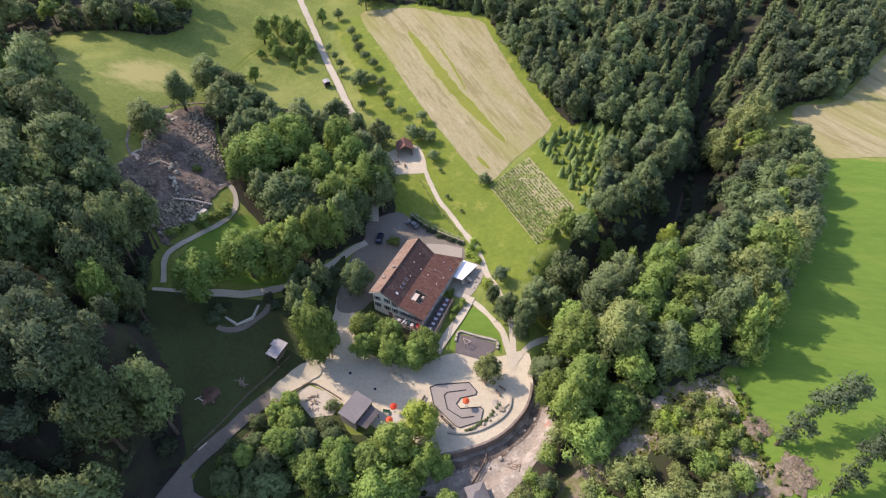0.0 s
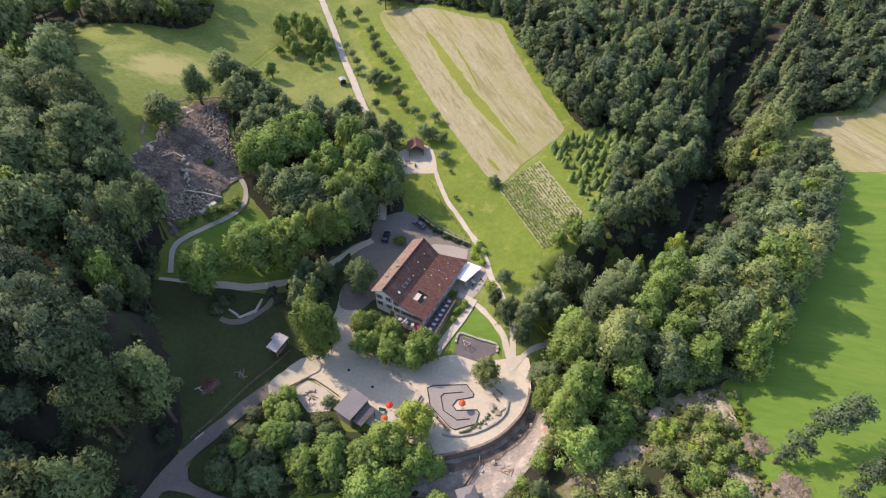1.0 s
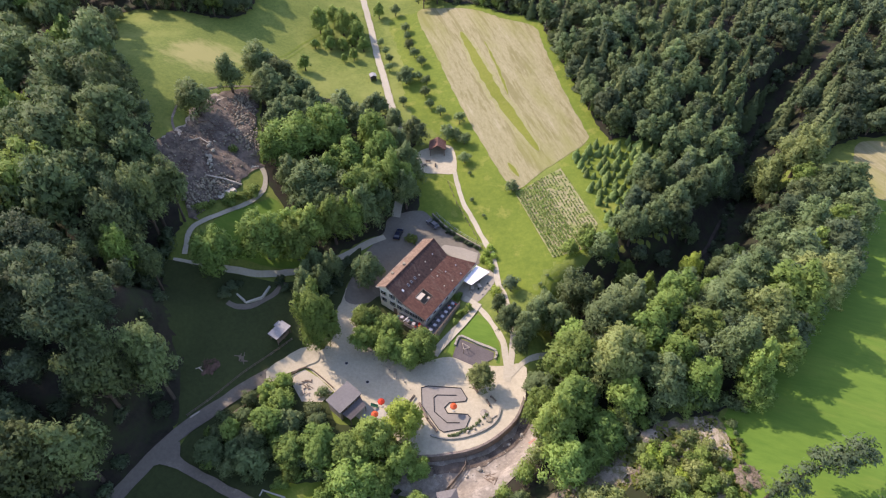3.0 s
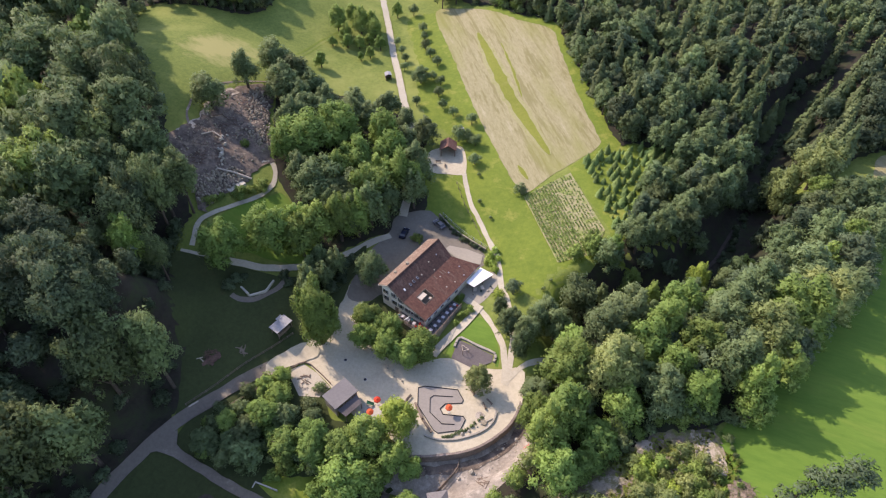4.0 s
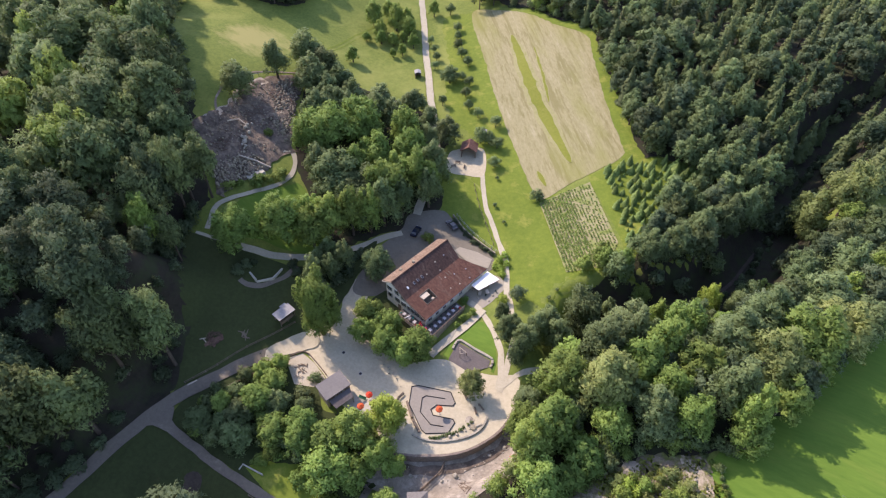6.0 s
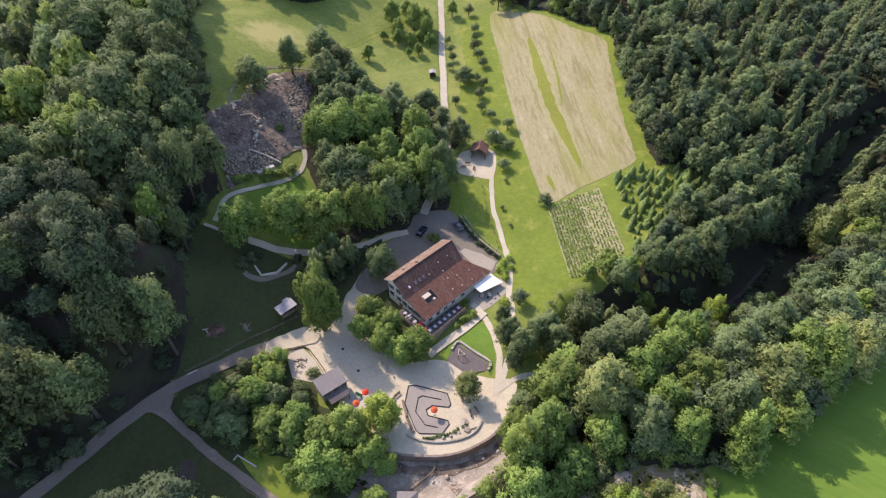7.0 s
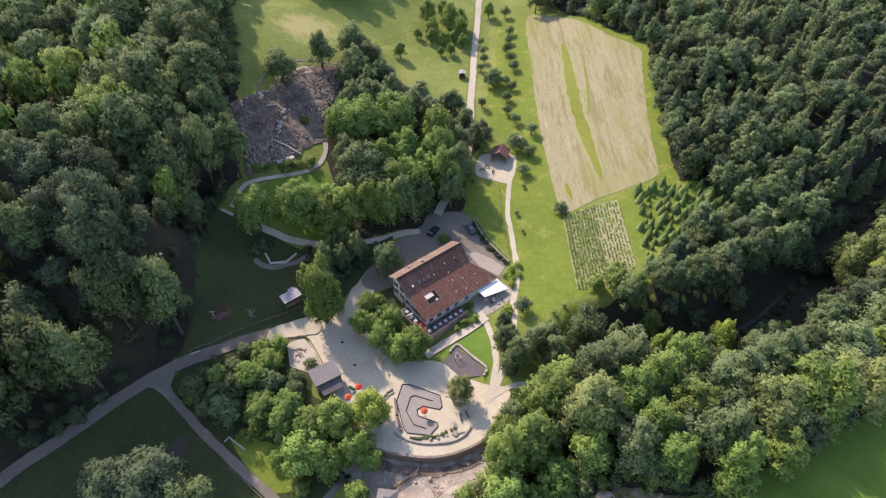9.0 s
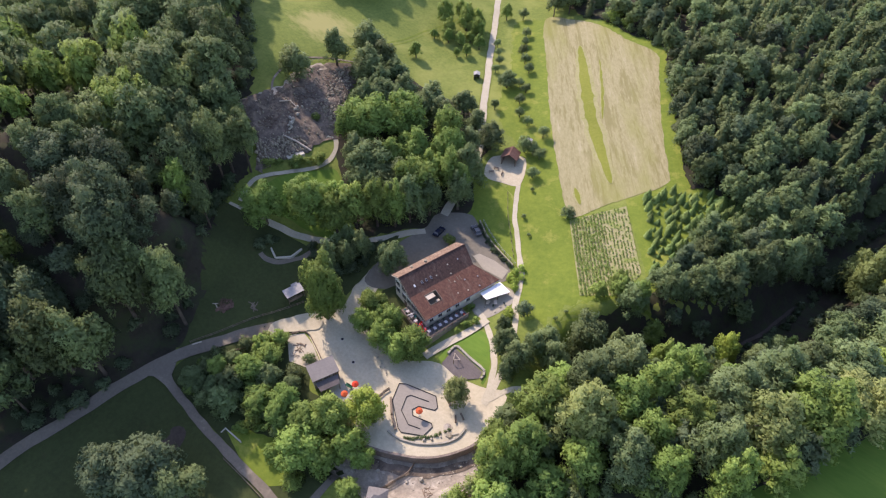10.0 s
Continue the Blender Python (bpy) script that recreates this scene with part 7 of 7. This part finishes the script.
BELT = [(37.4, 72.2, 5.3, 18.0, "LEAF_PALE"), (43.7, 78.4, 5.2, 17.0, "LEAF_LIGHT"), (29.2, 72.9, 4.8, 16.0, "LEAF_LIGHT"), (25.6, 57.9, 4.0, 17.0, "LEAF_LIGHT"), (23.6, 63.5, 3.4, 15.0, "LEAF_LIGHT"), (29.0, 63.2, 4.7, 17.0, "LEAF_LIGHT"), (39.8, 65.6, 4.8, 12.5, "LEAF_LIGHT"), (46.8, 69.0, 4.5, 15.0, "LEAF_GREY"), (35.4, 59.4, 4.4, 9.0, "LEAF_LIGHT"), (54.5, 80.2, 5.7, 15.0, "LEAF_LIGHT"), (60.6, 87.3, 5.9, 14.0, "LEAF"), (66.4, 82.7, 5.2, 16.0, "LEAF_PALE"), (53.9, 69.2, 4.2, 13.0, "LEAF_LIGHT"), (49.0, 74.3, 4.2, 15.0, "LEAF_LIGHT"), (28.3, 51.5, 4.5, 12.0, "LEAF_LIGHT"), (34.0, 55.0, 3.6, 7.0, "LEAF_LIGHT"), (59.4, 74.0, 4.5, 17.0, "LEAF"), (62.5, 70.2, 3.6, 15.0, "LEAF_LIGHT"), (73.5, 89.4, 6.4, 16.0, "LEAF_LIGHT"), (81.7, 97.4, 6.9, 15.0, "LEAF_PALE"), (87.0, 101.0, 6.2, 14.0, "LEAF"), (80.0, 106.0, 6.5, 15.0, "LEAF_GREY"), (47.5, 83.6, 3.8, 15.0, "LEAF_LIGHT"), (51.2, 89.9, 4.3, 13.0, "LEAF_LIGHT"), (36.5, 82, 5, 15, "LEAF"), (30.5, 81, 4.2, 13, "LEAF_LIGHT"), (67, 95, 5.4, 14, "LEAF"), (41, 88, 4.6, 13, "LEAF_GREY"), (91, 112, 6, 15, "LEAF_DEEP"), (99, 124, 6, 15, "LEAF"), (88, 121, 5.6, 14, "LEAF"), (97, 136, 6, 15, "LEAF"), (104, 140, 5.4, 14, "LEAF")]
for x, y, radius, height, leaf in BELT:
    wide, tall = (1.15, 0.94) if y < 81 and x > 38 or y < 72 and x > 33 else (1.08, 0.9) if y > 95 and x > 78 else (1.38, 1.12)
    tall = max(tall, 1.12) if x > 55 and y < 90 else tall
    plant(x, y, radius * wide, height * tall, "loose", leaf, "", "belt of trees along the meadow")
BIG += [t[:2] for t in BELT]
band = scatter(BAND, 5.6, 4000, 31, lambda x, y: free_of(x, y, 4.6) and float(away(RAVINE, x, y)) > 4.5 and float(away([(43, 60), (58, 58)], x, y)) > 7)
kinds = ["LEAF", "LEAF", "LEAF_GREY", "LEAF_LIGHT", "LEAF_DEEP", "LEAF", "LEAF_DEEP"]


def band_pick(x, y):
    h = tree_rng.uniform(8.5, 12.5) if float(away(RAVINE, x, y)) > 9 else tree_rng.uniform(5, 8)
    return "loose" if tree_rng.uniform() < 0.25 else "wood", kinds[tree_rng.integers(7)], h * tree_rng.uniform(0.36, 0.46), h


# shrubs over the eroded bank and the foot of the belt
THICKET = [(13, 42), (20, 47.5), (28, 47.6), (33, 46), (38, 48.5), (47, 51), (52, 49.5), (53.5, 42), (52, 37), (66, 34), (68, 14), (16, 14), (8, 32)]
for x, y in scatter(THICKET, 3.5, 3000, 33, lambda x, y: float(away([(22, 42), (27, 45.5), (36, 52)], x, y)) > 2.6) + [(17.5, 47), (21, 51), (23.5, 55), (15, 43), (20.5, 45.5), (27.5, 54)]:
    h = tree_rng.uniform(4.0, 8.5)
    plant(x, y, h * tree_rng.uniform(0.38, 0.5), h, "small" if h > 4.6 else "bush", ("LEAF_LIGHT", "LEAF_PALE", "LEAF", "LEAF_LIGHT", "LEAF_PALE")[tree_rng.integers(5)], "", "thicket below the belt of trees")
for x, y in scatter([(44, 58), (50, 60), (55, 58), (58, 53.5), (57, 48), (52, 50), (44, 52), (42, 57)], 1.7, 1200, 35)[:46]:
    h = tree_rng.uniform(1.2, 4.2)
    plant(x, y, h * 0.55, h, "bush", ("LEAF_PALE", "LEAF_LIGHT", "LEAF_LIGHT", "LEAF_BRIGHT")[tree_rng.integers(4)], "", "shrubs on the eroded bank")
# undergrowth that fills the roadside thicket
for x, y in scatter([(-46.5, 45.5), (-45.6, 51.5), (-41, 58), (-36.6, 63.5), (-31, 58), (-24, 52), (-17, 47), (-24, 46.5), (-35, 43)], 2.6, 900, 37):
    h = tree_rng.uniform(2.2, 5.0)
    plant(x, y, h * tree_rng.uniform(0.45, 0.6), h, "bush" if h < 3.6 else "small", ("LEAF", "LEAF_LIGHT", "LEAF_LIGHT", "LEAF")[tree_rng.integers(4)], "", "undergrowth of the roadside thicket")
# young spruces beside the nursery plot
for x, y in scatter([(36.5, 153), (29, 146), (39, 121), (46, 121), (56, 136), (60, 149), (48, 155)], 1.95, 2500, 36, lambda x, y: float(away([(29, 146), (39, 121)], x, y)) > 1.2):
    h = tree_rng.uniform(1.3, 4.4) + (1.2 if x > 47 else 0)
    plant(x, y, h * tree_rng.uniform(0.34, 0.50), h, "young", "NEEDLE_YOUNG", "young dark green spruce in rough grass", "young spruces")


# ---- woods: single trees where the camera passes near, the rest as one mass ----
def grow(name, spots, pick, label, category="forest", stem=6.0):
    """One joined mesh of many trees; pick gives shape, leaf, radius and height for a spot."""
    by = {}
    for x, y in spots:
        shape, leaf, radius, height = pick(x, y)
        V, Q, T, N = SHAPES[shape][int(tree_rng.integers(len(SHAPES[shape])))]
        s, a = radius / WIDE[shape] / 1.12, tree_rng.uniform(0, 6.28)
        co = np.column_stack([(V[:, 0] * math.cos(a) - V[:, 1] * math.sin(a)) * s + x, (V[:, 0] * math.sin(a) + V[:, 1] * math.cos(a)) * s + y, V[:, 2] * height + gz(x, y)])
        st = by.setdefault(leaf, [[], [], [], [], 0, []])
        st[0].append(co), st[1].append(Q + st[4]), st[2].append(T + st[4]), st[3].append(np.full(len(V), tree_rng.uniform(0, 1)))
        st[4] += len(V)
        st[5].append(np.column_stack([N[:, 0] * math.cos(a) - N[:, 1] * math.sin(a), N[:, 0] * math.sin(a) + N[:, 1] * math.cos(a), N[:, 2]]))
    root = tagged(new(name), label, category, kind="stuff")
    for leaf, (V, Q, T, tone, _, N) in by.items():
        ob = new("crowns", mesh_from("crowns", np.concatenate(V), [np.concatenate(Q), np.concatenate(T)], [MATS[leaf]], np.concatenate(tone), np.concatenate(N)))
        ob.parent = root
        tagged(ob, kind="stuff")
    bm = bmesh.new()
    for x, y in spots:
        z = gz(x, y)
        add_tube(bm, [(x, y, z - 0.3), (x, y, z + stem)], [0.28 * min(1, stem / 4), 0.03 * stem], 5, False)
    tagged(part("trunks", bm, BARK, root), kind="stuff")
    return root


grow("belt_wood", band, band_pick, "inner trees of the wooded belt along the meadow")


def shade_height(x, y):
    """Canopy height under which the road to the plaza stays in the sun."""
    d = (1.2174 * (x + 50.6) - (y - 52.6)) / (-0.454 - 1.2174 * 0.891)
    yr = y - 0.454 * d
    return 1.5 + 0.869 * d - gz(x, y) if d > 0 and 51 < yr < 75 else 99.0


def west_pick(x, y):
    h = tree_rng.uniform(9, 13) if y > 188 and x > -150 else tree_rng.uniform(26, 31) if y > 146 and x > -150 else tree_rng.uniform(18, 26) if x > -84 or y > 125 else tree_rng.uniform(21, 28)
    leaf = ("LEAF", "LEAF_LIGHT", "LEAF_GREY", "LEAF", "LEAF", "LEAF_LIGHT")[tree_rng.integers(6)]
    if 30 < y < 84 and x > -115:
        h *= 0.62
    h = max(5.0, min(h, shade_height(x, y) + 0.5))
    return "dome" if x > -98 and y < 130 else "far_dome" if x > -150 and y < 200 else "far", leaf, max(4.2, h * tree_rng.uniform(0.25, 0.35)), h


def east_pick(x, y):
    far = y > 196 or x > 118
    if tree_rng.uniform() < (0.40 if y > 185 or x > 95 else 0.24 if y > 155 else 0.12):
        h = tree_rng.uniform(9, 15.5)
        return "far_spruce" if far else "spruce", "NEEDLE", h * tree_rng.uniform(0.23, 0.31), h
    h = tree_rng.uniform(8, 13.5) if float(away(RAVINE, x, y)) > 9 else tree_rng.uniform(5, 8)
    # beyond x 88 mostly deep green: the valley's shade put into leaf colour
    return "far" if far else "wood", (("LEAF_DEEP", "LEAF_DEEP", "LEAF_DEEP", "LEAF") if x > 88 else ("LEAF", "LEAF", "LEAF_DEEP", "LEAF"))[tree_rng.integers(4)], h * tree_rng.uniform(0.36, 0.46), h


WEST_BIG = [(-89.0, 99.7, 6.9, 24.0, "LEAF_PALE"), (-76.3, 83.4, 6.1, 23.8, "LEAF_GREY"), (-80.3, 93.8, 5.4, 22.0, "LEAF"), (-88.6, 110.5, 9.0, 25.0, "LEAF"), (-101.2, 103.6, 9.5, 25.0, "LEAF"), (-71.4, 100.3, 4.7, 20.0, "LEAF_GREY"), (-98.6, 80.5, 8.4, 24.0, "LEAF"), (-107.7, 121.4, 10.5, 25.0, "LEAF"), (-122.3, 120.3, 10.8, 25.0, "LEAF"), (-103.5, 207.5, 6.5, 10.5, "LEAF_DEEP"), (-113.3, 205.0, 7.0, 11.0, "LEAF_DEEP"), (-123, 204, 6.5, 11.0, "LEAF"), (-75.2, 87.6, 5, 24.8, "LEAF_DEEP"), (-73, 92, 4.5, 25, "LEAF"), (-80, 36, 6, 26, "LEAF_DEEP"), (-74, 29, 5.5, 25, "LEAF_DEEP"), (-35.0, 25.8, 7.4, 14.0, "LEAF_DEEP"), (-41.5, 22.5, 6.2, 12.0, "LEAF_DEEP"), (-27.7, 27.4, 5.8, 11.0, "LEAF"), (-55.6, 56.4, 5.4, 27.0, "LEAF"), (-61.2, 49.4, 6.0, 25.0, "LEAF"), (-63.0, 54.0, 4.4, 19.0, "LEAF_GREY"), (-61.0, 37.6, 6.4, 22.0, "LEAF"), (-66.8, 34.6, 6.4, 24.0, "LEAF"), (-66.0, 54.6, 6.2, 23.0, "LEAF_DEEP"), (-71.0, 60.2, 6.2, 20.0, "LEAF_DEEP"), (-76.5, 55.0, 6.5, 17.0, "LEAF_DEEP"), (-72.6, 78.4, 4.8, 19.0, "LEAF_LIGHT"), (-67.6, 79.6, 3.2, 17.0, "LEAF"), (-81.0, 68.0, 6.0, 15.0, "LEAF_DEEP"), (-88.0, 62.0, 6.5, 15.0, "LEAF_DEEP"), (-74.0, 38.0, 6.0, 18.0, "LEAF_DEEP")]
for x, y, radius, height, leaf in WEST_BIG:
    plant(x, y, radius, height, "crest" if height > 14 and 46 < y < 88 else "dome" if height > 17 and y > 78 else "round", leaf)
far_from = lambda x, y: all((x - t[0]) ** 2 + (y - t[1]) ** 2 > (t[2] * 0.85) ** 2 for t in WEST_BIG)
# the trees below y 30 stand out of view, added to darken the road
west = scatter(WEST_WOOD, lambda x, y: 8.3 if x > -130 else 9.0, 14000, 41, lambda x, y: far_from(x, y) and (y > 84 or x < -79 or y < 30 and x < -67))
near = [p for p in west if p[0] > -100 and p[1] < 150]
for x, y in near[:12]:
    shape, leaf, radius, height = west_pick(x, y)
    plant(x, y, radius, height, shape, leaf, "", "trees of the western wood")
grow("western_wood", [p for p in west if p not in set(near[:12])], west_pick, "dense broadleaf wood on the western slope")
east = scatter(EAST_WOOD, lambda x, y: 4.6 if y < 215 else 6.0, 26000, 43, lambda x, y: free_of(x, y) and float(away(RAVINE, x, y)) > (5.0 if x < 84 else 4.2) and float(away(TRAIL, x, y)) > 4.5)
chosen = {p: east_pick(*p) for p in east}
near = [p for p in east if chosen[p][0] == "spruce" and p[1] < 215][:110]
for x, y in near:
    shape, leaf, radius, height = chosen[(x, y)]
    plant(x, y, radius, height, shape, leaf, "", "trees of the hillside forest")
alone = set(near)
grow("hillside_forest", [p for p in east if p not in alone], lambda x, y: chosen[(x, y)], "mixed spruce and broadleaf forest on the hillside")
tail = scatter([(-34, 236), (-40, 258), (-60, 266), (-175, 268), (-175, 278), (-30, 278), (-26, 240)], 6.0, 2500, 44)
grow("far_wood", tail, west_pick, "dark wood at the upper edge of the pasture")


def edge_bushes(line, gap, seed, inward, leafs, low=2.6, high=5.5, label=""):
    """Bushes that close the foot of a wood's edge: single ones, or one joined mass where a label is given."""
    r, mass = np.random.default_rng(seed), {}
    pts = np.array(smooth(line, False, gap))
    d = unit(np.gradient(pts, axis=0))
    for (x, y), (dx, dy) in zip(pts.tolist(), d.tolist()):
        h, o = r.uniform(low, high), inward * r.uniform(0.5, 2.5)
        spec = (h * r.uniform(0.45, 0.65), h, leafs[int(r.integers(len(leafs)))])
        if label:
            mass[(x - dy * o, y + dx * o)] = ("bush", spec[2], spec[0], spec[1])
        else:
            plant(x - dy * o, y + dx * o, spec[0], h, "bush", spec[2], "", "bushes along the wood's edge")
    if mass:
        grow("edge_bushes", list(mass), lambda x, y: mass[(x, y)], label, "bushes", 0.9)


edge_bushes([(-91, 124), (-101, 139), (-113, 152), (-124, 162), (-134, 180), (-136, 194), (-119, 199), (-104, 202.5), (-98, 213), (-100, 226)], 4.2, 61, 1.0, ("LEAF", "LEAF_DEEP"), label="dark bushes along the edge of the western wood")
edge_bushes([(42, 157), (35.0, 168), (28.5, 184), (21.0, 204), (15, 219), (1, 226), (-10, 235)], 3.6, 62, -1.0, ("LEAF", "LEAF_LIGHT"), label="green bushes between the forest and the hay field")
edge_bushes([(-74, 92), (-73, 86), (-71, 80)], 2.6, 64, 1.2, ("LEAF_DEEP",))
low_bank = scatter([(-74, 87), (-67.5, 79), (-62.5, 71), (-58.5, 63), (-56, 53), (-58, 40), (-64, 20), (-84, 20), (-86, 60), (-80, 82)], 3.4, 900, 71)
grow("bank_undergrowth", low_bank, lambda x, y: ("bush", "LEAF_DEEP", tree_rng.uniform(1.2, 2.4), tree_rng.uniform(2.0, 4.2)), "deep green bushes in the shade of the wooded bank", "bushes", 0.9)
# understorey added to cast shade where sun reached the bank's floor
young_bank = scatter([(-75, 85), (-69, 78), (-64.5, 70), (-61, 61), (-59, 52), (-62, 40), (-84, 40), (-90, 66), (-82, 84)], 5.2, 500, 73)
grow("bank_undergrowth", young_bank, lambda x, y: ("small", "LEAF_DEEP", tree_rng.uniform(2.4, 4.2), tree_rng.uniform(5.5, 9.5)), "deep green young trees added to keep sun off the wooded bank", "bushes", 3.0)
edge_bushes([(38, 61), (43, 65), (49, 67), (56, 67.5), (61, 66)], 2.8, 65, 0.3, ("LEAF", "LEAF_GREY"))
edge_bushes([(33, 53), (38, 57.5), (44, 61.5), (50, 64.5), (57, 65.5)], 2.0, 72, 0.8, ("LEAF_LIGHT", "LEAF_GREY", "LEAF"), 1.8, 4.2)
edge_bushes([(55, 66.5), (59.5, 61), (59.5, 54), (58.8, 48), (60, 42), (57, 38)], 1.5, 67, 0.4, ("LEAF_LIGHT", "LEAF_GREY", "LEAF"), 0.7, 2.2)
edge_bushes([(82, 146), (98, 157), (117, 169.5), (134, 173.5), (160, 199)], 4.5, 68, 1.5, ("LEAF", "LEAF_DEEP"), 4.0, 8.0, "tall bushes along the forest above the far field")
edge_bushes([(28, 91), (36, 98), (46, 102.5), (56, 106), (64, 112), (71, 122), (77, 134), (83, 148), (90, 166), (99, 187)], 3.0, 69, 1.0, ("LEAF_DEEP",), 1.2, 3.0, "dark undergrowth along the ravine")
edge_bushes([(100, 124), (95, 111), (78, 89), (66, 74)], 4.0, 63, -1.0, ("LEAF", "LEAF_GREY"))


# ---- nursery rows ----
def crop_rows():
    r = np.random.default_rng(5)
    P = []
    a, b = np.array([13.8, 134.4]), np.array([25.4, 109.8])
    along = unit(b - a)
    across = np.array([-along[1], along[0]])
    for k in range(19):
        o = a + across * (0.6 + k * 0.83)
        big = k < 10
        for j in range(125):
            p = o + along * (j * (0.34 if big else 0.6) - 4) + r.normal(size=2) * 0.08
            if inside(PLOT, p[0], p[1]) and r.uniform() < (0.72 + 0.25 * math.sin(p[0] * 0.9 + p[1] * 0.5) ** 2 if big else 0.8):
                P.append((*p, r.uniform(0.28, 0.46) if big else r.uniform(0.16, 0.26)))
    P = np.array(P)
    n = 11
    c = np.repeat(P, n, 0)
    u = unit(r.normal(size=(len(c), 3)) * (1, 1, 0.7) + (0, 0, 0.5))
    pos = np.column_stack([c[:, :2], ground_z(c[:, 0], c[:, 1]) + 0.12 + c[:, 2] * 0.6]) + u * c[:, 2:3] * 0.75
    q, f = sprays(r, pos, u, 0.24)
    return tagged(new("nursery_rows", mesh_from("nursery_rows", q, [f], [LEAF_LIGHT], np.repeat(r.uniform(size=len(q) // 3), 3))), "rows of low green nursery plants", "crop rows", kind="stuff")


crop_rows()


# ---- grass tufts along edges ----
def tufts(name, spots, size, mat, label):
    """Ragged grass and weeds as one mesh."""
    r = np.random.default_rng(len(spots))
    c = np.repeat(np.array(spots), 5, 0)
    c = c + r.normal(size=c.shape) * size * 0.6
    p = np.column_stack([c, ground_z(c[:, 0], c[:, 1]) + 0.14 + size * r.uniform(0.1, 0.6, len(c))])
    u = unit(r.normal(size=p.shape) + (0, 0, 0.6))
    q, f = sprays(r, p, u, size)
    return tagged(new(name, mesh_from(name, q, [f], [mat], np.repeat(r.uniform(size=len(p)), 3), np.repeat(unit(u * 0.3 + (0, 0, 1)), 3, 0))), label, "grass", kind="stuff")


def beside(line, gap, jitter, seed, closed=False, offset=0.0):
    r = np.random.default_rng(seed)
    pts = np.array(smooth(line + line[:1] if closed else line, False, gap))
    d = unit(np.gradient(pts, axis=0))
    return pts + np.column_stack([-d[:, 1], d[:, 0]]) * (offset + r.normal(size=(len(pts), 1)) * jitter) + r.normal(size=pts.shape) * 0.2


spots = scatter([(42.8, 59.7), (49.0, 63.5), (56, 65), (60, 60), (60, 52), (60, 42), (54, 37), (52, 48), (44.0, 50), (33.7, 48.5), (34, 54)], 0.5, 4500, 51, lambda x, y: noise.noise((x * 0.2, y * 0.2, 4)) > -0.06)
tufts("bank_weeds", np.array(spots), 0.42, TUFT, "weeds and grass growing over the eroded bank")
spots = []
for line, half, seed in (([(-55, 231.5), (-50.3, 219.5), (-44, 202.7), (-39, 190.5), (-34.4, 178.4), (-27.0, 160.9), (-23.5, 151.8), (-20.5, 140.3)], 1.45, 7), ([(-67.6, 91), (-69, 97.5), (-67.6, 101.5), (-62.8, 107.4), (-58.3, 113.2), (-57.2, 118.8)], 0.75, 9), ([(-62.2, 89.3), (-54.9, 90.6), (-48.6, 91.6), (-41, 94.9), (-34.6, 99.4), (-29.5, 105)], 1.0, 11)):
    spots += [beside(line, 0.45, 0.12, seed, offset=half + 0.08), beside(line, 0.45, 0.12, seed + 1, offset=-half - 0.08)]
tufts("verge_grass", np.concatenate(spots), 0.12, TUFT, "ragged grass along the edges of the paths")
plant_all([(5.0 + 0.62 * k + 0.15 * math.sin(k * 3.1), 58.8 + 0.16 * k + 0.028 * k * k + 0.2 * math.sin(k * 5.3), 0.42 + 0.2 * math.sin(k * 2.3) ** 2, 0.35 + 0.35 * math.sin(k * 1.9) ** 2) for k in range(13)], "bush", "LEAF_GREY", "low plant on the edge of the play area", "play area plants")
